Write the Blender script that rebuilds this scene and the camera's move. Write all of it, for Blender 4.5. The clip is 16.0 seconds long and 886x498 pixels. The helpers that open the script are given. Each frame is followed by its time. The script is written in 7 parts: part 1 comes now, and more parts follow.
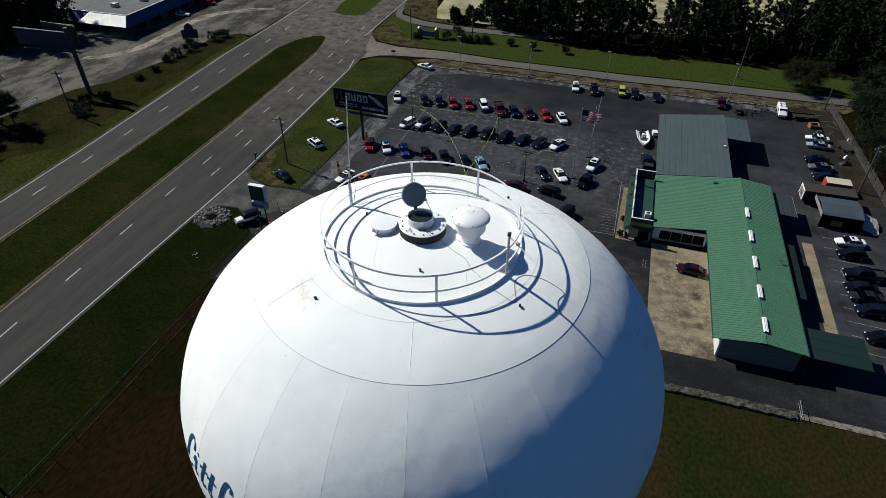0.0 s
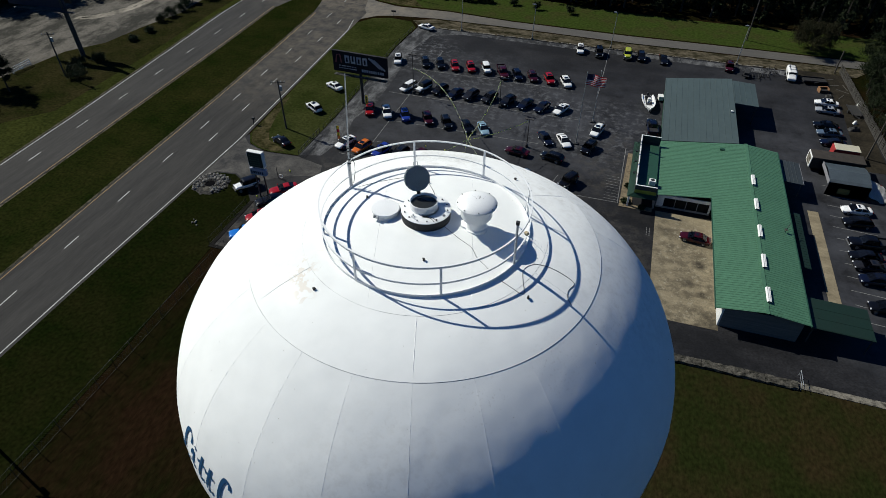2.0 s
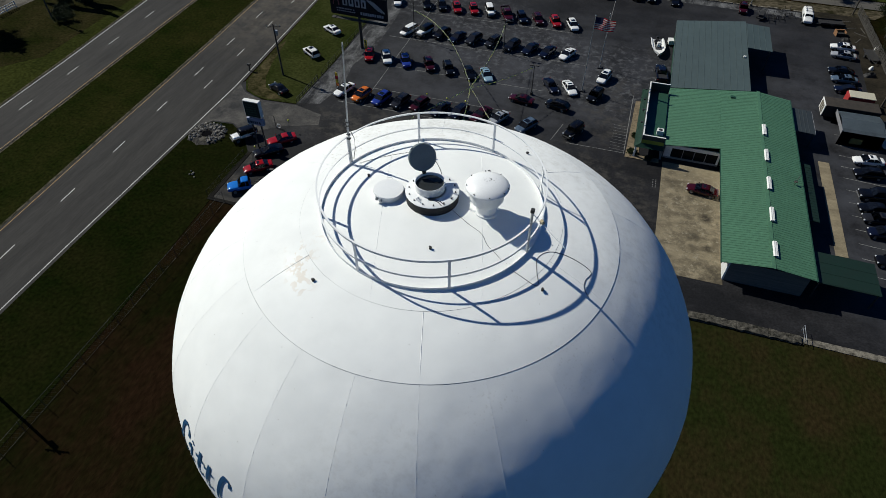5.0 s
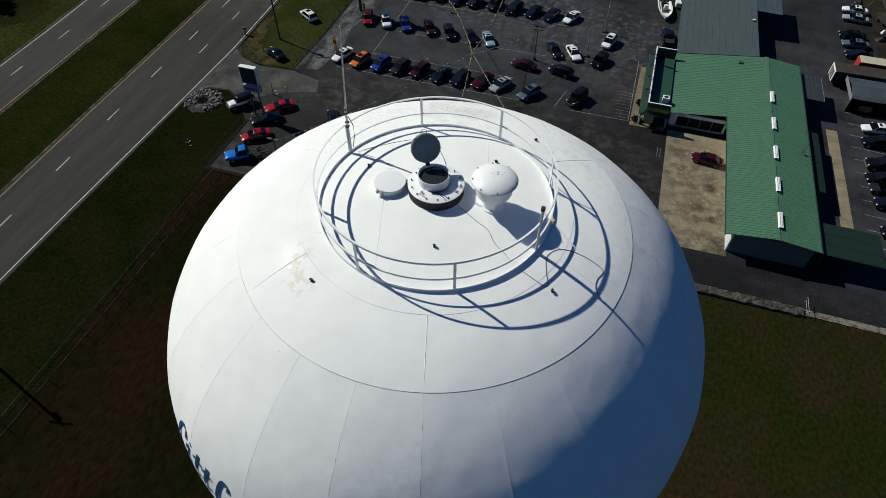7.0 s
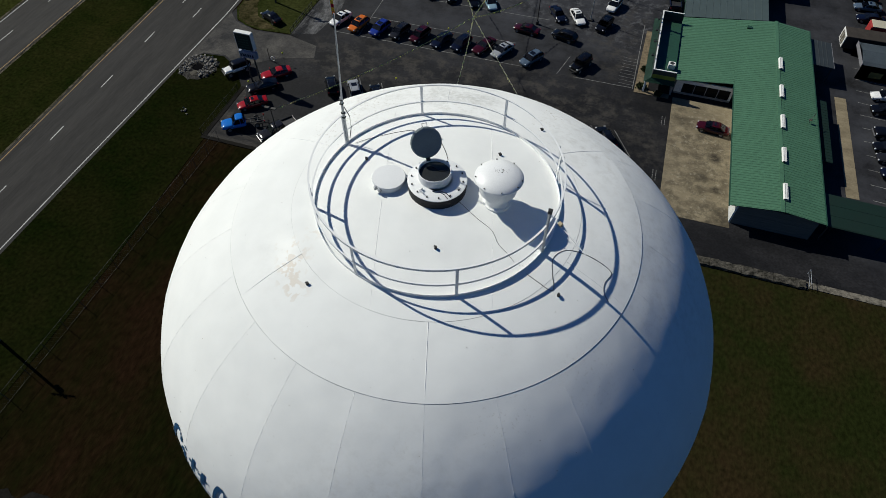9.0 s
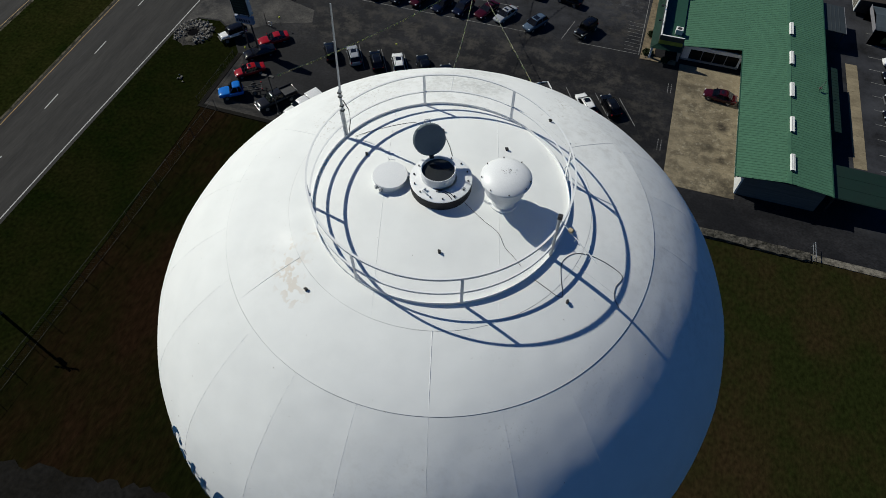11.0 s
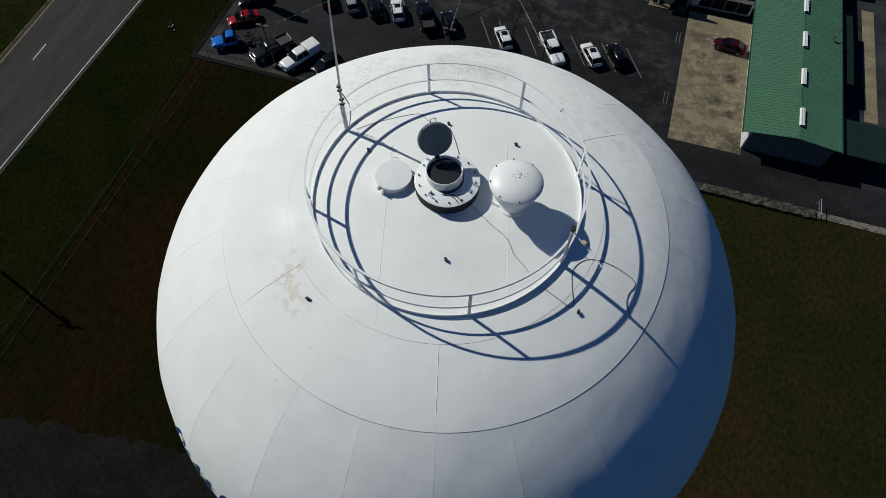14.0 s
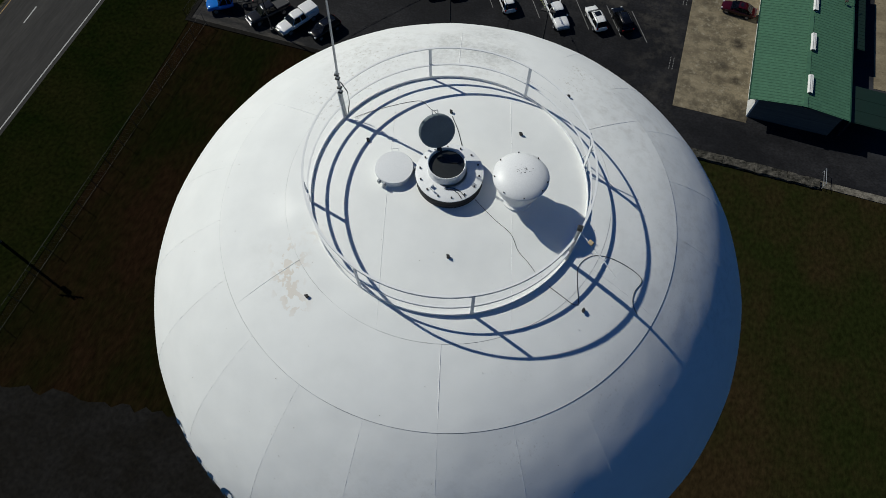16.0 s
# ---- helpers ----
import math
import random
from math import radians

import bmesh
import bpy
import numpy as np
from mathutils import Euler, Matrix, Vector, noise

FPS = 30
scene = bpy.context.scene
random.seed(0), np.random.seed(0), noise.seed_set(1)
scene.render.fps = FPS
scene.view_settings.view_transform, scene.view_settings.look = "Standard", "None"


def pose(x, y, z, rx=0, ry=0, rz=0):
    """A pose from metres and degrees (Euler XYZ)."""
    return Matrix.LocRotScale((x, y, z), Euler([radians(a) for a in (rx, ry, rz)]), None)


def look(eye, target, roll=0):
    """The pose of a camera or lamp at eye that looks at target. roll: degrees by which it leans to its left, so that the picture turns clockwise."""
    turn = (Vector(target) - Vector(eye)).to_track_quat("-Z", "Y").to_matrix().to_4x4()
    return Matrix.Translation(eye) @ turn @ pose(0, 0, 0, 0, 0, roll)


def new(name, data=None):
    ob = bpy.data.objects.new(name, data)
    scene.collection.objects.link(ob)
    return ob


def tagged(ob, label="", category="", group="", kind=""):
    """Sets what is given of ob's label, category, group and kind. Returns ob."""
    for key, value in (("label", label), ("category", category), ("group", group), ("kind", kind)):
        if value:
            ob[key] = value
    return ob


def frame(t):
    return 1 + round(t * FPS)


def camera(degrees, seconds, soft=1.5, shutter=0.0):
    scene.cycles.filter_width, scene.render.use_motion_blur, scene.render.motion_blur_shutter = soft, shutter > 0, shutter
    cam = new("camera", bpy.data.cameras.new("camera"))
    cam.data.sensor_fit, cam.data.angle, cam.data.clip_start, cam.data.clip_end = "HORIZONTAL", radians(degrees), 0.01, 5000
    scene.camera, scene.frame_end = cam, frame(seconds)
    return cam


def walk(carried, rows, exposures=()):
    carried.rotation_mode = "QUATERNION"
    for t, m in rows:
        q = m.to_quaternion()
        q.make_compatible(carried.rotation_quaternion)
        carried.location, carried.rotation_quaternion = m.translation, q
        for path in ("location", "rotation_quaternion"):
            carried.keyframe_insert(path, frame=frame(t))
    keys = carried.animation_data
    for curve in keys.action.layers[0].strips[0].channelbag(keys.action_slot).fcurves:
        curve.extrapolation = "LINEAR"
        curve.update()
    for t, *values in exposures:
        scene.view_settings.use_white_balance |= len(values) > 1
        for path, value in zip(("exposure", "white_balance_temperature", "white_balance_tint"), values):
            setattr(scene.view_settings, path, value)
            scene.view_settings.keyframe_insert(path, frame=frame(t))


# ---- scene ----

# ---------- camera ----------
cam = camera(72.3, 16.0, soft=0.8)
PATH = [
    (0, (10.697, -23.222, 58.916), (6.012, -8.028, 46.784), 0.17),
    (0.5, (10.562, -22.967, 58.886), (5.933, -7.951, 46.512), 0.22),
    (1, (10.469, -22.724, 58.900), (5.881, -7.888, 46.296), 0.17),
    (1.5, (10.356, -22.427, 58.889), (5.822, -7.780, 46.046), 0.22),
    (2, (10.260, -22.186, 58.939), (5.781, -7.727, 45.867), 0.21),
    (2.5, (10.152, -21.914, 58.909), (5.732, -7.638, 45.617), 0.16),
    (3, (10.100, -21.709, 58.952), (5.725, -7.625, 45.443), 0.10),
    (3.5, (9.981, -21.445, 58.961), (5.670, -7.567, 45.220), 0.14),
    (4, (9.846, -21.189, 58.968), (5.590, -7.513, 45.009), 0.12),
    (6.5, (9.254, -19.854, 58.948), (5.304, -7.215, 43.960), 0.08),
    (7, (9.145, -19.594, 58.951), (5.258, -7.157, 43.779), 0.08),
    (7.5, (9.065, -19.339, 59.021), (5.238, -7.107, 43.667), 0.05),
    (8, (8.980, -19.044, 59.008), (5.217, -7.023, 43.473), 0.03),
    (8.5, (8.888, -18.793, 59.000), (5.186, -6.995, 43.281), -0.02),
    (9, (8.785, -18.538, 58.999), (5.160, -6.973, 43.090), 0.05),
    (9.5, (8.698, -18.295, 59.005), (5.128, -6.956, 42.921), -0.01),
    (12, (8.188, -17.020, 59.104), (4.977, -6.851, 42.184), -0.06),
    (12.5, (8.102, -16.790, 59.153), (4.970, -6.868, 42.072), -0.08),
    (13, (8.005, -16.570, 59.214), (4.944, -6.902, 41.976), -0.07),
    (13.5, (7.900, -16.376, 59.247), (4.910, -6.941, 41.868), -0.11),
    (14, (7.817, -16.175, 59.273), (4.903, -6.983, 41.751), -0.14),
    (14.5, (7.757, -15.967, 59.284), (4.917, -7.034, 41.616), -0.12),
    (15, (7.691, -15.786, 59.297), (4.931, -7.103, 41.493), -0.18),
    (15.5, (7.630, -15.611, 59.291), (4.944, -7.184, 41.353), -0.18),
    (16, (7.544, -15.434, 59.286), (4.939, -7.267, 41.217), -0.17),
]
EXPOSURES = [(0, 0.47, 6550, 3.5), (3.5, 0.31, 6550, 3.5), (7, 0.17, 6660, 3.5), (9.5, 0.07, 6660, 3.5), (12.5, -0.10, 6550, 3.5), (16.0, -0.20, 6550, 3.5)]
walk(cam, [(t, look(eye, target, roll)) for t, eye, target, roll in PATH], EXPOSURES)

# ---------- world, sun, exposure ----------
SUN_AZ, SUN_EL = 163.3, 41.5      # degrees: from +x to +y, above the ground
world = bpy.data.worlds.new("sky")
scene.world = world
world.use_nodes = True
wn, wl = world.node_tree.nodes, world.node_tree.links
wn.clear()
w_out, w_bg, w_sky = wn.new("ShaderNodeOutputWorld"), wn.new("ShaderNodeBackground"), wn.new("ShaderNodeTexSky")
w_sky.sky_type, w_sky.sun_disc = "NISHITA", False
w_sky.sun_elevation, w_sky.sun_rotation = radians(SUN_EL), radians(90 - SUN_AZ)
w_sky.altitude, w_sky.air_density, w_sky.dust_density, w_sky.ozone_density = 0, 1.0, 0.6, 3.0
w_bg.inputs["Strength"].default_value = 0.042
w_sat = wn.new("ShaderNodeHueSaturation")
w_sat.inputs["Saturation"].default_value = 1.5
w_sat.inputs["Hue"].default_value = 0.516
wl.new(w_sky.outputs[0], w_sat.inputs["Color"])
wl.new(w_sat.outputs[0], w_bg.inputs[0])
wl.new(w_bg.outputs[0], w_out.inputs[0])
sun = new("sun", bpy.data.lights.new("sun", "SUN"))
sun.data.energy, sun.data.angle, sun.data.color = 3.92, radians(0.53), (1.0, 0.965, 0.91)
sun_dir = Vector((math.cos(radians(SUN_AZ)) * math.cos(radians(SUN_EL)), math.sin(radians(SUN_AZ)) * math.cos(radians(SUN_EL)), math.sin(radians(SUN_EL))))
sun.matrix_world = look(sun_dir * 100, (0, 0, 0))

# ---------- materials ----------
MATS = {}


def mat(name, col, col2=None, rough=0.6, metal=0.0, big=0.4, fine=25.0, bump=0.15, depth=0.01, spec=0.4, coat=0.0, world_space=False, stretch=(1, 1, 1), island=0.0, lo=0.35, hi=0.65, grain=0.18):
    """A surface with two colours mixed by broad noise, and fine grain in colour, roughness and relief."""
    if name in MATS:
        return MATS[name]
    m = bpy.data.materials.new(name)
    m.use_nodes = True
    n, l = m.node_tree.nodes, m.node_tree.links
    b = n["Principled BSDF"]
    b.inputs["Metallic"].default_value = metal
    b.inputs["Specular IOR Level"].default_value = spec
    b.inputs["Coat Weight"].default_value = coat
    b.inputs["Coat Roughness"].default_value = 0.06
    if world_space:
        src = n.new("ShaderNodeNewGeometry").outputs["Position"]
    else:
        src = n.new("ShaderNodeTexCoord").outputs["Object"]
    mp = n.new("ShaderNodeMapping")
    mp.inputs["Scale"].default_value = stretch
    l.new(src, mp.inputs["Vector"])
    n1, n2 = n.new("ShaderNodeTexNoise"), n.new("ShaderNodeTexNoise")
    n1.inputs["Scale"].default_value, n1.inputs["Detail"].default_value, n1.inputs["Roughness"].default_value = big, 7, 0.70 if world_space else 0.62
    n2.inputs["Scale"].default_value, n2.inputs["Detail"].default_value = fine, 4
    l.new(mp.outputs[0], n1.inputs["Vector"])
    l.new(mp.outputs[0], n2.inputs["Vector"])
    r1 = n.new("ShaderNodeMapRange")
    r1.inputs["From Min"].default_value, r1.inputs["From Max"].default_value = lo, hi
    l.new(n1.outputs["Fac"], r1.inputs["Value"])
    mix = n.new("ShaderNodeMix")
    mix.data_type = "RGBA"
    mix.inputs["A"].default_value, mix.inputs["B"].default_value = (*col, 1), (*(col2 or [c * 0.8 for c in col]), 1)
    l.new(r1.outputs[0], mix.inputs["Factor"])
    g = n.new("ShaderNodeMapRange")
    g.inputs["From Min"].default_value, g.inputs["From Max"].default_value = 0.25, 0.75
    g.inputs["To Min"].default_value, g.inputs["To Max"].default_value = 1 - grain, 1 + grain
    l.new(n2.outputs["Fac"], g.inputs["Value"])
    mul = n.new("ShaderNodeVectorMath")
    mul.operation = "SCALE"
    l.new(mix.outputs["Result"], mul.inputs[0])
    last = g.outputs[0]
    if island:
        info, ad = n.new("ShaderNodeNewGeometry"), n.new("ShaderNodeMath")
        sc = n.new("ShaderNodeMapRange")
        sc.inputs["To Min"].default_value, sc.inputs["To Max"].default_value = 1 - island, 1 + island
        l.new(info.outputs["Random Per Island"], sc.inputs["Value"])
        ad.operation = "MULTIPLY"
        l.new(sc.outputs[0], ad.inputs[0])
        l.new(last, ad.inputs[1])
        last = ad.outputs[0]
    l.new(last, mul.inputs["Scale"])
    l.new(mul.outputs[0], b.inputs["Base Color"])
    rr = n.new("ShaderNodeMapRange")
    rr.inputs["To Min"].default_value, rr.inputs["To Max"].default_value = max(rough - 0.08, 0.02), min(rough + 0.1, 1)
    l.new(n1.outputs["Fac"], rr.inputs["Value"])
    l.new(rr.outputs[0], b.inputs["Roughness"])
    if bump:
        bp = n.new("ShaderNodeBump")
        bp.inputs["Strength"].default_value, bp.inputs["Distance"].default_value = bump, depth
        l.new(n2.outputs["Fac"], bp.inputs["Height"])
        l.new(bp.outputs[0], b.inputs["Normal"])
    MATS[name] = m
    return m


def glass(name, col, rough=0.03):
    """Dark tinted glazing seen from outside."""
    return mat(name, col, None, rough=rough, spec=0.6, big=1.0, fine=3.0, bump=0.0)


TANK = mat("tank paint", (0.790, 0.802, 0.784), (0.752, 0.767, 0.752), rough=0.85, big=0.5, fine=1.4, bump=0.30, depth=0.025, spec=0.10, coat=0.032, grain=0.035, world_space=True)

tank_bsdf = TANK.node_tree.nodes["Principled BSDF"]
tank_bsdf.inputs["Coat Roughness"].default_value = 0.25
# chalky sheen, added to brighten the paint where the sun grazes it
tank_bsdf.inputs["Sheen Weight"].default_value, tank_bsdf.inputs["Sheen Roughness"].default_value = 0.25, 0.9
# broad dents left by rolling and welding the plates
dent, dent_bump = TANK.node_tree.nodes.new("ShaderNodeTexNoise"), TANK.node_tree.nodes.new("ShaderNodeBump")
dent.inputs["Scale"].default_value, dent.inputs["Detail"].default_value, dent.inputs["Roughness"].default_value = 0.5, 2.0, 0.45
dent_bump.inputs["Strength"].default_value, dent_bump.inputs["Distance"].default_value = 1.0, 0.06
TANK.node_tree.links.new(TANK.node_tree.nodes.new("ShaderNodeNewGeometry").outputs["Position"], dent.inputs["Vector"])
TANK.node_tree.links.new(dent.outputs["Fac"], dent_bump.inputs["Height"])
TANK.node_tree.links.new(dent_bump.outputs["Normal"], tank_bsdf.inputs["Normal"].links[0].from_node.inputs["Normal"])
TANK.node_tree.links.new(tank_bsdf.inputs["Normal"].links[0].from_socket, tank_bsdf.inputs["Coat Normal"])


def soiled(m, spots, colour, fine, low=0.47, high=0.66, detail=9):
    """Uneven dirt on a surface round some places: (x, y, z, radius)."""
    n, l = m.node_tree.nodes, m.node_tree.links
    b = n["Principled BSDF"]
    before = b.inputs["Base Color"].links[0].from_socket
    pos = n.new("ShaderNodeNewGeometry").outputs["Position"]
    noise = n.new("ShaderNodeTexNoise")
    noise.inputs["Scale"].default_value, noise.inputs["Detail"].default_value, noise.inputs["Roughness"].default_value = fine, detail, 0.72 if detail > 5 else 0.55
    l.new(pos, noise.inputs["Vector"])
    for x, y, z, radius, amount in spots:
        d, near, cut, mul, mix = n.new("ShaderNodeVectorMath"), n.new("ShaderNodeMapRange"), n.new("ShaderNodeMapRange"), n.new("ShaderNodeMath"), n.new("ShaderNodeMix")
        d.operation = "DISTANCE"
        d.inputs[1].default_value = (x, y, z)
        l.new(pos, d.inputs[0])
        near.inputs["From Min"].default_value, near.inputs["From Max"].default_value = radius * 0.35, radius
        near.inputs["To Min"].default_value, near.inputs["To Max"].default_value = amount, 0.0
        l.new(d.outputs["Value"], near.inputs["Value"])
        cut.inputs["From Min"].default_value, cut.inputs["From Max"].default_value = low, high
        l.new(noise.outputs["Fac"], cut.inputs["Value"])
        mul.operation = "MULTIPLY"
        l.new(near.outputs[0], mul.inputs[0])
        l.new(cut.outputs[0], mul.inputs[1])
        mix.data_type = "RGBA"
        mix.inputs["B"].default_value = (*colour, 1)
        l.new(mul.outputs[0], mix.inputs["Factor"])
        l.new(before, mix.inputs["A"])
        before = mix.outputs["Result"]
    l.new(before, b.inputs["Base Color"])


soiled(TANK, [(4.9, -4.3, 47.2, 1.8, 0.7), (2.2, -4.6, 47.0, 2.2, 0.5), (9.2, -4.6, 46.8, 2.4, 0.5), (11.4, -8.0, 45.8, 3.2, 0.4), (2.6, -11.4, 46.9, 1.4, 0.12), (7.0, -16.0, 43.6, 4.0, 0.4)], (0.50, 0.49, 0.45), 4.2)
soiled(TANK, [(2.75, -11.3, 47.24, 0.55, 0.55), (2.85, -11.75, 47.2, 0.50, 0.55), (3.15, -12.1, 47.15, 0.45, 0.5), (2.4, -11.0, 47.2, 0.35, 0.5), (3.0, -10.5, 47.3, 0.35, 0.4)], (0.62, 0.55, 0.46), 4.5, 0.515, 0.53, 4)
soiled(TANK, [(4.15, -3.94, 47.0, 0.75, 0.6), (5.0, -4.2, 47.15, 0.7, 0.65), (5.6, -4.1, 47.1, 0.7, 0.6), (4.1, -4.7, 47.2, 0.55, 0.5), (4.9, -3.0, 46.6, 0.9, 0.5)], (0.42, 0.43, 0.41), 7.0, 0.36, 0.62)
soiled(TANK, [(7.68, -3.75, 46.76, 0.6, 0.9), (7.5, -4.6, 47.1, 0.5, 0.9), (2.3, -5.3, 47.05, 1.3, 0.7), (2.05, -6.8, 47.28, 1.2, 0.7), (7.9, -12.0, 46.75, 0.7, 0.2), (8.4, -13.2, 45.9, 1.1, 0.45), (9.9, -11.6, 45.9, 1.2, 0.45), (6.6, -14.2, 45.6, 0.9, 0.35), (11.0, -9.6, 45.8, 1.1, 0.4)], (0.40, 0.37, 0.31), 11.0, 0.57, 0.62)
TANK_TRIM = mat("tank trim paint", (0.78, 0.79, 0.79), (0.74, 0.755, 0.76), rough=0.4, big=1.5, fine=30, bump=0.03, grain=0.04)
WELD = mat("weld bead", (0.80, 0.81, 0.81), (0.70, 0.71, 0.71), rough=0.7, big=1.2, fine=60)
# Patchy dirt, with the shadow line of the lap lip put into the grey.
LAP = mat("dirt and shade in the lap", (0.34, 0.35, 0.35), (0.66, 0.67, 0.66), rough=0.8, big=0.9, fine=14, lo=0.40, hi=0.62)
PLATE = mat("slate inner plate", (0.018, 0.021, 0.022), (0.012, 0.014, 0.015), rough=0.35, spec=0.5, big=3, fine=25, bump=0.05)
BLACK = mat("black hollow shade", (0.006, 0.006, 0.007), None, rough=0.9, spec=0.0, fine=40)
RUBBER = mat("black rubber", (0.02, 0.02, 0.022), None, rough=0.7, fine=60)
LID_GREY = mat("hatch underside", (0.165, 0.20, 0.215), (0.135, 0.168, 0.185), rough=0.55, big=3, fine=40)
WIRE = mat("weathered wire", (0.028, 0.028, 0.027), (0.045, 0.044, 0.042), rough=0.6, metal=0.3, fine=20)
GALV = mat("galvanised steel", (0.42, 0.44, 0.46), (0.33, 0.35, 0.37), rough=0.45, metal=0.6, big=2, fine=40)
TEXT_BLUE = mat("lettering blue", (0.02, 0.082, 0.19), None, rough=0.4, fine=20)
CABLE = mat("cable", (0.085, 0.085, 0.088), None, rough=0.6)
BOX_TAN = mat("junction box", (0.45, 0.36, 0.22), None, rough=0.6)
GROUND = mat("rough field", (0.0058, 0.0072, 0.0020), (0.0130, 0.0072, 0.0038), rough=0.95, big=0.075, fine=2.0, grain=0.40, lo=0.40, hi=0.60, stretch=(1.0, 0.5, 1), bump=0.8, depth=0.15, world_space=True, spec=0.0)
GRASS = mat("mown grass", (0.0062, 0.0106, 0.0021), (0.0170, 0.0174, 0.0052), rough=0.95, big=0.09, fine=2.2, grain=0.5, bump=0.8, depth=0.10, world_space=True, spec=0.0)
GRASS_L = mat("dry mown grass", (0.033, 0.037, 0.0118), (0.016, 0.022, 0.0055), rough=0.95, big=0.12, fine=2.2, grain=0.45, bump=0.8, depth=0.10, world_space=True, spec=0.0)
GRASS_S = mat("rank grass", (0.0040, 0.0074, 0.0014), (0.0100, 0.0104, 0.0032), rough=0.95, big=0.1, fine=2.2, grain=0.5, bump=0.8, depth=0.10, world_space=True, spec=0.0)
GRASS_N = mat("green verge", (0.028, 0.042, 0.0090), (0.034, 0.034, 0.012), rough=0.95, lo=0.45, hi=0.68, grain=0.4, big=0.14, fine=1.5, bump=0.7, depth=0.10, world_space=True, spec=0.0)
GRASS_D = mat("dry verge", (0.066, 0.055, 0.028), (0.016, 0.017, 0.006), rough=0.95, lo=0.40, hi=0.60, grain=0.45, big=0.35, fine=2.0, bump=0.8, depth=0.10, world_space=True, spec=0.0)
ROAD = mat("road asphalt", (0.0355, 0.0340, 0.0320), (0.0238, 0.0231, 0.0222), rough=0.85, big=0.5, fine=6, bump=0.3, world_space=True, stretch=(1, 0.10, 1), spec=0.14)
SIDE_ROAD = mat("side road asphalt", (0.092, 0.086, 0.077), (0.066, 0.063, 0.058), rough=0.9, big=0.2, fine=5, bump=0.3, world_space=True, stretch=(0.3, 1, 1), spec=0.2)
LOT = mat("lot asphalt", (0.0078, 0.0080, 0.0092), (0.0205, 0.0203, 0.0222), rough=0.75, big=0.16, fine=5, bump=0.3, world_space=True, stretch=(0.7, 1, 1), spec=0.14, lo=0.45, hi=0.70, grain=0.5)
DUST = mat("dusty asphalt", (0.018, 0.0185, 0.020), (0.150, 0.150, 0.152), rough=0.88, big=0.35, fine=4, bump=0.3, world_space=True, stretch=(1.2, 0.5, 1), spec=0.2, lo=0.44, hi=0.70, grain=0.4)
APRON = mat("worn apron", (0.076, 0.071, 0.064), (0.021, 0.021, 0.022), lo=0.36, hi=0.62, grain=0.4, rough=0.88, big=0.2, fine=5, bump=0.3, world_space=True, spec=0.2)
SAND = mat("gravel yard", (0.100, 0.091, 0.077), (0.026, 0.025, 0.020), rough=0.95, lo=0.43, hi=0.57, grain=0.4, big=0.11, fine=2.5, bump=0.5, depth=0.05, world_space=True, stretch=(1.4, 0.7, 1), spec=0.1)
PALE_SAND = mat("pale sand", (0.36, 0.32, 0.20), (0.13, 0.12, 0.06), rough=0.95, big=0.1, fine=2, bump=0.4, depth=0.1, world_space=True, spec=0.1)
CONC = mat("concrete", (0.236, 0.197, 0.130), (0.124, 0.102, 0.067), lo=0.36, hi=0.68, rough=0.85, big=0.45, fine=9, bump=0.25, world_space=True, stretch=(0.55, 1.1, 1), spec=0.2)
CURB = mat("kerb concrete", (0.165, 0.150, 0.122), (0.036, 0.033, 0.027), lo=0.42, hi=0.60, grain=0.35, rough=0.9, big=1.2, fine=8, bump=0.4, world_space=True, spec=0.2)
soiled(ROAD, [(-78, 150, 0, 30, 0.75), (-66, 142, 0, 16, 0.7), (-92, 165, 0, 36, 0.7), (-64, 118, 0, 26, 0.5), (-62, 92, 0, 24, 0.4), (-76, 196, 0, 40, 0.7)], (0.115, 0.098, 0.076), 0.35, 0.40, 0.62)
soiled(SIDE_ROAD, [(-59, 132, 0, 15, 0.9), (-46, 134, 0, 12, 0.7), (-30, 134, 0, 14, 0.4)], (0.16, 0.138, 0.108), 0.3, 0.36, 0.62)
soiled(LOT, [(-27, 98, 0, 12, 0.3), (-19.5, 103.5, 0, 13, 0.3), (12, 90, 0, 11, 0.5), (11, 79, 0, 10, 0.45), (-7.6, 96.4, 0, 12, 0.45), (-0.5, 90.4, 0, 10, 0.6), (-20, 89, 0, 11, 0.4), (-10, 83, 0, 10, 0.4), (0.6, 79, 0, 9, 0.4), (-37, 110, 0, 12, 0.7)], (0.150, 0.152, 0.160), 0.75, 0.50, 0.62)
soiled(LOT, [(-18, 96, 0, 24, 0.45), (8, 96, 0, 22, 0.4), (-22, 76, 0, 24, 0.6), (2, 78, 0, 22, 0.6), (42, 104, 0, 22, 0.3), (44, 84, 0, 18, 0.7), (52, 64, 0, 16, 0.8), (48, 46, 0, 13, 0.7), (30, 118, 0, 16, 0.3)], (0.050, 0.052, 0.060), 0.16, 0.34, 0.62)
soiled(LOT, [(10.5, 70, 0, 8, 0.8), (12, 80, 0, 7, 0.6), (-33, 56, 0, 8, 0.85), (-24, 57, 0, 9, 0.85), (-14, 57.6, 0, 9, 0.85), (-4, 57.6, 0, 9, 0.8), (5, 57, 0, 8, 0.8), (13, 55, 0, 8, 0.7), (17, 48, 0, 6, 0.6), (17, 40, 0, 6, 0.5)], (0.056, 0.051, 0.044), 0.42)
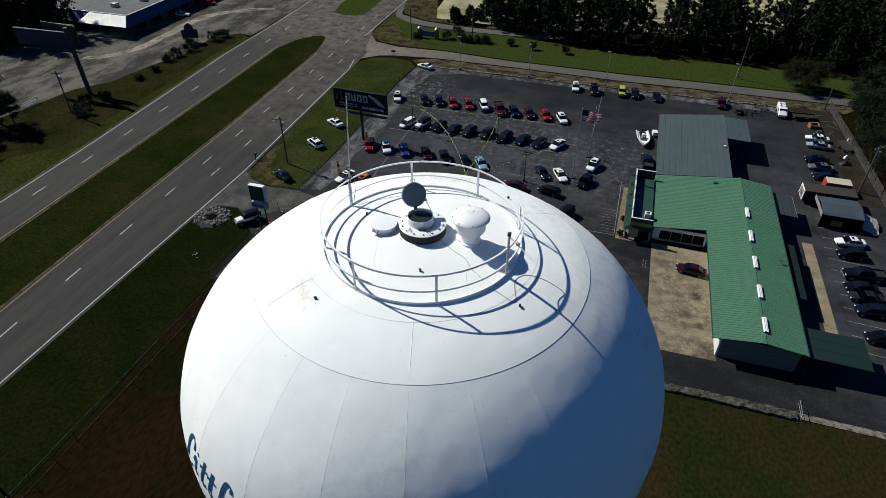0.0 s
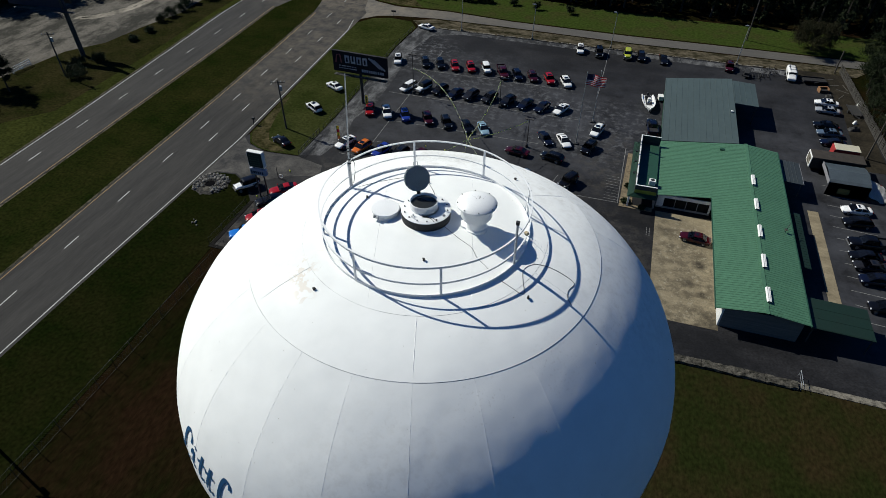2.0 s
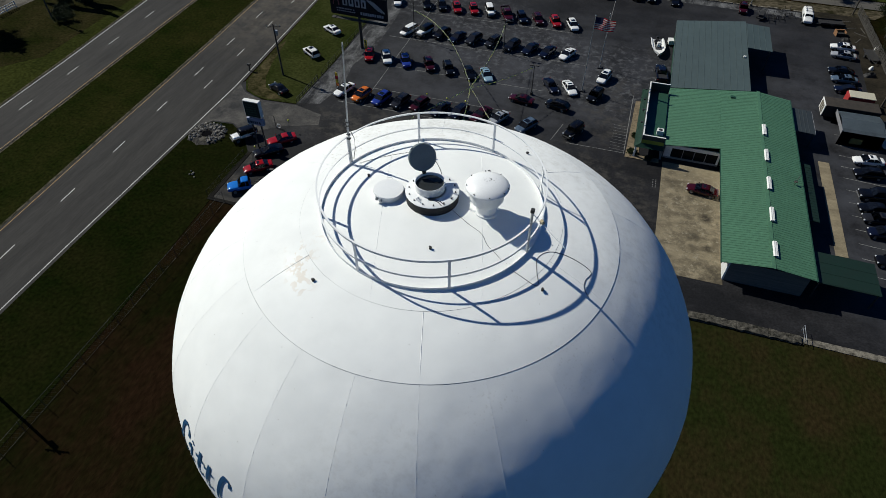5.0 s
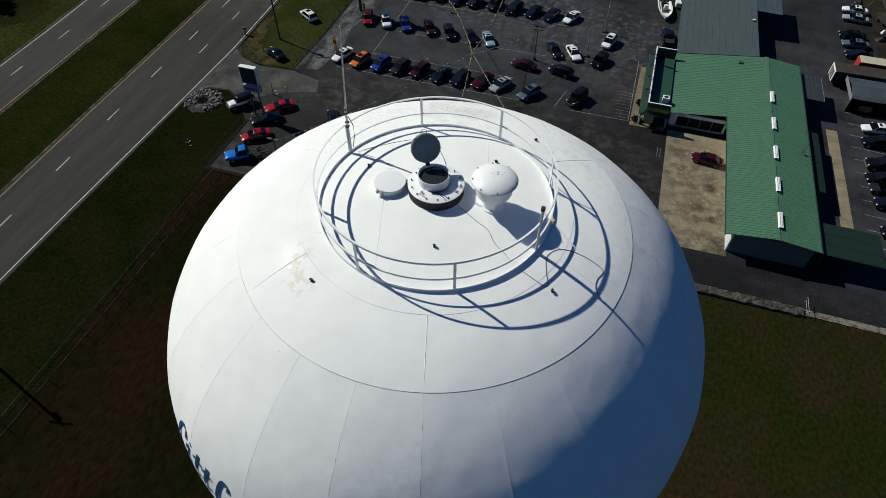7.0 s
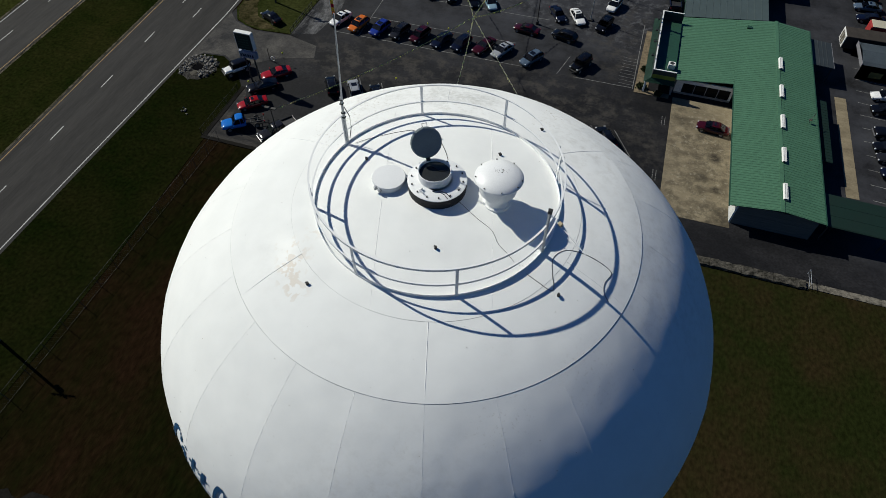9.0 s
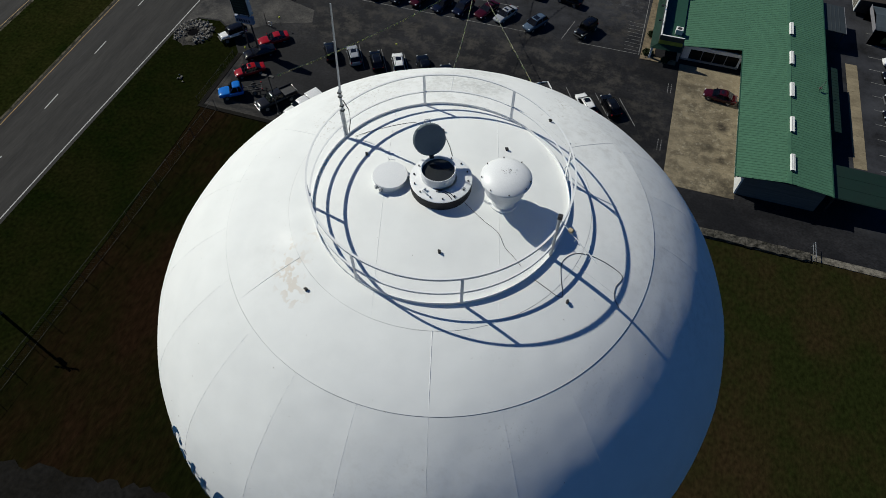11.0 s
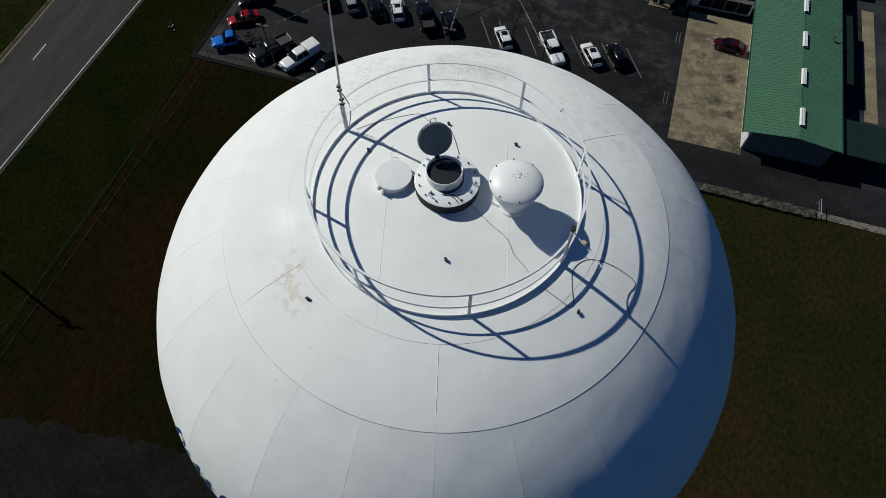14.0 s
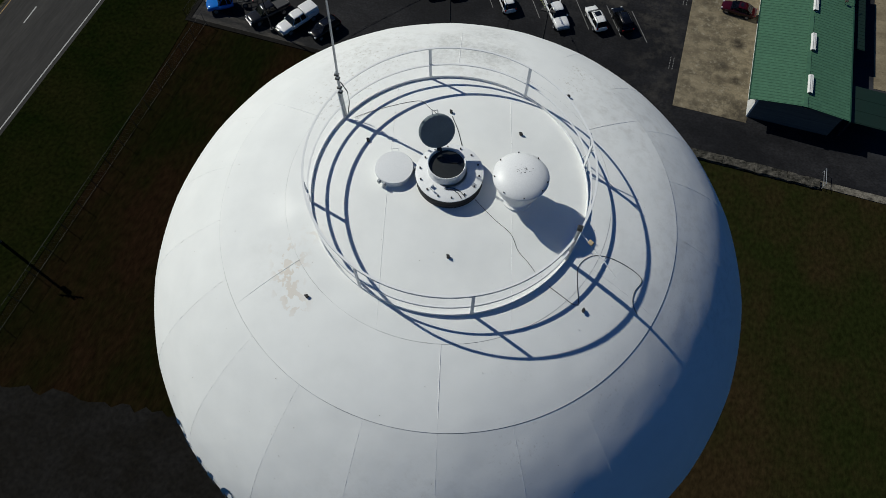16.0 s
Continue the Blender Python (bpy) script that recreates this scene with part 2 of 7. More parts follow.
soiled(CONC, [(23, 40, 0.08, 9, 0.7), (26, 49, 0.08, 8, 0.7), (22, 56, 0.08, 8, 0.6), (27, 36, 0.08, 6, 0.8)], (0.062, 0.052, 0.036), 0.55, 0.44, 0.60)
soiled(CONC, [(24, 44, 0.08, 12, 0.5), (24, 56, 0.08, 9, 0.5)], (0.30, 0.272, 0.205), 1.6, 0.56, 0.62)
soiled(CONC, [(26.4, 50.5, 0.08, 1.25, 0.95), (26.7, 44.3, 0.08, 0.9, 0.95), (24.6, 46.0, 0.08, 1.2, 0.6), (27.6, 39.6, 0.08, 2.0, 0.8), (21.4, 57.0, 0.08, 1.6, 0.5)], (0.030, 0.025, 0.018), 1.3, 0.25, 0.52)
RUBBLE_C = mat("weathered rough concrete", (0.100, 0.092, 0.077), (0.014, 0.014, 0.011), rough=0.95, big=1.6, fine=9, lo=0.36, hi=0.62, grain=0.4, bump=0.8, depth=0.05, world_space=True, spec=0.1)
LINE_W = mat("white line", (0.46, 0.46, 0.44), (0.30, 0.30, 0.29), rough=0.8, big=1.0, fine=12, world_space=True)
LINE_FAINT = mat("worn white line", (0.23, 0.23, 0.225), (0.08, 0.08, 0.08), rough=0.85, big=1.3, fine=9, world_space=True)
LINE_Y = mat("yellow line", (0.36, 0.22, 0.065), (0.19, 0.125, 0.055), rough=0.8, big=1.0, fine=12, world_space=True)
ROOF_G = mat("green sheet roof", (0.062, 0.148, 0.087), (0.053, 0.131, 0.077), rough=0.5, big=0.25, fine=3, bump=0.05, world_space=True, spec=0.4)
ROOF_DG = mat("dark green sheet", (0.017, 0.060, 0.036), (0.014, 0.050, 0.032), rough=0.5, big=0.4, fine=3, world_space=True)
ROOF_GREY = mat("grey sheet roof", (0.050, 0.071, 0.071), (0.041, 0.059, 0.060), rough=0.55, big=0.2, fine=2, bump=0.03, grain=0.08, world_space=True, stretch=(0.6, 0.4, 1))
WALL_W = mat("white wall", (0.62, 0.62, 0.60), (0.50, 0.50, 0.49), rough=0.7, big=0.6, fine=10, world_space=True)
WALL_G = mat("grey wall", (0.20, 0.20, 0.215), (0.16, 0.16, 0.17), rough=0.7, big=0.6, fine=10, world_space=True)
WALL_B = mat("blue wall", (0.035, 0.085, 0.20), (0.028, 0.07, 0.165), rough=0.6, big=0.4, fine=8, world_space=True)
DARK = mat("dark metal", (0.018, 0.018, 0.02), (0.03, 0.03, 0.03), rough=0.55, fine=20)
STEEL_D = mat("weathered post", (0.030, 0.028, 0.026), (0.05, 0.046, 0.042), rough=0.7, big=1, fine=12)
WOOD = mat("weathered wood", (0.060, 0.055, 0.048), (0.030, 0.028, 0.025), rough=0.85, big=2, fine=20, stretch=(4, 4, 0.6), island=0.25)
POLE_W = mat("utility pole wood", (0.075, 0.062, 0.05), (0.05, 0.043, 0.036), rough=0.85, big=2, fine=20, stretch=(5, 5, 0.4))
WHITE = mat("white paint", (0.72, 0.72, 0.70), (0.62, 0.62, 0.60), rough=0.5, big=2, fine=20)
STONE = mat("riprap stone", (0.165, 0.155, 0.138), (0.055, 0.051, 0.045), rough=0.9, big=1.5, fine=15, bump=0.4, island=0.55)
MULCH = mat("mulch bed", (0.20, 0.155, 0.095), (0.09, 0.07, 0.045), rough=0.95, big=1.5, fine=9, bump=0.6, world_space=True)
BARK = mat("bark", (0.040, 0.033, 0.027), (0.024, 0.020, 0.017), rough=0.9, big=3, fine=20, stretch=(3, 3, 0.7), bump=0.4)
LEAF = mat("broad leaves", (0.014, 0.023, 0.007), (0.022, 0.030, 0.009), rough=0.8, big=0.5, fine=4, bump=0, island=0.45, spec=0.15)
NEEDLE = mat("pine needles", (0.010, 0.016, 0.007), (0.017, 0.023, 0.009), rough=0.85, big=0.5, fine=4, bump=0, island=0.4, spec=0.12)
BRUSH = mat("dry brush", (0.024, 0.022, 0.010), (0.015, 0.016, 0.007), rough=0.9, big=0.6, fine=4, bump=0, island=0.4, spec=0.1)
# Rough field's hues at about twice the value, used east of the tank.
FIELD_E = mat("lighter field", (0.0118, 0.0152, 0.0042), (0.0225, 0.0155, 0.0072), rough=0.95, big=0.055, fine=2.4, grain=0.42, lo=0.42, hi=0.60, stretch=(1.0, 0.7, 1), bump=0.6, depth=0.12, world_space=True, spec=0.0)
PARAPET = mat("dark parapet cladding", (0.030, 0.038, 0.036), (0.022, 0.028, 0.027), rough=0.7, big=0.6, fine=8, world_space=True)
CANOPY = mat("dark green canopy", (0.0042, 0.0185, 0.0115), (0.0036, 0.0150, 0.0095), rough=0.6, world_space=True)
GRASS_V = mat("olive verge", (0.030, 0.034, 0.009), (0.017, 0.021, 0.006), rough=0.95, big=0.12, fine=1.8, grain=0.5, bump=0.8, depth=0.10, world_space=True, spec=0.0)
STREETSIDE = mat("rough roadside dirt", (0.085, 0.072, 0.050), (0.015, 0.0145, 0.0075), rough=0.95, big=0.45, fine=2.5, grain=0.5, lo=0.42, hi=0.60, bump=0.7, depth=0.08, world_space=True, stretch=(0.5, 1, 1), spec=0.0)
DITCH = mat("rank ditch grass", (0.010, 0.0125, 0.0035), (0.024, 0.021, 0.009), rough=0.95, big=0.15, fine=2.0, grain=0.5, bump=0.8, depth=0.15, world_space=True, spec=0.0)
DIRT = mat("bare dirt", (0.028, 0.023, 0.016), (0.010, 0.0088, 0.006), rough=0.95, big=0.25, fine=2.5, grain=0.4, bump=0.6, depth=0.05, world_space=True, spec=0.1)
CHIP = mat("dark gravel", (0.0088, 0.0082, 0.0075), (0.0057, 0.0050, 0.0037), rough=0.95, big=0.25, fine=2.2, grain=0.5, lo=0.4, hi=0.6, bump=0.8, depth=0.05, world_space=True, spec=0.1)
TRACK = mat("packed gravel", (0.30, 0.27, 0.22), (0.075, 0.068, 0.056), rough=0.95, big=0.2, fine=2.5, bump=0.4, depth=0.05, world_space=True, spec=0.1)
GLASS = glass("dark glazing", (0.008, 0.009, 0.011))
PANEL_GLASS = mat("shop glazing", (0.008, 0.009, 0.010), None, rough=0.12, spec=0.06, big=1.0, fine=3.0, bump=0.0)
BOARD_D = mat("billboard face", (0.012, 0.011, 0.016), (0.009, 0.008, 0.012), spec=0.2, rough=0.7, fine=8)
BOARD_W = mat("billboard print", (0.40, 0.40, 0.43), None, rough=0.5)
BOARD_R = mat("billboard red print", (0.25, 0.07, 0.08), None, rough=0.5)
BOARD_BLUE = mat("billboard back", (0.020, 0.026, 0.050), (0.013, 0.017, 0.034), rough=0.6)
LED = mat("display face", (0.014, 0.022, 0.02), (0.02, 0.03, 0.027), rough=0.4)
YELLOW = mat("yellow cloth", (0.75, 0.52, 0.04), None, rough=0.7)
ORANGE = mat("orange cloth", (0.70, 0.20, 0.05), None, rough=0.7)
RED = mat("red cloth", (0.55, 0.012, 0.025), None, rough=0.7)
NAVY = mat("navy cloth", (0.02, 0.025, 0.08), None, rough=0.7)
PENNANT = mat("pennants", (0.74, 0.68, 0.34), (0.26, 0.42, 0.16), rough=0.7, big=0.9, island=0.4)
BALLOON = mat("yellow balloon", (0.62, 0.62, 0.05), None, rough=0.3)
TYRE = mat("tyre", (0.015, 0.015, 0.016), None, rough=0.8)
RIM = mat("alloy rim", (0.35, 0.35, 0.36), None, rough=0.35, metal=0.8)
LAMP_CLEAR = mat("headlamp lens", (0.55, 0.56, 0.58), None, rough=0.1)
LAMP_RED = mat("tail lamp lens", (0.25, 0.012, 0.012), None, rough=0.15)
COVER = mat("dark tarpaulin", (0.016, 0.016, 0.017), (0.026, 0.025, 0.023), rough=0.7, big=1.5, fine=12)
SHOULDER = mat("sandy shoulder", (0.085, 0.074, 0.056), (0.020, 0.020, 0.010), rough=0.95, big=0.8, fine=3, lo=0.42, hi=0.60, grain=0.4, world_space=True, spec=0.05)
TARP = mat("brown tarpaulin", (0.036, 0.029, 0.023), (0.022, 0.018, 0.014), rough=0.8, big=0.8, fine=8)

PAINTS = {}


def paint(key):
    """Car paint by colour word."""
    col = {"white": (0.72, 0.72, 0.71), "silver": (0.36, 0.37, 0.385), "grey": (0.022, 0.022, 0.024), "black": (0.0045, 0.0045, 0.005), "navy": (0.005, 0.007, 0.018),
           "blue": (0.016, 0.035, 0.22), "bright blue": (0.012, 0.14, 0.50), "red": (0.27, 0.007, 0.010), "dark red": (0.036, 0.003, 0.005), "orange": (0.55, 0.13, 0.018),
           "light blue": (0.28, 0.42, 0.50), "yellow": (0.33, 0.36, 0.04), "cream": (0.60, 0.55, 0.42), "slate": (0.10, 0.14, 0.19)}[key]
    if key not in PAINTS:
        PAINTS[key] = mat("car paint " + key, col, tuple(c * 0.93 for c in col), rough=0.12, metal=0.25 if key in ("silver", "grey", "slate", "light blue") else 0.0, big=1.2, fine=15, bump=0.0, spec=0.35, coat=0.10 if max(col) < 0.03 else 0.25)
    return PAINTS[key]


# ---------- mesh helpers ----------
def part(name, bm, material, parent=None, label="", smooth=0.0):
    """Link a bmesh as one mesh object, under a thing or part if one is given."""
    me = bpy.data.meshes.new(name)
    bm.to_mesh(me)
    bm.free()
    me.materials.append(material)
    if smooth:
        me.shade_smooth()
        me.set_sharp_from_angle(angle=radians(smooth))
    ob = new(name, me)
    if parent:
        ob.parent = parent
    if label:
        ob["label"] = label
    return ob


def shared(name, me, material, parent, m=None):
    """Another object on a mesh that is there already."""
    ob = new(name, me)
    ob.parent = parent
    if m is not None:
        ob.matrix_basis = m
    if ob.material_slots and material:
        ob.material_slots[0].link = "OBJECT"
        ob.material_slots[0].material = material
    return ob


def thing(name, m, label, category, group="", kind=""):
    ob = new(name)
    ob.matrix_basis = m
    ob.empty_display_size = 0.2
    return tagged(ob, label, category, group, kind)


def box(bm, x0, x1, y0, y1, z0, z1, m=None):
    vs = [bm.verts.new((x, y, z)) for z in (z0, z1) for y in (y0, y1) for x in (x0, x1)]
    for f in ((0, 2, 3, 1), (4, 5, 7, 6), (0, 1, 5, 4), (1, 3, 7, 5), (3, 2, 6, 7), (2, 0, 4, 6)):
        bm.faces.new([vs[i] for i in f])
    if m is not None:
        for v in vs:
            v.co = m @ v.co
    return vs


def bevelled(x0, x1, y0, y1, z0, z1, r=0.03, seg=2):
    bm = bmesh.new()
    box(bm, x0, x1, y0, y1, z0, z1)
    bmesh.ops.bevel(bm, geom=list(bm.edges), offset=r, segments=seg, affect="EDGES", profile=0.5)
    return bm


def rod(bm, p0, p1, r0, r1=None, n=10, caps=True):
    p0, p1 = Vector(p0), Vector(p1)
    r1 = r0 if r1 is None else r1
    q = (p1 - p0).to_track_quat("Z", "Y")
    rings = []
    for p, r in ((p0, r0), (p1, r1)):
        rings.append([bm.verts.new(p + q @ Vector((r * math.cos(2 * math.pi * k / n), r * math.sin(2 * math.pi * k / n), 0))) for k in range(n)])
    for k in range(n):
        bm.faces.new((rings[0][k], rings[0][(k + 1) % n], rings[1][(k + 1) % n], rings[1][k]))
    if caps:
        bm.faces.new(rings[0][::-1])
        bm.faces.new(rings[1])


def tube(bm, pts, r, n=8, closed=False):
    """A round bar along points."""
    pts = [Vector(p) for p in pts]
    rings, count = [], len(pts)
    for i, p in enumerate(pts):
        a = pts[(i - 1) % count] if closed or i else p
        b = pts[(i + 1) % count] if closed or i < count - 1 else p
        q = (b - a).to_track_quat("Z", "Y")
        rings.append([bm.verts.new(p + q @ Vector((r * math.cos(2 * math.pi * k / n), r * math.sin(2 * math.pi * k / n), 0))) for k in range(n)])
    for i in range(count if closed else count - 1):
        a, b = rings[i], rings[(i + 1) % count]
        for k in range(n):
            bm.faces.new((a[k], a[(k + 1) % n], b[(k + 1) % n], b[k]))
    if not closed:
        bm.faces.new(rings[0][::-1])
        bm.faces.new(rings[-1])


def lathe(bm, profile, n=48, cx=0.0, cy=0.0):
    """Turn (radius, height) points round the vertical axis."""
    rings = []
    for r, z in profile:
        if r < 1e-5:
            rings.append([bm.verts.new((cx, cy, z))])
        else:
            rings.append([bm.verts.new((cx + r * math.cos(2 * math.pi * k / n), cy + r * math.sin(2 * math.pi * k / n), z)) for k in range(n)])
    for a, b in zip(rings, rings[1:]):
        for k in range(n):
            k2 = (k + 1) % n
            q = [a[k % len(a)], a[k2 % len(a)], b[k2 % len(b)], b[k % len(b)]]
            q = list(dict.fromkeys(q))
            if len(q) > 2:
                bm.faces.new(q)


def prism(bm, poly, z0, z1):
    """An upright slab over a plan outline, given counter-clockwise."""
    lo, hi = [bm.verts.new((x, y, z0)) for x, y in poly], [bm.verts.new((x, y, z1)) for x, y in poly]
    bm.faces.new(hi)
    bm.faces.new(lo[::-1])
    for k in range(len(poly)):
        k2 = (k + 1) % len(poly)
        bm.faces.new((lo[k], lo[k2], hi[k2], hi[k]))


def slab(name, poly, z0, z1, material, label="", category="", kind="structure"):
    bm = bmesh.new()
    prism(bm, poly, z0, z1)
    return tagged(part(name, bm, material), label, category, kind=kind)


def strip(bm, pts, width, z, h=0.004):
    """A thin painted band along plan points."""
    pts = [Vector((x, y)) for x, y in pts]
    left, right = [], []
    for i, p in enumerate(pts):
        d = (pts[min(i + 1, len(pts) - 1)] - pts[max(i - 1, 0)]).normalized()
        s = Vector((-d.y, d.x)) * width / 2
        left.append(bm.verts.new((*(p + s), z + h)))
        right.append(bm.verts.new((*(p - s), z + h)))
    for i in range(len(pts) - 1):
        bm.faces.new((right[i], right[i + 1], left[i + 1], left[i]))


def between(pts, y):
    """x at y along a line of plan points."""
    for (x0, y0), (x1, y1) in zip(pts, pts[1:]):
        if y <= y1:
            return x0 + (x1 - x0) * (y - y0) / (y1 - y0)
    return pts[-1][0]


# ---------- water tank ----------
TX, TY = 5.457, -8.482                # axis
TA, TB, TZ = 8.573, 6.35, 41.76       # radius, rise and height of the widest part


def dome_z(r):
    """Height of the shell: a shallow crown inside the lap seam, a fuller curve outside it."""
    return 47.80 - 0.042 * r * r + 0.000733414 * r ** 4 - 0.0000204556 * r ** 6 if r < 5.385 else TZ + TB * math.sqrt(max(0.0, 1 - (r / TA) ** 2))


def dome(r, deg, up=0.0):
    """A point over the tank's top at that radius and bearing, about its axis."""
    return Vector((r * math.cos(radians(deg)), r * math.sin(radians(deg)), dome_z(r) + up))


def belly(phi):
    """Radius and height on the shell, phi degrees from the top."""
    s, c = math.sin(radians(phi)), math.cos(radians(phi))
    if c > 0 and TA * s < 5.386:
        return TA * s, dome_z(min(TA * s, 5.3849))
    return TA * s, TZ + (TB if c > 0 else 6.6) * c


def sheet(bm, rows):
    """Faces between rows of points."""
    vs = [[bm.verts.new(p) for p in row] for row in rows]
    for a, b in zip(vs, vs[1:]):
        for k in range(len(a) - 1):
            bm.faces.new((a[k], b[k], b[k + 1], a[k + 1]))


tank = thing("water_tower", pose(TX, TY, 0), "white-painted steel water tower with weld seams and blue lettering", "water tower")
R_CAP, R_MID = 3.72, 5.385
# crown plates between two straight seams
ux, uy = Vector((math.cos(radians(-75)), math.sin(radians(-75)))), Vector((math.cos(radians(15)), math.sin(radians(15))))
for w0, w1 in ((-3.715, -1.34), (-1.34, 1.42), (1.42, 3.715)):
    bm = bmesh.new()
    rows = []
    for i in range(25):
        w = w0 + (w1 - w0) * i / 24
        half = math.sqrt(R_CAP ** 2 - w * w)
        row = []
        for k in range(41):
            p = ux * (half * (k / 20 - 1)) + uy * w
            row.append((p.x, p.y, dome_z(p.length)))
        rows.append(row)
    sheet(bm, rows)
    part("crown_plate", bm, TANK, tank, smooth=60)


def segment(phi0, phi1, width, rows_n, cols, flat=0.0):
    """A plate of the shell; flat: how far its middle falls short of the round between its two welds."""
    bm = bmesh.new()
    rows = []
    for i in range(rows_n + 1):
        r, z = belly(phi0 + (phi1 - phi0) * i / rows_n)
        short = [r * (1 - flat * min(1.0, i / 3) * (1 - (2 * k / cols - 1) ** 2)) for k in range(cols + 1)]
        rows.append([(q * math.cos(radians(width * k / cols)), q * math.sin(radians(width * k / cols)), z) for k, q in enumerate(short)])
    sheet(bm, rows)
    return bm


PHI_A, PHI_B = math.degrees(math.asin(R_CAP / TA)), math.degrees(math.asin(R_MID / TA))
first = part("roof_panel", segment(PHI_A, PHI_B, 60, 12, 40), TANK, tank, smooth=60)
first.matrix_basis = pose(0, 0, 0, 0, 0, -75)
for k in range(1, 6):
    shared("roof_panel", first.data, None, tank, pose(0, 0, 0, 0, 0, -75 + 60 * k))
STEP = 360 / 22
for name, p0, p1, n in (("shell_panel", PHI_B, 90, 24), ("belly_panel", 90, 152, 20)):
    first = part(name, segment(p0, p1, STEP, n, 16, 0.0019), TANK, tank, smooth=60)
    first.matrix_basis = pose(0, 0, 0, 0, 0, -75)
    for k in range(1, 22):
        shared(name, first.data, None, tank, pose(0, 0, 0, 0, 0, -75 + STEP * k))
# stem below
r_low, z_low = belly(152)
bm = bmesh.new()
lathe(bm, [(r_low, z_low), (3.0, z_low - 1.2), (2.2, z_low - 2.8), (1.9, z_low - 4.5), (1.85, 6.0), (2.1, 4.5), (3.2, 1.2), (3.6, 0.02), (3.9, 0.02), (3.9, -0.3)], 56)
part("stem", bm, TANK, tank, smooth=50)
# seams
for name, r, h, w in (("lap_seam", R_MID, 0.008, 0.010), ("ring_lap", R_CAP, 0.005, 0.006)):
    bm = bmesh.new()
    lathe(bm, [(r - 0.6 * f, dome_z(r - 0.6 * f) - 0.001 + (h + 0.001) * (1 - f)) for f in (1, 0.8, 0.6, 0.4, 0.2, 0)], 180)
    part(name, bm, TANK, tank, smooth=40)
    bm = bmesh.new()
    lathe(bm, [(r, dome_z(r) + h), (r + w * 0.3, dome_z(r) + h * 0.4), (r + w, dome_z(r + w) + 0.0015)], 180)
    part(name + "_edge", bm, LAP, tank, "thin grey edge of the lap, patchy dirt and its shadow line painted in", smooth=40)
for w in (-1.34, 1.42):
    half = math.sqrt(R_CAP ** 2 - w * w)
    bm = bmesh.new()
    pts = [ux * (half * (k / 20 - 1)) + uy * w for k in range(41)]
    tube(bm, [(p.x, p.y, dome_z(p.length)) for p in pts], 0.006, 5)
    part("crown_weld", bm, WELD, tank)
bm = bmesh.new()
tube(bm, [(belly(PHI_A + (PHI_B - PHI_A) * k / 10)[0], 0, belly(PHI_A + (PHI_B - PHI_A) * k / 10)[1]) for k in range(11)], 0.008, 5)
first = part("roof_weld", bm, WELD, tank)
first.matrix_basis = pose(0, 0, 0, 0, 0, -75)
for a in (-133, -16, 43, 103, 165):
    shared("roof_weld", first.data, None, tank, pose(0, 0, 0, 0, 0, a))
bm = bmesh.new()
tube(bm, [(belly(PHI_B + (150 - PHI_B) * k / 40)[0], 0, belly(PHI_B + (150 - PHI_B) * k / 40)[1]) for k in range(41)], 0.0032, 5)
first = part("shell_weld", bm, WELD, tank)
first.matrix_basis = pose(0, 0, 0, 0, 0, -75)
for k in range(1, 22):
    shared("shell_weld", first.data, None, tank, pose(0, 0, 0, 0, 0, -75 + STEP * k))
# script lettering, painted with a broad slanting brush
SCRIPT = {
    "L": [[(0.98, 1.22), (1.00, 1.48), (0.84, 1.70), (0.58, 1.66), (0.40, 1.36), (0.30, 0.95), (0.20, 0.45), (0.02, 0.10), (-0.22, 0.10), (-0.10, 0.24), (0.20, 0.14), (0.52, -0.02), (0.80, 0.10)]],
    "i": [[(0.00, 0.62), (0.16, 0.94), (0.26, 0.90), (0.22, 0.55), (0.14, 0.20), (0.22, 0.02), (0.40, 0.14)], [(0.36, 1.24), (0.42, 1.32)]],
    "t": [[(0.42, 1.40), (0.32, 0.90), (0.20, 0.36), (0.22, 0.06), (0.36, 0.02), (0.52, 0.18)], [(0.02, 0.92), (0.34, 1.00), (0.66, 0.98)]],
    "l": [[(0.92, 1.38), (0.86, 1.62), (0.62, 1.66), (0.44, 1.36), (0.30, 0.80), (0.22, 0.28), (0.30, 0.02), (0.50, 0.06), (0.66, 0.24)]],
    "e": [[(0.14, 0.44), (0.44, 0.56), (0.56, 0.78), (0.44, 0.94), (0.24, 0.84), (0.10, 0.46), (0.18, 0.12), (0.40, 0.02), (0.66, 0.22)]],
}


def brush(stroke, nib=radians(-35), thin=0.045, broad=0.145):
    """A stroke's two edges, wider where it crosses the brush."""
    pts, fine = [Vector(p) for p in stroke], []
    for i in range(len(pts) - 1):
        p0, p1, p2, p3 = pts[max(i - 1, 0)], pts[i], pts[i + 1], pts[min(i + 2, len(pts) - 1)]
        for k in range(6):
            t = k / 6
            fine.append(0.5 * ((2 * p1) + (p2 - p0) * t + (2 * p0 - 5 * p1 + 4 * p2 - p3) * t * t + (3 * p1 - p0 - 3 * p2 + p3) * t ** 3))
    fine.append(pts[-1])
    left, right = [], []
    for i, p in enumerate(fine):
        d = (fine[min(i + 1, len(fine) - 1)] - fine[max(i - 1, 0)]).normalized()
        w = (thin + broad * abs(math.sin(math.atan2(d.y, d.x) - nib))) / 2
        left.append(p + Vector((-d.y, d.x)) * w)
        right.append(p - Vector((-d.y, d.x)) * w)
    return left, right


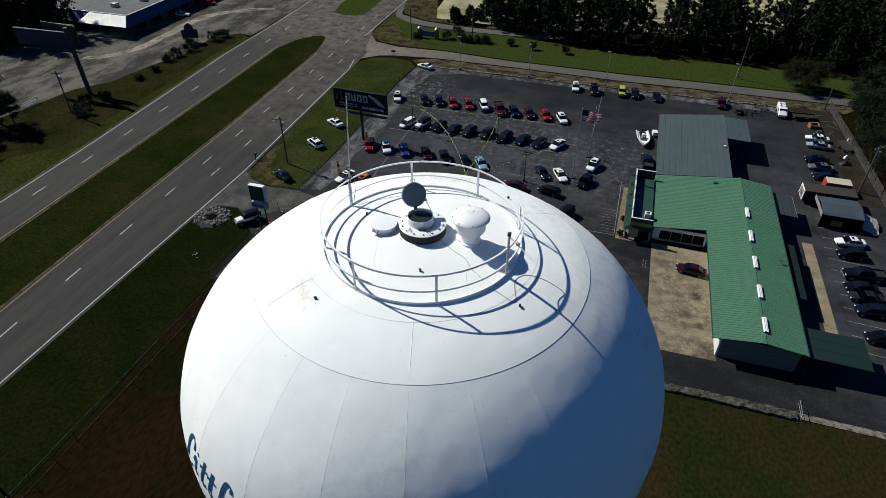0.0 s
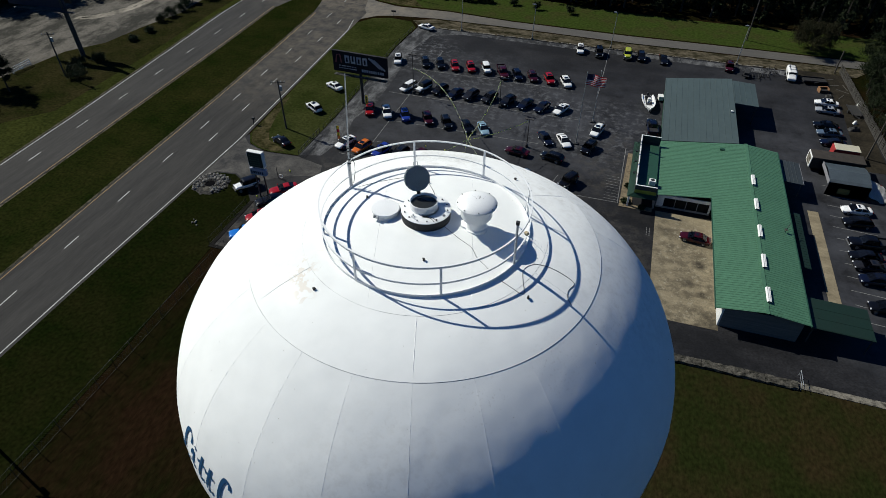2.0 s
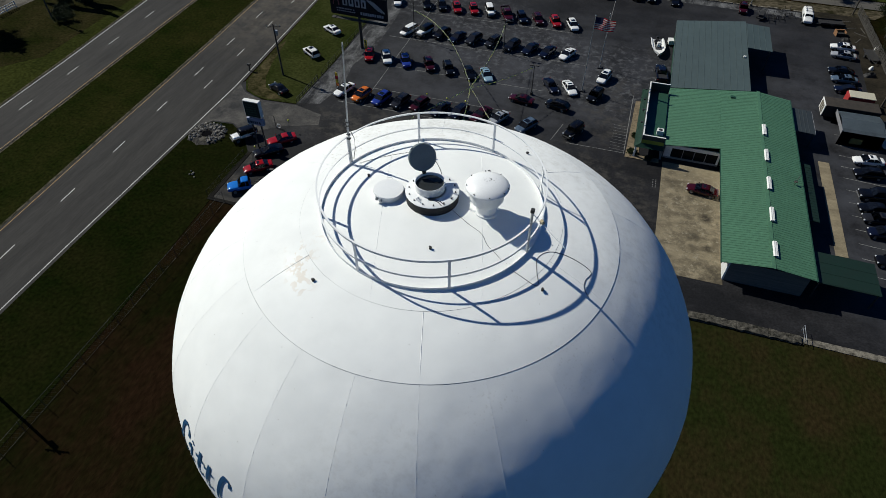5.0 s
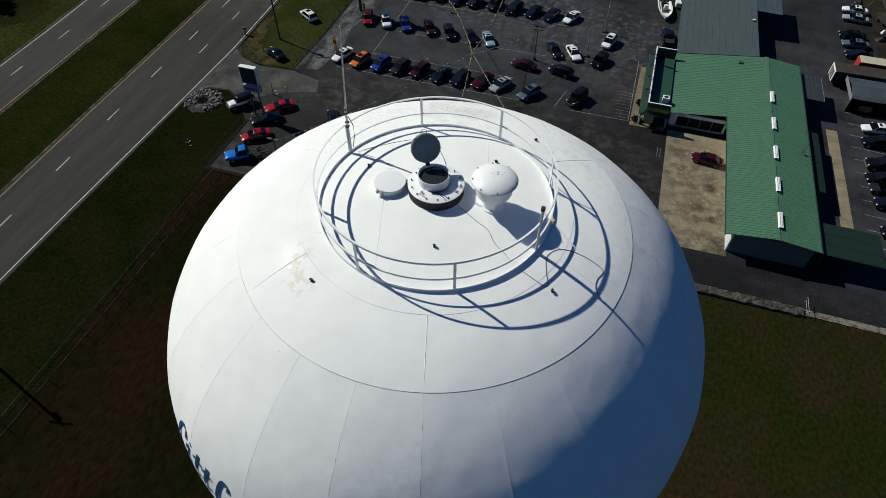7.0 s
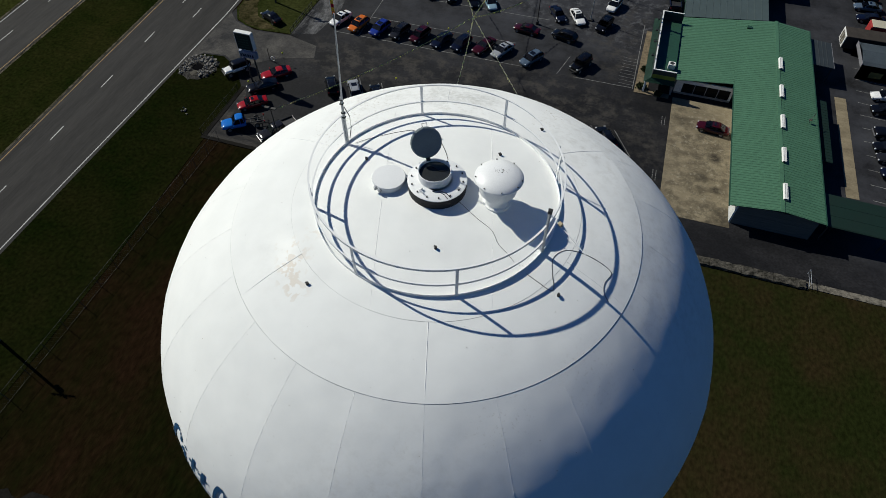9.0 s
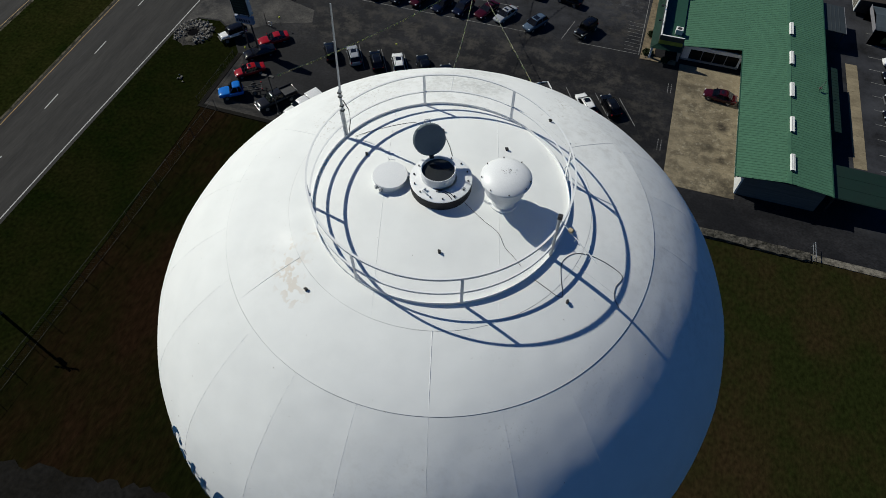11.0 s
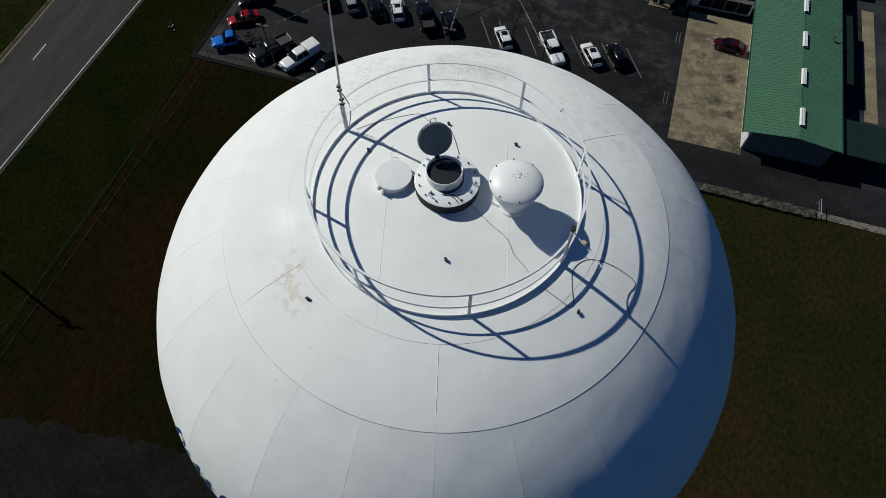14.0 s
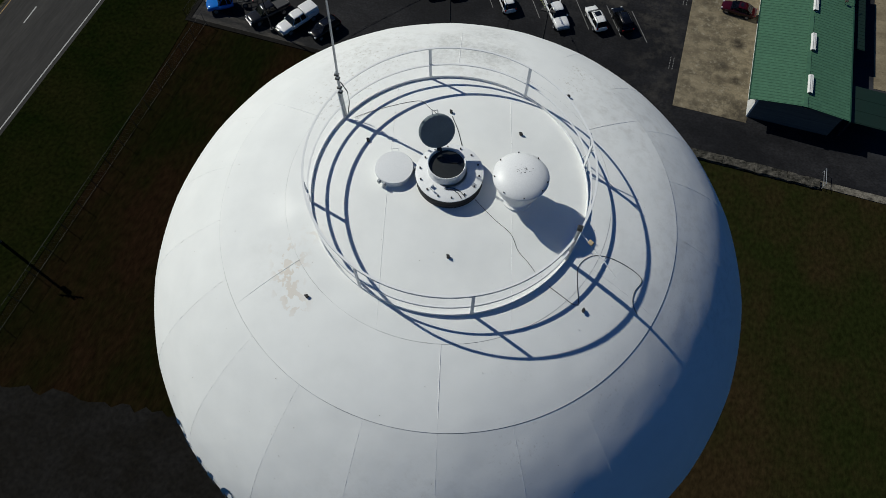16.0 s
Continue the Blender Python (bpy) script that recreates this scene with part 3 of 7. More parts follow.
for ch, a, zz, size in (("L", -131.0, 42.45, 0.74), ("i", -126.0, 42.52, 0.72), ("t", -123.0, 42.52, 0.72), ("t", -119.7, 42.50, 0.72), ("l", -116.0, 42.45, 0.76), ("e", -112.2, 42.38, 0.72)):
    bm = bmesh.new()
    for stroke in SCRIPT[ch]:
        rows = []
        for u, v in zip(*brush(stroke)):
            row = []
            for k in range(4):
                q = u.lerp(v, k / 3)
                z = zz + q.y * size * 0.92
                rr = TA * math.sqrt(1 - ((z - TZ) / TB) ** 2) + 0.012
                ang = radians(a) + q.x * size / TA
                row.append((rr * math.cos(ang), rr * math.sin(ang), z))
            rows.append(row)
        sheet(bm, rows)
    part("letter_" + ch.lower(), bm, TEXT_BLUE, tank, "blue painted letter " + ch)
# specks of rust and dirt
rnd = random.Random(19)
bm = bmesh.new()
for _ in range(170):
    a, r, q = rnd.uniform(0, 360), 8.2 * math.sqrt(rnd.uniform(0.02, 1)), rnd.uniform(0.004, 0.011)
    ring = [bm.verts.new(dome(r + q * rnd.uniform(0.5, 1.2) * math.cos(t), a + math.degrees(q * rnd.uniform(0.5, 1.2) * math.sin(t) / r), 0.012)) for t in (0, 1.25, 2.5, 3.75, 5.0)]
    bm.faces.new(ring)
part("paint_speck", bm, mat("rust speck", (0.16, 0.13, 0.10), (0.35, 0.32, 0.28), rough=0.8, big=2, fine=20), tank, "small rust speck in the paint")["kind"] = "stuff"
# lifting lugs
bm = bmesh.new()
rod(bm, (0, 0, -0.02), (0, 0, 0.07), 0.035, 0.035, 10)
rod(bm, (0.05, 0, 0.05), (-0.05, 0, 0.05), 0.02, 0.02, 8)
lug = part("lifting_lug", bm, RUBBER, tank, "small dark stub", smooth=40)
spots = [(4.01, -121.0), (1.93, -72.8), (4.1, -28.9), (2.09, 53.3), (1.84, 105.2), (2.14, 167.7), (4.01, 59.0)]
lug.matrix_basis = Matrix.Translation(dome(*spots[0]))
for r, a in spots[1:]:
    shared("lifting_lug", lug.data, None, tank, Matrix.Translation(dome(r, a)) @ pose(0, 0, 0, 0, 0, a * 3))

# guard rail on the crown
RR, Z0, RAIL_H = 3.125, 47.44, 1.065
RX, RY = TX + 0.03, TY - 0.025        # the rail stands a little off the axis
rail = thing("guard_rail", pose(RX, RY, Z0), "white-painted round steel guard rail with two hoops on the tank's crown", "guard rail")


def hoop(r, z, w, leg, t=0.007):
    """A steel angle bent round to a ring: one leg flat on top, the other hanging at the outer edge."""
    bm = bmesh.new()
    a, b = r - w + 0.008, r + 0.008
    lathe(bm, [(a, z), (b - 0.003, z), (b, z - 0.003), (b, z - leg), (b - t, z - leg), (b - t, z - t), (a, z - t), (a, z)], 144)
    bmesh.ops.recalc_face_normals(bm, faces=list(bm.faces))
    return bm


part("top_hoop", hoop(RR, RAIL_H, 0.048, 0.066), TANK_TRIM, rail, smooth=40)
part("middle_hoop", hoop(RR, RAIL_H * 0.47 + 0.01, 0.042, 0.062), TANK_TRIM, rail, smooth=40)
bm = bmesh.new()
lathe(bm, [(RR - 0.006, -0.03), (RR + 0.006, -0.03), (RR + 0.006, 0.088), (RR - 0.006, 0.088), (RR - 0.006, -0.03)], 120)
part("base_ring", bm, TANK_TRIM, rail, smooth=40)
POSTS = [-64.3 + 45 * k for k in range(8)]
for k, a in enumerate(POSTS):
    bm = bmesh.new()
    box(bm, RR - 0.012, RR + 0.012, -0.035, 0.035, -0.01, RAIL_H - 0.03)
    ob = part("post", bm, TANK_TRIM, rail)
    ob.matrix_basis = pose(0, 0, 0, 0, 0, a)
# a crossed brace where the rail opens
bm = bmesh.new()
for s in (1, -1):
    a0, a1 = radians(26.5 - 3.5 * s), radians(26.5 + 3.5 * s)
    rod(bm, ((RR + 0.03) * math.cos(a0), (RR + 0.03) * math.sin(a0), 0.1), ((RR + 0.03) * math.cos(a1), (RR + 0.03) * math.sin(a1), RAIL_H - 0.02), 0.014, n=6)
part("brace", bm, TANK_TRIM, rail)

# main hatch: raised flange, neck, open lid
hz = 47.75
hatch = thing("roof_hatch", pose(5.505, -8.555, hz), "white round manway on a bolted flange, grey lid open", "hatch")
bm = bmesh.new()
lathe(bm, [(0.735, -0.06), (0.735, 0.14), (0.742, 0.145), (0.742, 0.155), (0.735, 0.16), (0.735, 0.295)], 56)
part("gasket_wall", bm, RUBBER, hatch, "black rubber-coated wall under the flange", smooth=30)
bm = bmesh.new()
lathe(bm, [(0.38, 0.29), (0.735, 0.29), (0.745, 0.295), (0.745, 0.315), (0.735, 0.32), (0.38, 0.32)], 56)
part("flange", bm, TANK_TRIM, hatch, smooth=40)
NECK_AT = pose(-0.085, 0.065, 0)
bm = bmesh.new()
lathe(bm, [(0.388, 0.30), (0.388, 0.535), (0.395, 0.553), (0.408, 0.56), (0.420, 0.548), (0.420, 0.31)], 56)
part("neck", bm, TANK_TRIM, hatch, smooth=40).matrix_basis = NECK_AT
bm = bmesh.new()
lathe(bm, [(0.0, 0.470), (0.20, 0.468), (0.387, 0.462)], 40)
part("inner_plate", bm, PLATE, hatch, "dark slate inner cover inside the neck", smooth=60).matrix_basis = NECK_AT
# S-shaped cord added for the curved highlight across the plate
bm = bmesh.new()
tube(bm, [(-0.26, 0.10, 0.478), (-0.16, 0.16, 0.478), (-0.04, 0.13, 0.478), (0.08, 0.08, 0.478), (0.20, 0.10, 0.478), (0.27, 0.19, 0.478)], 0.012, 6)
part("highlight_cord", bm, RUBBER, hatch, "thin black cord added along the plate's curved highlight").matrix_basis = NECK_AT
bm = bmesh.new()
rod(bm, (0, 0, 0.30), (0, 0, 0.355), 0.020, n=6)
bolt = part("flange_bolt", bm, DARK, hatch)
for k in range(14):
    a = radians(k * 360 / 14 + 8)
    at = Matrix.Translation((0.65 * math.cos(a), 0.65 * math.sin(a), 0))
    if k == 0:
        bolt.matrix_basis = at
    else:
        shared("flange_bolt", bolt.data, None, hatch, at)
bm = bmesh.new()
box(bm, -0.07, 0.07, -0.008, 0.008, 0.32, 0.40)
box(bm, -0.07, -0.054, 0.008, 0.10, 0.32, 0.40)
ob = part("bracket", bm, TANK_TRIM, hatch, "white angle bracket")
ob.matrix_basis = pose(-0.22, -0.56, 0, 0, 0, -28)
bm = bmesh.new()
box(bm, -0.05, 0.05, -0.04, 0.04, 0.32, 0.326)
ob = part("data_plate", bm, GALV, hatch, "small grey data plate")
ob.matrix_basis = pose(0.60, -0.16, 0, 0, 0, 60)
# lid leaning back on its hinge
bm = bmesh.new()
lathe(bm, [(0.0, 0.05), (0.36, 0.045), (0.388, 0.02), (0.392, -0.03), (0.378, -0.03), (0.365, 0.0), (0.0, 0.012)], 44)
lid = part("lid", bm, LID_GREY, hatch, "dark grey round lid seen from below", smooth=40)
HB = 120.0                                        # hinge bearing
hinge = Vector((-0.345, 0.33, 0.640))
lid.matrix_basis = Matrix.Translation(hinge) @ pose(0, 0, 0, 0, 0, HB - 90) @ pose(0, 0, 0, 63, 0, 0) @ Matrix.Translation((0, 0.395, 0))
bm = bmesh.new()
tube(bm, [(-0.06, 0.40, 0.03), (-0.06, 0.49, 0.03), (0.06, 0.49, 0.03), (0.06, 0.40, 0.03)], 0.01, 6)
part("lid_handle", bm, GALV, lid)
bm = bmesh.new()
box(bm, -0.05, 0.05, -0.07, 0.05, -0.04, 0.03)
ob = part("hinge", bm, DARK, hatch)
ob.matrix_basis = Matrix.Translation(hinge) @ pose(0, 0, 0, 0, 0, HB - 90)
bm = bmesh.new()
tube(bm, [(0.50, -0.50, 0.333), (0.36, -0.40, 0.334), (0.20, -0.37, 0.335), (0.06, -0.40, 0.335), (0.02, -0.44, 0.335), (0.08, -0.44, 0.335), (0.20, -0.41, 0.336), (0.33, -0.46, 0.335), (0.44, -0.56, 0.334)], 0.009, 5)
part("hose", bm, RUBBER, hatch, "thin looped black hose")

# closed side cover
cover = thing("side_cover", Matrix.Translation(dome(1.21, -169.1)) @ Matrix.Translation((TX, TY, 0)), "low white round manway cover, closed, with hinge lugs", "hatch")
bm = bmesh.new()
lathe(bm, [(0.40, -0.08), (0.40, 0.12), (0.43, 0.125), (0.435, 0.165), (0.42, 0.19), (0.25, 0.20), (0.0, 0.205)], 48)
part("cover_lid", bm, TANK_TRIM, cover, smooth=40)
for a in (-118, -100, 18):
    bm = bevelled(0.40, 0.49, -0.03, 0.03, 0.06, 0.17, 0.01)
    part("lug", bm, GALV, cover).matrix_basis = pose(0, 0, 0, 0, 0, a)
bm = bmesh.new()
tube(bm, [(-0.07, 0, 0), (-0.07, 0.09, 0), (0.07, 0.09, 0), (0.07, 0, 0)], 0.009, 6)
part("grip", bm, TANK_TRIM, cover).matrix_basis = pose(-0.12, 0.42, 0.15, 0, 0, 16)

# mushroom vent
vz = dome_z(1.64) + 0.01
vent = thing("roof_vent", pose(TX + 1.585, TY - 0.04, vz), "white mushroom-shaped tank vent with a domed cap and chipped paint", "vent")
bm = bmesh.new()
lathe(bm, [(0.345, -0.12), (0.345, 0.035), (0.335, 0.045), (0.30, 0.05), (0.285, 0.07), (0.285, 0.27), (0.30, 0.31), (0.39, 0.37), (0.41, 0.385), (0.41, 0.45), (0.45, 0.46), (0.462, 0.475), (0.472, 0.72), (0.472, 0.86)], 48)
part("vent_neck", bm, TANK_TRIM, vent, smooth=30)
bm = bmesh.new()
lathe(bm, [(0.46, 0.845), (0.575, 0.85), (0.59, 0.862), (0.59, 0.885), (0.575, 0.905), (0.47, 0.97), (0.32, 1.025), (0.16, 1.053), (0.0, 1.06)], 64)
part("vent_cap", bm, TANK_TRIM, vent, smooth=60)
bm = bmesh.new()
rod(bm, (0.55, 0, 0.905), (0.565, 0, 0.945), 0.014, n=6)
bolt = part("cap_bolt", bm, DARK, vent)
for k in range(1, 8):
    shared("cap_bolt", bolt.data, None, vent, pose(0, 0, 0, 0, 0, 45 * k + 20))
rnd = random.Random(9)
bm = bmesh.new()
for _ in range(26):
    x, y, s = rnd.gauss(0.08, 0.15), rnd.gauss(0.05, 0.07), 0.003 + 0.009 * rnd.random()
    z = 1.064 - 0.31 * (x * x + y * y)
    vs = [bm.verts.new((x + s * (0.6 + rnd.random()) * math.cos(t), y + s * (0.6 + rnd.random()) * math.sin(t), z)) for t in (0, 1.2, 2.5, 3.8, 5.0)]
    bm.faces.new(vs)
part("paint_chip", bm, DARK, vent, "dark chips in the paint")["kind"] = "stuff"

# whip antenna clamped to a rail post
pa = 160.2
px, py = RX + 3.09 * math.cos(radians(pa)), RY + 3.09 * math.sin(radians(pa))
ant = thing("whip_antenna", pose(px, py, 47.56), "tall slim grey whip antenna clamped to a rail post", "antenna")
bm = bmesh.new()
tube(bm, [(0, 0, 0.0), (0, 0, 1.5)], 0.032, 10)
part("mast_pipe", bm, GALV, ant, smooth=40)
bm = bmesh.new()
rod(bm, (0.0, 0.0, 1.1), (0.20, -0.05, 3.9), 0.028, 0.02, 10)
part("whip", bm, GALV, ant, smooth=40)
for z in (0.85, 1.0, 1.3, 1.42):
    bm = bevelled(-0.05, 0.05, -0.045, 0.045, z - 0.018, z + 0.018, 0.008)
    part("clamp", bm, DARK, ant)
bm = bmesh.new()
tube(bm, [(0.05, 0, 1.2), (0.16, 0.02, 0.9), (0.14, 0.05, 0.5), (0.06, 0.03, 0.1)], 0.012, 6)
part("feed_cable", bm, CABLE, ant)

# yagi aerial on another post
ya = -20.0
yx, yy = TX + 3.16 * math.cos(radians(ya)), TY + 3.16 * math.sin(radians(ya))
yagi = thing("yagi_aerial", pose(yx, yy, 47.54), "small yagi aerial with a tan box on a rail-post mast", "antenna")
bm = bmesh.new()
rod(bm, (0, 0, 0.0), (0, 0, 1.45), 0.035, n=10)
part("mast_pipe", bm, GALV, yagi, smooth=40)
bm = bmesh.new()
rod(bm, (0, 0, 1.35), (0.95, -0.62, 1.02), 0.012, n=6)
part("boom", bm, TANK_TRIM, yagi)
for k in range(6):
    f = 0.45 + 0.1 * k
    bm = bmesh.new()
    rod(bm, (0.95 * f - 0.03, -0.62 * f - 0.05, 1.35 - 0.33 * f - 0.06), (0.95 * f + 0.03, -0.62 * f + 0.05, 1.35 - 0.33 * f + 0.06), 0.005, n=5)
    part("element", bm, TANK_TRIM, yagi)
bm = bevelled(-0.05, 0.05, -0.042, 0.042, -0.06, 0.06, 0.012)
ob = part("tan_box", bm, BOX_TAN, yagi, "tan plastic box")
ob.matrix_basis = pose(0.28, -0.16, 1.27, 20, 0, -30)
bm = bevelled(-0.05, 0.05, -0.05, 0.05, 1.38, 1.48, 0.01)
part("clamp", bm, DARK, yagi)


# cables lying over the crown
def cable(pts, r=0.011, label="thin black cable lying on the tank roof"):
    fine = []
    pts = [Vector(p) for p in pts]
    for i in range(len(pts) - 1):
        p0, p1, p2, p3 = pts[max(i - 1, 0)], pts[i], pts[i + 1], pts[min(i + 2, len(pts) - 1)]
        for k in range(10):
            t = k / 10
            fine.append(0.5 * ((2 * p1) + (p2 - p0) * t + (2 * p0 - 5 * p1 + 4 * p2 - p3) * t * t + (3 * p1 - p0 - 3 * p2 + p3) * t ** 3))
    fine.append(pts[-1])
    bm = bmesh.new()
    tube(bm, [(TX + p.x, TY + p.y, dome_z(math.hypot(p.x, p.y)) + r + p.z) for p in fine], r, 6)
    return tagged(part("roof_cable", bm, CABLE), label, "cable", "cables on the tank roof")


cable([(0.72, -0.40, 0.02), (1.26, -0.71, 0), (1.69, -0.92, 0), (1.94, -1.23, 0), (2.2, -1.40, 0), (2.4, -1.55, 0)], 0.006)
cable([(-0.42, 1.66, 0), (-0.17, 1.29, 0), (0.01, 0.96, 0), (0.08, 0.81, 0.02)], 0.009)
cable([(-2.68, 1.06, 0.02), (-2.37, 1.33, 0), (-1.96, 1.60, 0), (-1.61, 1.81, 0), (-1.29, 1.94, 0), (-1.03, 1.78, 0), (-0.68, 1.58, 0)], 0.006)
cable([(2.77, -1.75, 0), (3.11, -1.86, 0), (3.36, -1.93, 0), (3.45, -1.84, 0), (3.34, -1.51, 0), (3.27, -1.09, 0), (3.48, -0.76, 0), (3.85, -0.63, 0), (4.34, -0.66, 0), (4.69, -0.8, 0), (4.59, -1.13, 0), (4.6, -1.39, 0), (4.75, -1.58, 0)], 0.008)


# ---------- ground, roads, lot ----------
bm = bmesh.new()
bmesh.ops.create_grid(bm, x_segments=60, y_segments=60, size=1800)
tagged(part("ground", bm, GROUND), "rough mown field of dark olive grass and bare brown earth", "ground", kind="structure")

NEAR_R = [(-57.3, -400), (-55.9, -60), (-55.6, 20), (-55.2, 63), (-58.2, 119), (-58.8, 130)]      # outer edge, near carriageway
NEAR_L = [(-66.5, -400), (-65.0, -60), (-67.7, 18), (-68.5, 40), (-69.6, 75), (-70.8, 100), (-72.4, 126), (-73.4, 150), (-75.0, 200), (-78, 300), (-90, 620)]
NEAR_R2 = [(-64.5, 148), (-65.6, 182), (-69, 300), (-80, 620)]
FAR_R = [(-70, -400), (-78.6, -60), (-81.0, 20), (-82.4, 60), (-83.6, 100), (-84.8, 127), (-86, 160), (-87.5, 200), (-92, 300), (-104, 620)]
FAR_L = [(-81, -400), (-88.4, -60), (-90.6, 20), (-92.3, 60), (-94.2, 90), (-96.2, 118), (-96.6, 145), (-98.0, 175), (-103, 300), (-115, 620)]


def roadway(name, left, right, z, material, label):
    poly = [(x, y) for x, y in right] + [(x, y) for x, y in reversed(left)]
    return slab(name, poly, -0.25, z, material, label, "road")


roadway("road_near", NEAR_L, NEAR_R + [(-60.5, 133)] + NEAR_R2, 0.05, ROAD, "grey asphalt dual carriageway with white and yellow lines")
roadway("road_far", FAR_L, FAR_R, 0.05, ROAD, "grey asphalt far carriageway with white edge lines")
# crossover between the medians
slab("road_crossover", [(-87, 120), (-70, 120), (-69, 176), (-88.5, 176)], -0.25, 0.042, ROAD, "grey asphalt crossover between the medians", "road")
# grass median
slab("median", [(-65.0, -60), (-67.6, 18), (-68.4, 40), (-69.5, 75), (-70.7, 100), (-72.2, 124), (-74.0, 133), (-75.4, 138.2), (-77.0, 139.6), (-79.5, 138.2), (-82.5, 134), (-84.4, 126), (-83.1, 100), (-81.9, 60), (-80.5, 20), (-78.1, -60)],
     -0.2, 0.058, GRASS, "mown green grass median between the carriageways", "grass")
slab("median_north", [(-75.5, 161), (-73.6, 163), (-75.0, 200), (-78.4, 300), (-91.6, 300), (-87.0, 200), (-86.0, 172), (-84, 162), (-80, 160)], -0.2, 0.058, GRASS_N, "mown green grass median", "grass")
# sandy shoulders where the grass meets the asphalt
for line in ([(x - 0.12, y) for x, y in NEAR_L if -61 < y < 127], [(x + 0.30, y) for x, y in FAR_R if -61 < y < 128], [(x - 0.30, y) for x, y in FAR_L if -61 < y < 132]):
    bm = bmesh.new()
    strip(bm, line, 0.38, 0.060)
    tagged(part("shoulder", bm, SHOULDER), "narrow sandy shoulder between asphalt and grass", "shoulder", kind="structure")
# side streets
slab("side_street", [(-60.0, 124), (-55, 129.0), (-50.5, 130.4), (-40, 131.7), (-20, 131.6), (10, 130.6), (30, 131.0), (64, 131.2), (160, 131), (160, 135.6), (64, 135.6), (30, 135.5), (10, 135.0), (-20, 135.7), (-38, 137.6), (-52.5, 137.2), (-60, 139.5), (-65.0, 147), (-66, 124)],
     -0.25, 0.045, SIDE_ROAD, "pale grey asphalt side street along the lot", "road")
slab("far_street", [(-66, 170), (-61.5, 161), (-51.5, 157.4), (-42, 156.0), (-24, 156.4), (-8, 157.2), (-8, 160.2), (-24, 159.9), (-43, 160.4), (-53, 162), (-62, 166.6), (-66, 182)], -0.25, 0.04, SIDE_ROAD, "narrow pale street at the edge of the woods", "road")
# verges
slab("west_verge", [(-88.0, -60), (-90.2, 20), (-91.9, 60), (-93.8, 90), (-95.8, 118), (-96.4, 131), (-101, 133.5), (-104, 118), (-104, 90), (-103, 60), (-104, 20), (-106, -60)], -0.2, 0.04, GRASS_V, "green roadside verge with a shallow ditch", "grass")
slab("lot_verge", [(-54.9, 64.0), (-53.3, 61.2), (-51, 59.9), (-48, 59.4), (-42.6, 59.8), (-42.3, 75), (-42.6, 95), (-43.2, 111), (-42.6, 124), (-45, 127.6), (-51, 128.4), (-55.5, 127), (-58.4, 122.5), (-58.0, 115)], -0.2, 0.075, GRASS_L, "dry mown grass strip between the road and the car lot", "grass")
slab("south_verge", [(-56.3, -60), (-56.0, 20), (-55.7, 45), (-55.6, 48.4), (-53.5, 50.8), (-50, 51.2), (-46.6, 49.0), (-43.4, 45), (-43.0, 33.4), (-42.0, 10), (-42.8, -60)], -0.2, 0.046, GRASS_S, "dark green roadside grass beside the tank's fence", "grass")
slab("north_verge", [(-52, 138.3), (-38, 138.4), (-20, 136.4), (10, 135.8), (30, 136.2), (160, 136.2), (160, 152), (30, 151), (0, 152), (-24, 155.8), (-42, 155.4), (-51.5, 156.6), (-58, 160.0), (-63.5, 164), (-65.4, 172), (-65.3, 150), (-63.5, 144.5), (-59, 140.0)], -0.2, 0.05, GRASS_N, "bright green mown verge north of the side street", "grass")
slab("dry_corner", [(-64.6, 150), (-63.2, 144.6), (-58.6, 140.2), (-52, 138.6), (-46, 139), (-49, 143), (-54, 147), (-58, 154), (-63, 160)], -0.2, 0.062, GRASS_D, "dry yellow grass at the street corner", "grass")
slab("dry_corner_south", [(-54.7, 64.2), (-53.1, 61.5), (-50.9, 60.2), (-48, 59.7), (-45.5, 60.2), (-47.5, 61.6), (-50.3, 63.0), (-52.0, 66), (-53.4, 71), (-55.0, 80), (-55.6, 78), (-55.0, 69)], -0.2, 0.083, GRASS_D, "dry worn grass at the drive's corner", "grass")
slab("wood_edge", [(-66.2, 186), (-64.5, 175), (-61.5, 167.8), (-53, 163), (-43, 161.3), (-24, 160.8), (-8, 160.9), (-8, 163), (-28, 164.5), (-50, 166), (-60, 200)][::-1], -0.2, 0.045, GRASS_D, "dry sandy grass at the edge of the woods", "grass")
slab("street_edge", [(-42, 125.2), (60, 125.8), (64, 130.6), (30, 130.4), (10, 130.0), (-20, 131.0), (-40, 131.1), (-45, 128.6)], -0.2, 0.035, STREETSIDE, "sandy dry grass strip between kerb and street", "grass")
# gravel yard over the road and the woods' sandy floor
slab("gravel_yard", [(-117.9, 77), (-116.7, 84.5), (-111.3, 91.7), (-109.6, 102.3), (-106.3, 114.5), (-106.9, 128), (-101.5, 134), (-97.2, 133), (-97.2, 150), (-97.8, 166), (-99.5, 200), (-112, 206), (-190, 210), (-190, 66), (-120, 66)], -0.2, 0.03, SAND, "pale worn gravel yard with tyre tracks", "gravel")
slab("yard_grass", [(-99.0, 172), (-100.2, 205), (-112, 208), (-110, 178), (-104, 171)], -0.2, 0.038, GRASS_N, "green grass island beside the gravel yard", "grass")
slab("ditch_grass", [(-97.0, 60), (-97.2, 90), (-98.4, 118), (-98.2, 131), (-101.5, 133.5), (-107.1, 127.8), (-106.5, 114.5), (-109.8, 102.3), (-111.5, 91.7), (-116.9, 84.5), (-118.1, 77), (-120.5, 66), (-118, 52), (-104, 52)], -0.2, 0.048, DITCH, "rank dark olive grass in the roadside ditch", "grass")
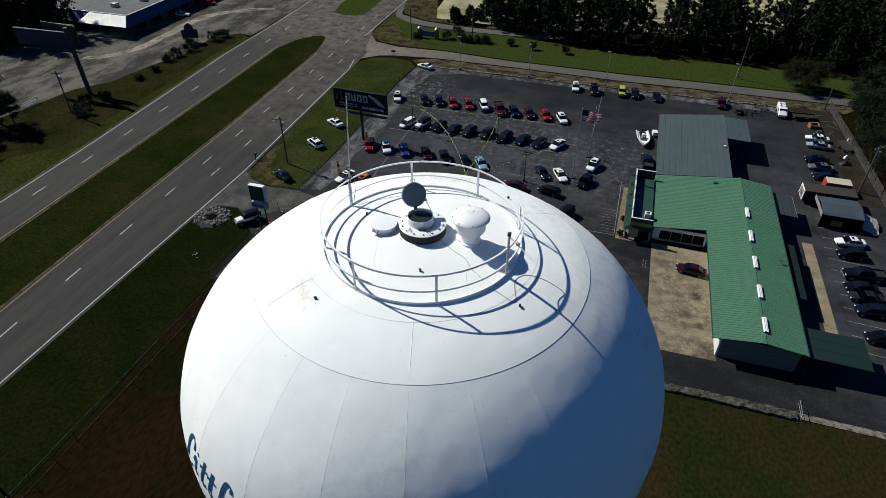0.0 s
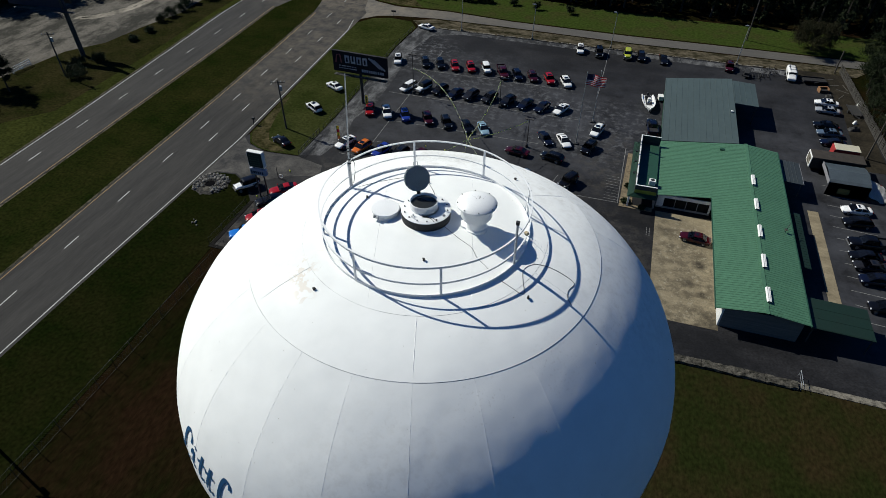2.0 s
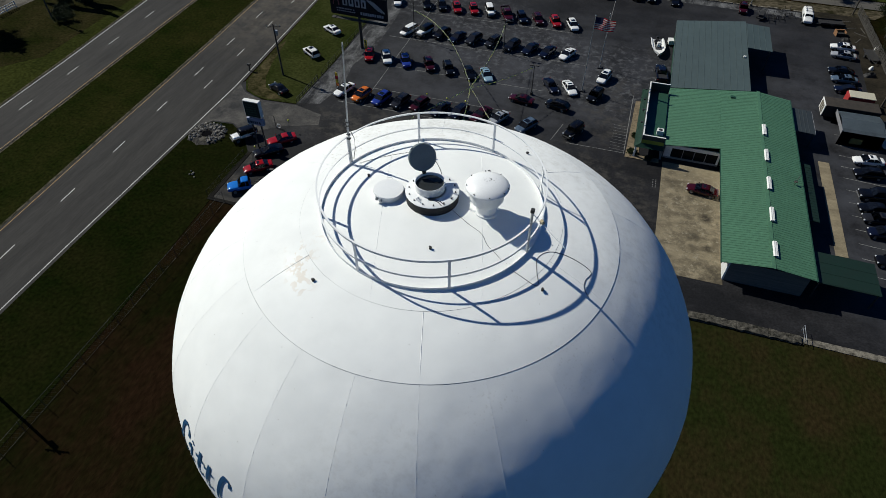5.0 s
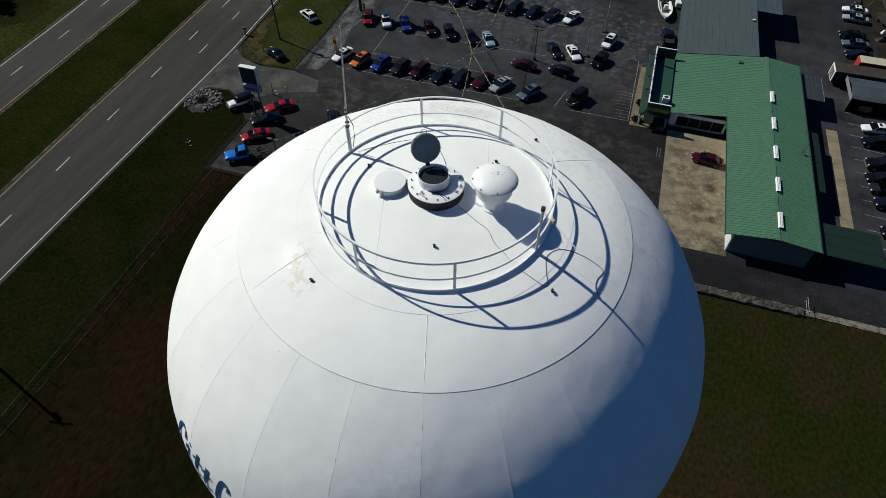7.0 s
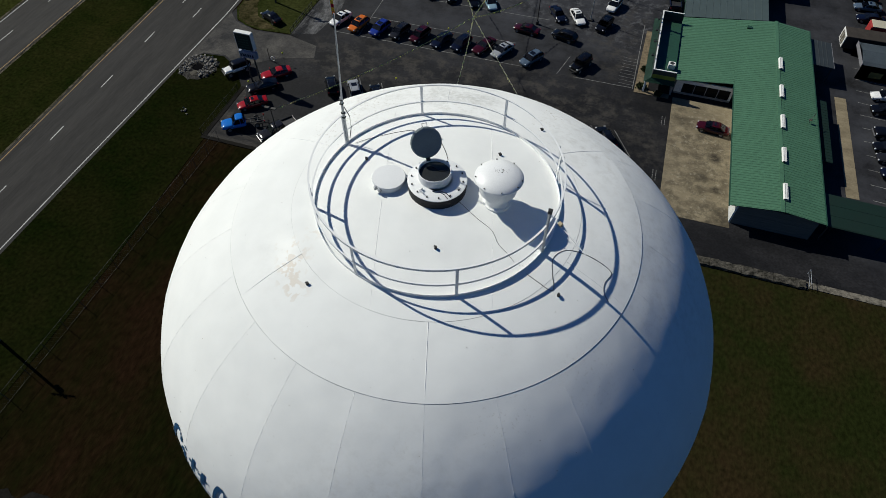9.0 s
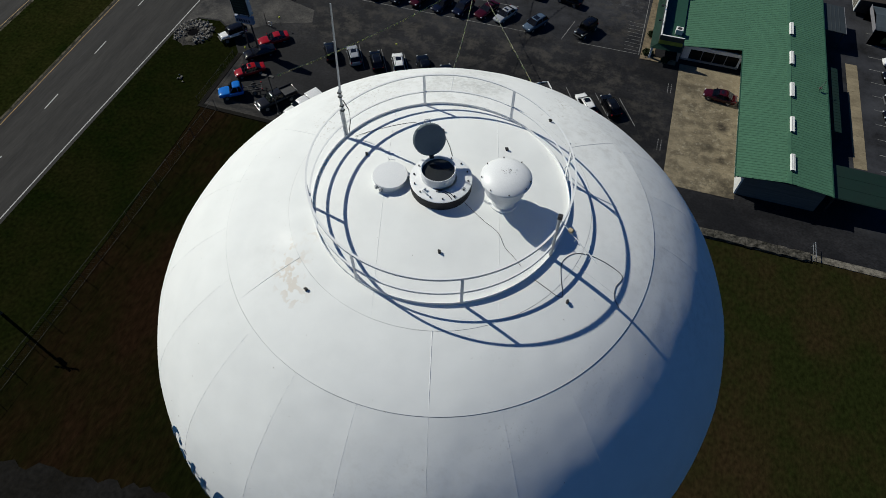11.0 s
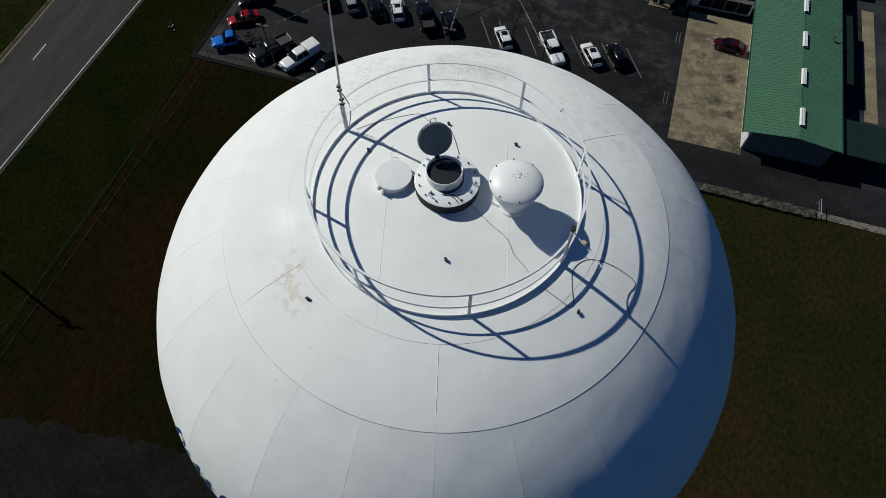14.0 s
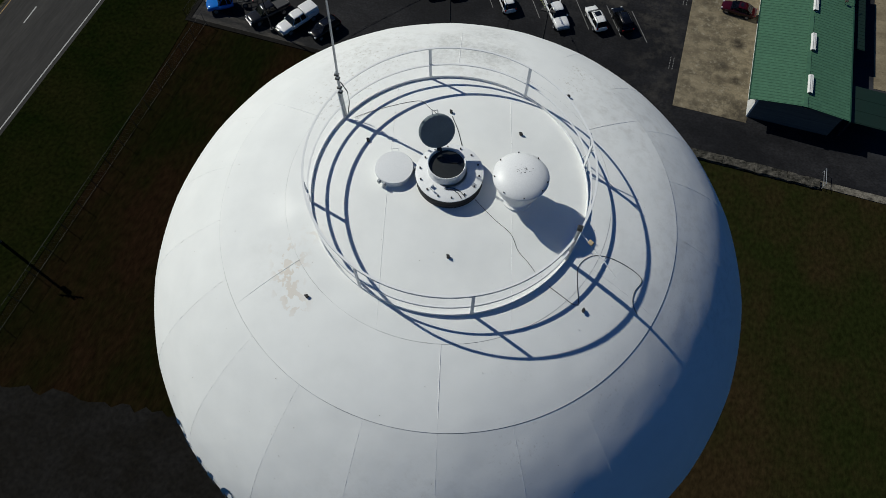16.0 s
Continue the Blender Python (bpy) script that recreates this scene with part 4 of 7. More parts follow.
TRACK_LINE = [(-130, 103), (-126.6, 105), (-123.8, 108.5), (-121.8, 113), (-121.2, 118), (-121.5, 130), (-121.8, 140), (-120.8, 146), (-118.6, 150), (-112, 156), (-104, 160)]
rnd = random.Random(6)
for off in (-0.9, 0.9):
    pts = []
    for (xa, ya), (xb, yb) in zip(TRACK_LINE, TRACK_LINE[1:]):
        for k in range(5):
            pts.append((xa + (xb - xa) * k / 5 + off + rnd.uniform(-0.35, 0.35), ya + (yb - ya) * k / 5 + rnd.uniform(-0.3, 0.3)))
    bm = bmesh.new()
    strip(bm, pts, 1.5, 0.034)
    tagged(part("tyre_track", bm, TRACK), "pale packed tyre track across the gravel yard", "gravel", kind="structure")
rnd = random.Random(16)
EDGE = [(-18.6, -60), (-16.8, -45), (-15.7, -37.5), (-14.9, -33), (-14.2, -28.3), (-13.6, -23), (-13.4, -18.4), (-13.4, -10), (-14, 5)]
rim = [(-60 + 0.8 * k, between(EDGE, -60 + 0.8 * k) + rnd.uniform(-0.45, 0.45)) for k in range(82)]
slab("gravel_track", [(-60, -36), (-2, -35.2), (2.4, -34.3), (4.9, -32), (6.3, -28.4), (5.8, -24), (6.4, -20), (5.9, -16.2)] + rim[::-1], -0.2, 0.03, CHIP, "dark grey gravel track across the field", "gravel")
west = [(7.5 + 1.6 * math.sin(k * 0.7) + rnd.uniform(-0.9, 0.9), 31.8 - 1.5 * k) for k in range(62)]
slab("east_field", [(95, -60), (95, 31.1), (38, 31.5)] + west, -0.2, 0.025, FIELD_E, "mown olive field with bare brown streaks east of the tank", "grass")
slab("sandy_clearing", [(-52, 164), (-28, 163), (40, 176), (62, 180), (70, 215), (70, 260), (-60, 260)], -0.2, 0.02, PALE_SAND, "pale bare sand behind the trees", "sand")
slab("yard_corner", [(53.5, 85), (58.4, 85), (58.0, 114), (57.4, 126), (47, 126.5), (48, 121.5), (52.5, 119), (54.5, 110)], -0.2, 0.062, DIRT, "dirt and dry weeds along the board fence", "dirt")
# the lot
slab("lot_paving", [(-43, 33.2), (22, 32.6), (37.4, 32.4), (60, 32.2), (59, 84), (57.6, 125.2), (-42.2, 125.2), (-43, 111), (-42.2, 75), (-42.6, 59.6), (-49, 59.2), (-53, 60.8), (-55.0, 64), (-55.2, 62), (-55.4, 48), (-53.6, 50.6), (-50, 51.0), (-46.6, 48.8), (-43.6, 45)],
     -0.3, 0.05, LOT, "dark patched asphalt of the car lot, worn and stained", "paving")
AISLE = mat("aisle asphalt", (0.052, 0.047, 0.041), (0.0105, 0.0106, 0.0118), lo=0.40, hi=0.56, grain=0.45, rough=0.85, big=0.2, fine=6, bump=0.3, world_space=True, stretch=(0.35, 1.4, 1), spec=0.2)
slab("drive_apron", [(-55.2, 62.6), (-55.4, 48.6), (-53.6, 50.9), (-50, 51.3), (-46.6, 49.2), (-41.5, 53), (-36, 55), (-37, 58), (-42.4, 59.4), (-49, 59.0), (-53.1, 60.5)], 0.0, 0.062, APRON, "pale worn drive apron", "paving")
slab("lot_edge_worn", [(-42.4, 60), (-38.6, 61), (-37.2, 68), (-38.4, 75), (-36.8, 83), (-37.4, 95), (-38.6, 111), (-37.0, 120), (-30, 123), (10, 122.6), (50, 122), (50, 124.8), (-42.1, 124.9), (-42.9, 111), (-42.1, 90), (-42.0, 75)], 0.0, 0.058, DUST, "pale dusty edge of the lot", "paving")
slab("lot_edge_south", [(-42.8, 33.5), (-30, 33.4), (-19, 33.3), (-20, 34.0), (-27, 34.3), (-33, 35.0), (-39, 35.4), (-41.6, 37.5), (-41.9, 43.5), (-42.8, 44.6)], 0.0, 0.058, AISLE, "pale dusty edge of the lot by the fence", "paving")
# concrete pad by the workshop, one piece per bay
pad = thing("concrete_pad", pose(0, 0, 0), "stained pale concrete pad outside the workshop", "paving", kind="structure")
for x0, x1 in ((19.8, 22.7), (22.705, 25.65), (25.655, 28.6)):
    for y0, y1 in ((38.2, 46.2), (46.205, 54.2), (54.205, 62.2)):
        bm = bmesh.new()
        box(bm, x0, x1, y0, y1, -0.1, 0.085)
        part("slab_bay", bm, CONC, pad)
walk_e = thing("east_walk", pose(0, 0, 0), "pale concrete walk along the workshop's east side", "paving", kind="structure")
for k in range(7):
    bm = bmesh.new()
    box(bm, 43.1, 44.7, 48.2 + 3.06 * k, 51.24 + 3.06 * k, -0.1, 0.085)
    part("slab_bay", bm, CONC, walk_e)
# retaining kerb at the south edge
wall = thing("retaining_wall", pose(0, 0, 0), "low wide weathered concrete retaining wall at the lot's edge", "wall", kind="structure")
for k in range(7):
    bm = bevelled(12.0 + 3.62 * k, 15.62 + 3.62 * k, 31.25, 32.4, -0.3, 0.42, 0.06)
    bmesh.ops.subdivide_edges(bm, edges=[e for e in bm.edges if e.calc_length() > 0.5], cuts=7, use_grid_fill=True)
    for v in bm.verts:
        push = noise.noise(v.co * 1.3) * 0.10 + noise.noise(v.co * 4.5) * 0.09
        v.co.y += push * (1.3 if v.co.y < 32 else 0.5)
        v.co.z += push * (0.8 if v.co.z > 0 else 0.0)
    bmesh.ops.triangulate(bm, faces=[f for f in bm.faces if len(f.verts) > 4])
    part("wall_block", bm, RUBBLE_C, wall)
slab("lot_kerb_south", [(37.4, 31.6), (62, 31.2), (62, 32.3), (37.4, 32.5)], -0.3, 0.09, CURB, "broken concrete edge of the lot", "kerb")
slab("lot_kerb_west", [(-43.5, 33.0), (12, 32.6), (12, 33.2), (-42.9, 33.6), (-42.9, 45), (-43.5, 45)], -0.3, 0.10, CHIP, "dark worn kerb round the lot", "kerb")
rnd = random.Random(2)
kerb = thing("lot_kerb_north", pose(0, 0, 0), "row of pale broken kerb stones along the lot's north edge", "kerb", kind="structure")
x = -40.0
while x < 46:
    w = 1.6 + rnd.random()
    bm = bevelled(x, x + w, 125.1 + rnd.random() * 0.2, 125.5 + rnd.random() * 0.3, -0.1, 0.14 + rnd.random() * 0.06, 0.03, 1)
    part("kerb_stone", bm, CURB, kerb)
    x += w + 0.1 + rnd.random() * 0.6

# painted lines
lines = bmesh.new()
strip(lines, [(-57.0, -400), (-56.4, -60), (-56.2, 20), (-55.9, 45)], 0.16, 0.05)
strip(lines, [(-55.9, 45), (-55.8, 62), (-58.6, 117.5), (-60.0, 124)], 0.16, 0.05)
strip(lines, [(-64.9, 143), (-66.2, 182), (-69.5, 300)], 0.16, 0.05)
strip(lines, [(-80.6, -400), (-87.9, -60), (-90.2, 20), (-91.9, 60), (-93.8, 90), (-95.8, 118), (-96.2, 145), (-97.6, 175)], 0.16, 0.05)
y = -60.0
while y < 190:
    x = -62.45 - 0.041 * y
    strip(lines, [(x, y + 0.8), (x - 0.041 * 3, y + 3.85)], 0.15, 0.05)
    x = -86.4 - 0.030 * y
    strip(lines, [(x, y + 6.2), (x - 0.03 * 3, y + 9.2)], 0.15, 0.05)
    if 55 < y < 125:
        x = -58.6 - 0.036 * y
        strip(lines, [(x, y - 2.6), (x - 0.11, y + 0.4)], 0.15, 0.05)
    y += 12.19
tagged(part("road_lines_white", lines, LINE_W), "white lane dashes and edge lines on the road", "road marking", kind="structure")
lines = bmesh.new()
strip(lines, [(-64.6, -60), (-67.1, 18), (-68.0, 40), (-69.1, 75), (-70.3, 100), (-71.9, 126)], 0.12, 0.05)
strip(lines, [(-79.4, -60), (-81.4, 20), (-82.7, 60), (-84.0, 100), (-85.2, 127)], 0.12, 0.05)
tagged(part("road_lines_yellow", lines, LINE_Y), "faded yellow edge lines beside the median", "road marking", kind="structure")
lines = bmesh.new()
for y, x0, x1 in ((100.6, -36, 1), (88.2, -36, 4), (76.9, -31.5, -2), (68.6, -31.5, -6), (62.8, -36, -3)):
    strip(lines, [(x0, y), (x1, y)], 0.10, 0.064)
strip(lines, [(-31.5, 62.8), (-31.5, 112)], 0.10, 0.064)
strip(lines, [(13.75, 62.4), (13.75, 80.2)], 0.10, 0.064)
strip(lines, [(6.4, 97), (6.4, 124.5)], 0.10, 0.064)
for k in range(9):
    strip(lines, [(13.7, 63.2 + k * 0.85), (11.4, 63.35 + k * 0.85)], 0.06, 0.064)
strip(lines, [(4.6, 62.6), (13.6, 62.6)], 0.09, 0.064)
strip(lines, [(3.2, 67.6), (2.0, 62.6)], 0.10, 0.064)
for x in (-26.4, -22.8, -19.2, -15.6, -12.0, -7.6, -4.9, -1.2, 2.4, 5.4, 9.6, 13.0):
    strip(lines, [(x - 0.6, 52.2), (x + 2.2, 47.3)], 0.10, 0.064)
for k in range(12):
    y = 45.5 + 2.95 * k
    strip(lines, [(46.4, y + 0.2), (52.6, y - 0.3)], 0.10, 0.064)
rnd = random.Random(14)
for x0, y0 in ((18.5, 43.8), (18.7, 55.4)):
    for dx in (0.0, 0.42):
        y = y0
        while y < y0 + 1.9:
            w = rnd.uniform(0.18, 0.36)
            strip(lines, [(x0 + dx, y), (x0 + dx, y + w)], 0.10, 0.064)
            y += w + 0.16
tagged(part("bay_lines", lines, LINE_FAINT), "worn white parking bay lines", "road marking", kind="structure")


# ---------- main building: green roof with wing, grey shed ----------
def roof_z(x):
    return 4.42 - 0.13 * abs(x - 33.2)


def ribbed(name, outline_x, y0, y1, zfun, material, parent, pitch=0.6, along="x", thick=0.09):
    """Sheet roof with raised ribs running along the slope."""
    bm = bmesh.new()
    xs = outline_x
    top = [[bm.verts.new((x, y, zfun(x))) for x in xs] for y in (y0, y1)]
    low = [[bm.verts.new((x, y, zfun(x) - thick)) for x in xs] for y in (y0, y1)]
    for k in range(len(xs) - 1):
        bm.faces.new((top[0][k], top[0][k + 1], top[1][k + 1], top[1][k]))
        bm.faces.new((low[0][k + 1], low[0][k], low[1][k], low[1][k + 1]))
        bm.faces.new((low[0][k], low[0][k + 1], top[0][k + 1], top[0][k]))
        bm.faces.new((low[1][k + 1], low[1][k], top[1][k], top[1][k + 1]))
    bm.faces.new((low[0][0], top[0][0], top[1][0], low[1][0]))
    bm.faces.new((low[0][-1], low[1][-1], top[1][-1], top[0][-1]))
    roof = part(name, bm, material, parent)
    rb = bmesh.new()
    if along == "x":
        n = int((y1 - y0) / pitch)
        for i in range(n):
            y = y0 + 0.1 + i * pitch
            for k in range(len(xs) - 1):
                a, b = xs[k], xs[k + 1]
                v = [rb.verts.new(p) for p in ((a, y, zfun(a)), (b, y, zfun(b)), (b, y + 0.025, zfun(b) + 0.032), (a, y + 0.025, zfun(a) + 0.032), (b, y + 0.085, zfun(b) + 0.032), (a, y + 0.085, zfun(a) + 0.032), (b, y + 0.11, zfun(b)), (a, y + 0.11, zfun(a)))]
                rb.faces.new((v[0], v[1], v[2], v[3]))
                rb.faces.new((v[3], v[2], v[4], v[5]))
                rb.faces.new((v[5], v[4], v[6], v[7]))
    else:
        n = int((xs[-1] - xs[0]) / pitch)
        for i in range(n):
            a = xs[0] + 0.1 + i * pitch
            v = [rb.verts.new(p) for p in ((a, y0, zfun(a)), (a, y1, zfun(a)), (a + 0.02, y1, zfun(a) + 0.04), (a + 0.02, y0, zfun(a) + 0.04), (a + 0.06, y1, zfun(a) + 0.04), (a + 0.06, y0, zfun(a) + 0.04), (a + 0.08, y1, zfun(a)), (a + 0.08, y0, zfun(a)))]
            rb.faces.new((v[1], v[0], v[3], v[2]))
            rb.faces.new((v[2], v[3], v[5], v[4]))
            rb.faces.new((v[4], v[5], v[7], v[6]))
    ob = part("ribs", rb, material, roof)
    ob["kind"] = "stuff"
    return roof


def wallbox(name, parent, x0, x1, y0, y1, z0, z1, material, label=""):
    bm = bmesh.new()
    box(bm, x0, x1, y0, y1, z0, z1)
    return part(name, bm, material, parent, label)


shop = thing("workshop_building", pose(0, 0, 0), "long low car workshop with green ribbed metal roofs and grey walls", "building")
ribbed("main_roof", [27.4, 33.2, 38.4], 38.6, 80.2, roof_z, ROOF_G, shop, 0.45)
ribbed("wing_roof", [19.3, 27.39], 63.0, 80.2, roof_z, ROOF_G, shop, 0.45)
bm = bmesh.new()
box(bm, 32.95, 33.45, 38.5, 80.3, 4.40, 4.46)
part("ridge_cap", bm, ROOF_G, shop)
for x0, x1, y0, y1 in ((27.30, 27.42, 38.5, 62.95), (38.38, 38.52, 38.5, 80.2)):
    wallbox("gutter", shop, x0, x1, y0, y1, roof_z(x0) - 0.16, roof_z(x0) + 0.02, ROOF_DG)
wallbox("wall_west", shop, 28.45, 28.65, 39.2, 63.3, 0, 3.55, WALL_W)
wallbox("wall_south", shop, 28.65, 37.9, 39.2, 39.4, 0, 3.55, mat("weathered siding", (0.125, 0.122, 0.112), (0.085, 0.083, 0.078), rough=0.8, big=0.8, fine=6, world_space=True, stretch=(0.3, 1, 6)))
wallbox("wall_east", shop, 37.7, 37.9, 39.4, 80.0, 0, 3.6, WALL_G)
wallbox("wall_north", shop, 20.0, 37.7, 79.7, 79.95, 0, 2.5, WALL_G)
wallbox("wall_wing_west", shop, 19.7, 19.9, 63.66, 79.7, 0, 2.45, WALL_G)
# wing front: piers, lintel and dark glazed bays
wallbox("lintel", shop, 19.7, 27.9, 63.4, 63.65, 2.0, 2.55, WALL_W)
wallbox("sill_wall", shop, 19.7, 27.9, 63.4, 63.65, 0, 0.35, WALL_G)
wallbox("end_pier", shop, 19.7, 20.75, 63.38, 63.67, 0.352, 1.998, WALL_W)
wallbox("end_pier", shop, 27.6, 27.9, 63.38, 63.67, 0.352, 1.998, WALL_W)
for x in (22.45, 24.15, 25.85):
    wallbox("mullion", shop, x, x + 0.09, 63.44, 63.60, 0.352, 1.998, WALL_G)
for x0, x1 in ((20.752, 22.448), (22.542, 24.148), (24.242, 25.848), (25.942, 27.598)):
    wallbox("window", shop, x0, x1, 63.5, 63.56, 0.352, 1.998, PANEL_GLASS, "dark shop window")
wallbox("floor_slab", shop, 19.95, 37.6, 63.7, 79.8, 0.0, 0.12, CURB)
# ridge skylights
for k in range(5):
    y = 40.6 + 6.7 * k
    sk = thing("ridge_skylight", pose(33.55, y, 4.36), "white boxed ridge vent on the green roof", "roof vent", "ridge vents on the green roof")
    part("curb", bevelled(-0.24, 0.24, 0, 2.6, -0.06, 0.18, 0.02), WHITE, sk)
    part("louvre", bevelled(0.24, 0.27, 0.1, 2.5, 0.0, 0.15, 0.01), DARK, sk)
    bm = bmesh.new()
    vs = [bm.verts.new((x, yy, z)) for yy in (-0.06, 2.66) for x, z in ((-0.32, 0.16), (-0.2, 0.36), (0.2, 0.36), (0.32, 0.16))]
    for a in range(3):
        bm.faces.new((vs[a], vs[a + 1], vs[a + 5], vs[a + 4]))
    bm.faces.new(vs[0:4][::-1])
    bm.faces.new(vs[4:8])
    bm.faces.new((vs[3], vs[0], vs[4], vs[7]))
    part("hood", bm, WHITE, sk)
    for x in (-0.13, 0.07):
        part("slot", bevelled(x, x + 0.05, 0.05, 2.55, 0.352, 0.366, 0.004), WALL_G, sk, "grey slot along the hood")
    part("end_louvre", bevelled(-0.2, 0.2, -0.085, -0.055, 0.14, 0.30, 0.008), DARK, sk)
# roof vent, small lamp on a bracket
sk = thing("roof_vent_box", pose(29.3, 78.0, roof_z(29.3)), "small dark square roof vent", "roof vent")
part("cowl", bevelled(-0.35, 0.35, -0.3, 0.3, -0.03, 0.22, 0.03), ROOF_DG, sk)
sk = thing("roof_floodlight", pose(37.2, 57.0, roof_z(37.2)), "small dark floodlight on a bent arm over the green roof", "lamp")
bm = bmesh.new()
tube(bm, [(0, 0, 0), (0, 0, 0.5), (0.3, 0.5, 0.9), (0.5, 1.0, 1.0)], 0.04, 8)
part("arm", bm, DARK, sk)
part("head", bevelled(-0.20, 0.20, -0.18, 0.16, 0.38, 0.58, 0.05), STEEL_D, sk)
part("lens", bevelled(-0.15, 0.15, -0.20, -0.178, 0.42, 0.54, 0.008), BOX_TAN, sk, "pale yellowed lens")
# shop front: canopy with parapet and planted bed
front = thing("storefront_canopy", pose(0, 0, 0), "shop canopy with a white parapet, green skirt and yellow-green fascia", "canopy")
wallbox("deck", front, 16.1, 19.2, 62.3, 78.0, 2.75, 2.95, ROOF_DG, "dark green deck behind the parapet")
for x0, x1, y0, y1 in ((15.85, 16.1, 62.0, 78.3), (16.1, 19.2, 62.0, 62.25), (16.1, 19.2, 78.05, 78.3)):
    wallbox("parapet", front, x0, x1, y0, y1, 2.6, 4.35, PARAPET)
    wallbox("coping", front, x0 - 0.03, min(x1, x0 + 0.16) if y1 - y0 > 1 else x1, y0 - 0.03, min(y1, y0 + 0.16) if y1 - y0 < 1 else y1, 4.352, 4.42, WHITE)
bm = bmesh.new()
for (xa, ya), (xb, yb), (xc, yc), (xd, yd) in (((14.9, 61.4), (14.9, 78.8), (15.84, 78.3), (15.84, 62.0)), ((14.9, 61.4), (15.84, 62.0), (19.3, 62.0), (19.3, 61.4))):
    v = [bm.verts.new(p) for p in ((xa, ya, 2.45), (xb, yb, 2.45 if xb < 15.5 else 2.95), (xc, yc, 2.95), (xd, yd, 2.95 if xd < 16 else 2.45))]
    bm.faces.new(v)
bmesh.ops.solidify(bm, geom=list(bm.faces), thickness=0.08)
part("skirt", bm, ROOF_DG, front)
wallbox("fascia", front, 15.9, 19.2, 61.94, 61.99, 3.0, 3.6, mat("lime fascia", (0.20, 0.24, 0.03), (0.14, 0.17, 0.02), rough=0.6), "yellow-green fascia board")
for y in (62.3, 70.0, 77.8):
    bm = bevelled(15.15, 15.45, y - 0.15, y + 0.15, 0.0, 2.5, 0.02)
    part("column", bm, WHITE, front)
wallbox("front_wall", front, 19.2, 19.45, 62.6, 79.0, 0, 2.45, WALL_G)
for y in (64.6, 68.2, 71.4, 74.6):
    pl = thing("parapet_lamp", pose(15.98, y, 4.42), "small dark floodlight on an arm on the shop parapet", "lamp", "lamps on the parapet")
    bm = bmesh.new()
    tube(bm, [(0, 0, -0.02), (0, 0, 0.35), (-0.25, 0.05, 0.55), (-0.6, 0.1, 0.5)], 0.03, 6)
    part("arm", bm, DARK, pl)
    part("head", bevelled(-0.85, -0.5, -0.08, 0.28, 0.36, 0.56, 0.04), DARK, pl)
ac = thing("air_conditioner", pose(18.45, 65.2, 2.95), "small white rooftop air conditioner with a round fan grille", "air conditioner")
part("cabinet", bevelled(-0.5, 0.5, -0.45, 0.45, 0, 0.8, 0.04), WHITE, ac)
bm = bmesh.new()
lathe(bm, [(0.0, 0.815), (0.30, 0.815), (0.34, 0.80)], 24)
part("fan_grille", bm, DARK, ac)
slab("mulch_bed", [(14.0, 61.6), (19.2, 61.6), (19.2, 62.6), (16.0, 62.6), (16.0, 78.5), (14.3, 78.5)], 0.0, 0.15, MULCH, "mulched planting bed beside the shop front", "planting bed")
# grey shed behind
shed = thing("grey_shed", pose(0, 0, 0), "large shed with a grey standing-seam metal roof and lean-to", "building")
ribbed("shed_roof", [19.4, 32.1], 80.3, 107.0, lambda x: 2.72 + 0.125 * (x - 19.4), ROOF_GREY, shed, 1.05, "y")
ribbed("lean_to_roof", [32.15, 36.5], 96.0, 106.2, lambda x: 4.3 - 0.04 * (x - 32.15), ROOF_GREY, shed, 1.05, "y")
wallbox("wall_west", shed, 19.7, 19.9, 80.4, 105.5, 0, 2.66, ROOF_DG)
wallbox("wall_east", shed, 31.6, 31.8, 80.4, 105.5, 0, 4.0, WALL_G)
wallbox("wall_north", shed, 19.9, 31.6, 105.2, 105.4, 0, 2.66, WALL_G)
for y in (96.4, 105.8):
    bm = bevelled(36.1, 36.3, y - 0.1, y + 0.1, 0, 4.04, 0.02)
    part("post", bm, DARK, shed)
sk = thing("shed_floodlight", pose(30.9, 92.0, 4.05), "small pale floodlight at the shed's eave", "lamp")
bm = bmesh.new()
tube(bm, [(0, 0, -0.1), (0.2, 0, 0.3), (0.5, 0, 0.35)], 0.04, 6)
part("arm", bm, DARK, sk)
part("head", bevelled(0.3, 0.75, -0.2, 0.2, 0.25, 0.5, 0.05), WHITE, sk)
# lower roofs on the east side
lean = thing("east_lean_to", pose(0, 0, 0), "low grey lean-to roof on posts against the workshop", "canopy")
ribbed("roof_sheet", [38.6, 42.0], 72.6, 79.4, lambda x: 3.0 - 0.06 * (x - 38.6), mat("dark lean-to sheet", (0.028, 0.036, 0.040), (0.022, 0.028, 0.032), rough=0.6, world_space=True), lean, 0.6, "y")
wallbox("edge_trim", lean, 42.0, 42.06, 72.6, 79.4, 2.72, 2.80, WALL_G)
for y in (72.8, 79.2):
    part("post", bevelled(41.7, 41.85, y - 0.07, y + 0.07, 0, 2.72, 0.02), DARK, lean)
lean = thing("east_awning", pose(0, 0, 0), "narrow green awning along the east wall", "awning")
ribbed("awning_sheet", [39.4, 40.35], 51.0, 64.0, lambda x: 2.9 - 0.1 * (x - 39.4), CANOPY, lean, 0.6)
for y in (51.2, 57.5, 63.8):
    wallbox("bracket", lean, 37.9, 40.3, y - 0.04, y + 0.04, 2.66, 2.74, DARK)
lean = thing("south_canopy", pose(0, 0, 0), "dark green flat canopy on posts by the workshop's corner", "canopy")
ribbed("canopy_sheet", [38.9, 46.0], 39.2, 44.8, lambda x: 3.05 - 0.03 * (x - 38.9), CANOPY, lean, 1.8)
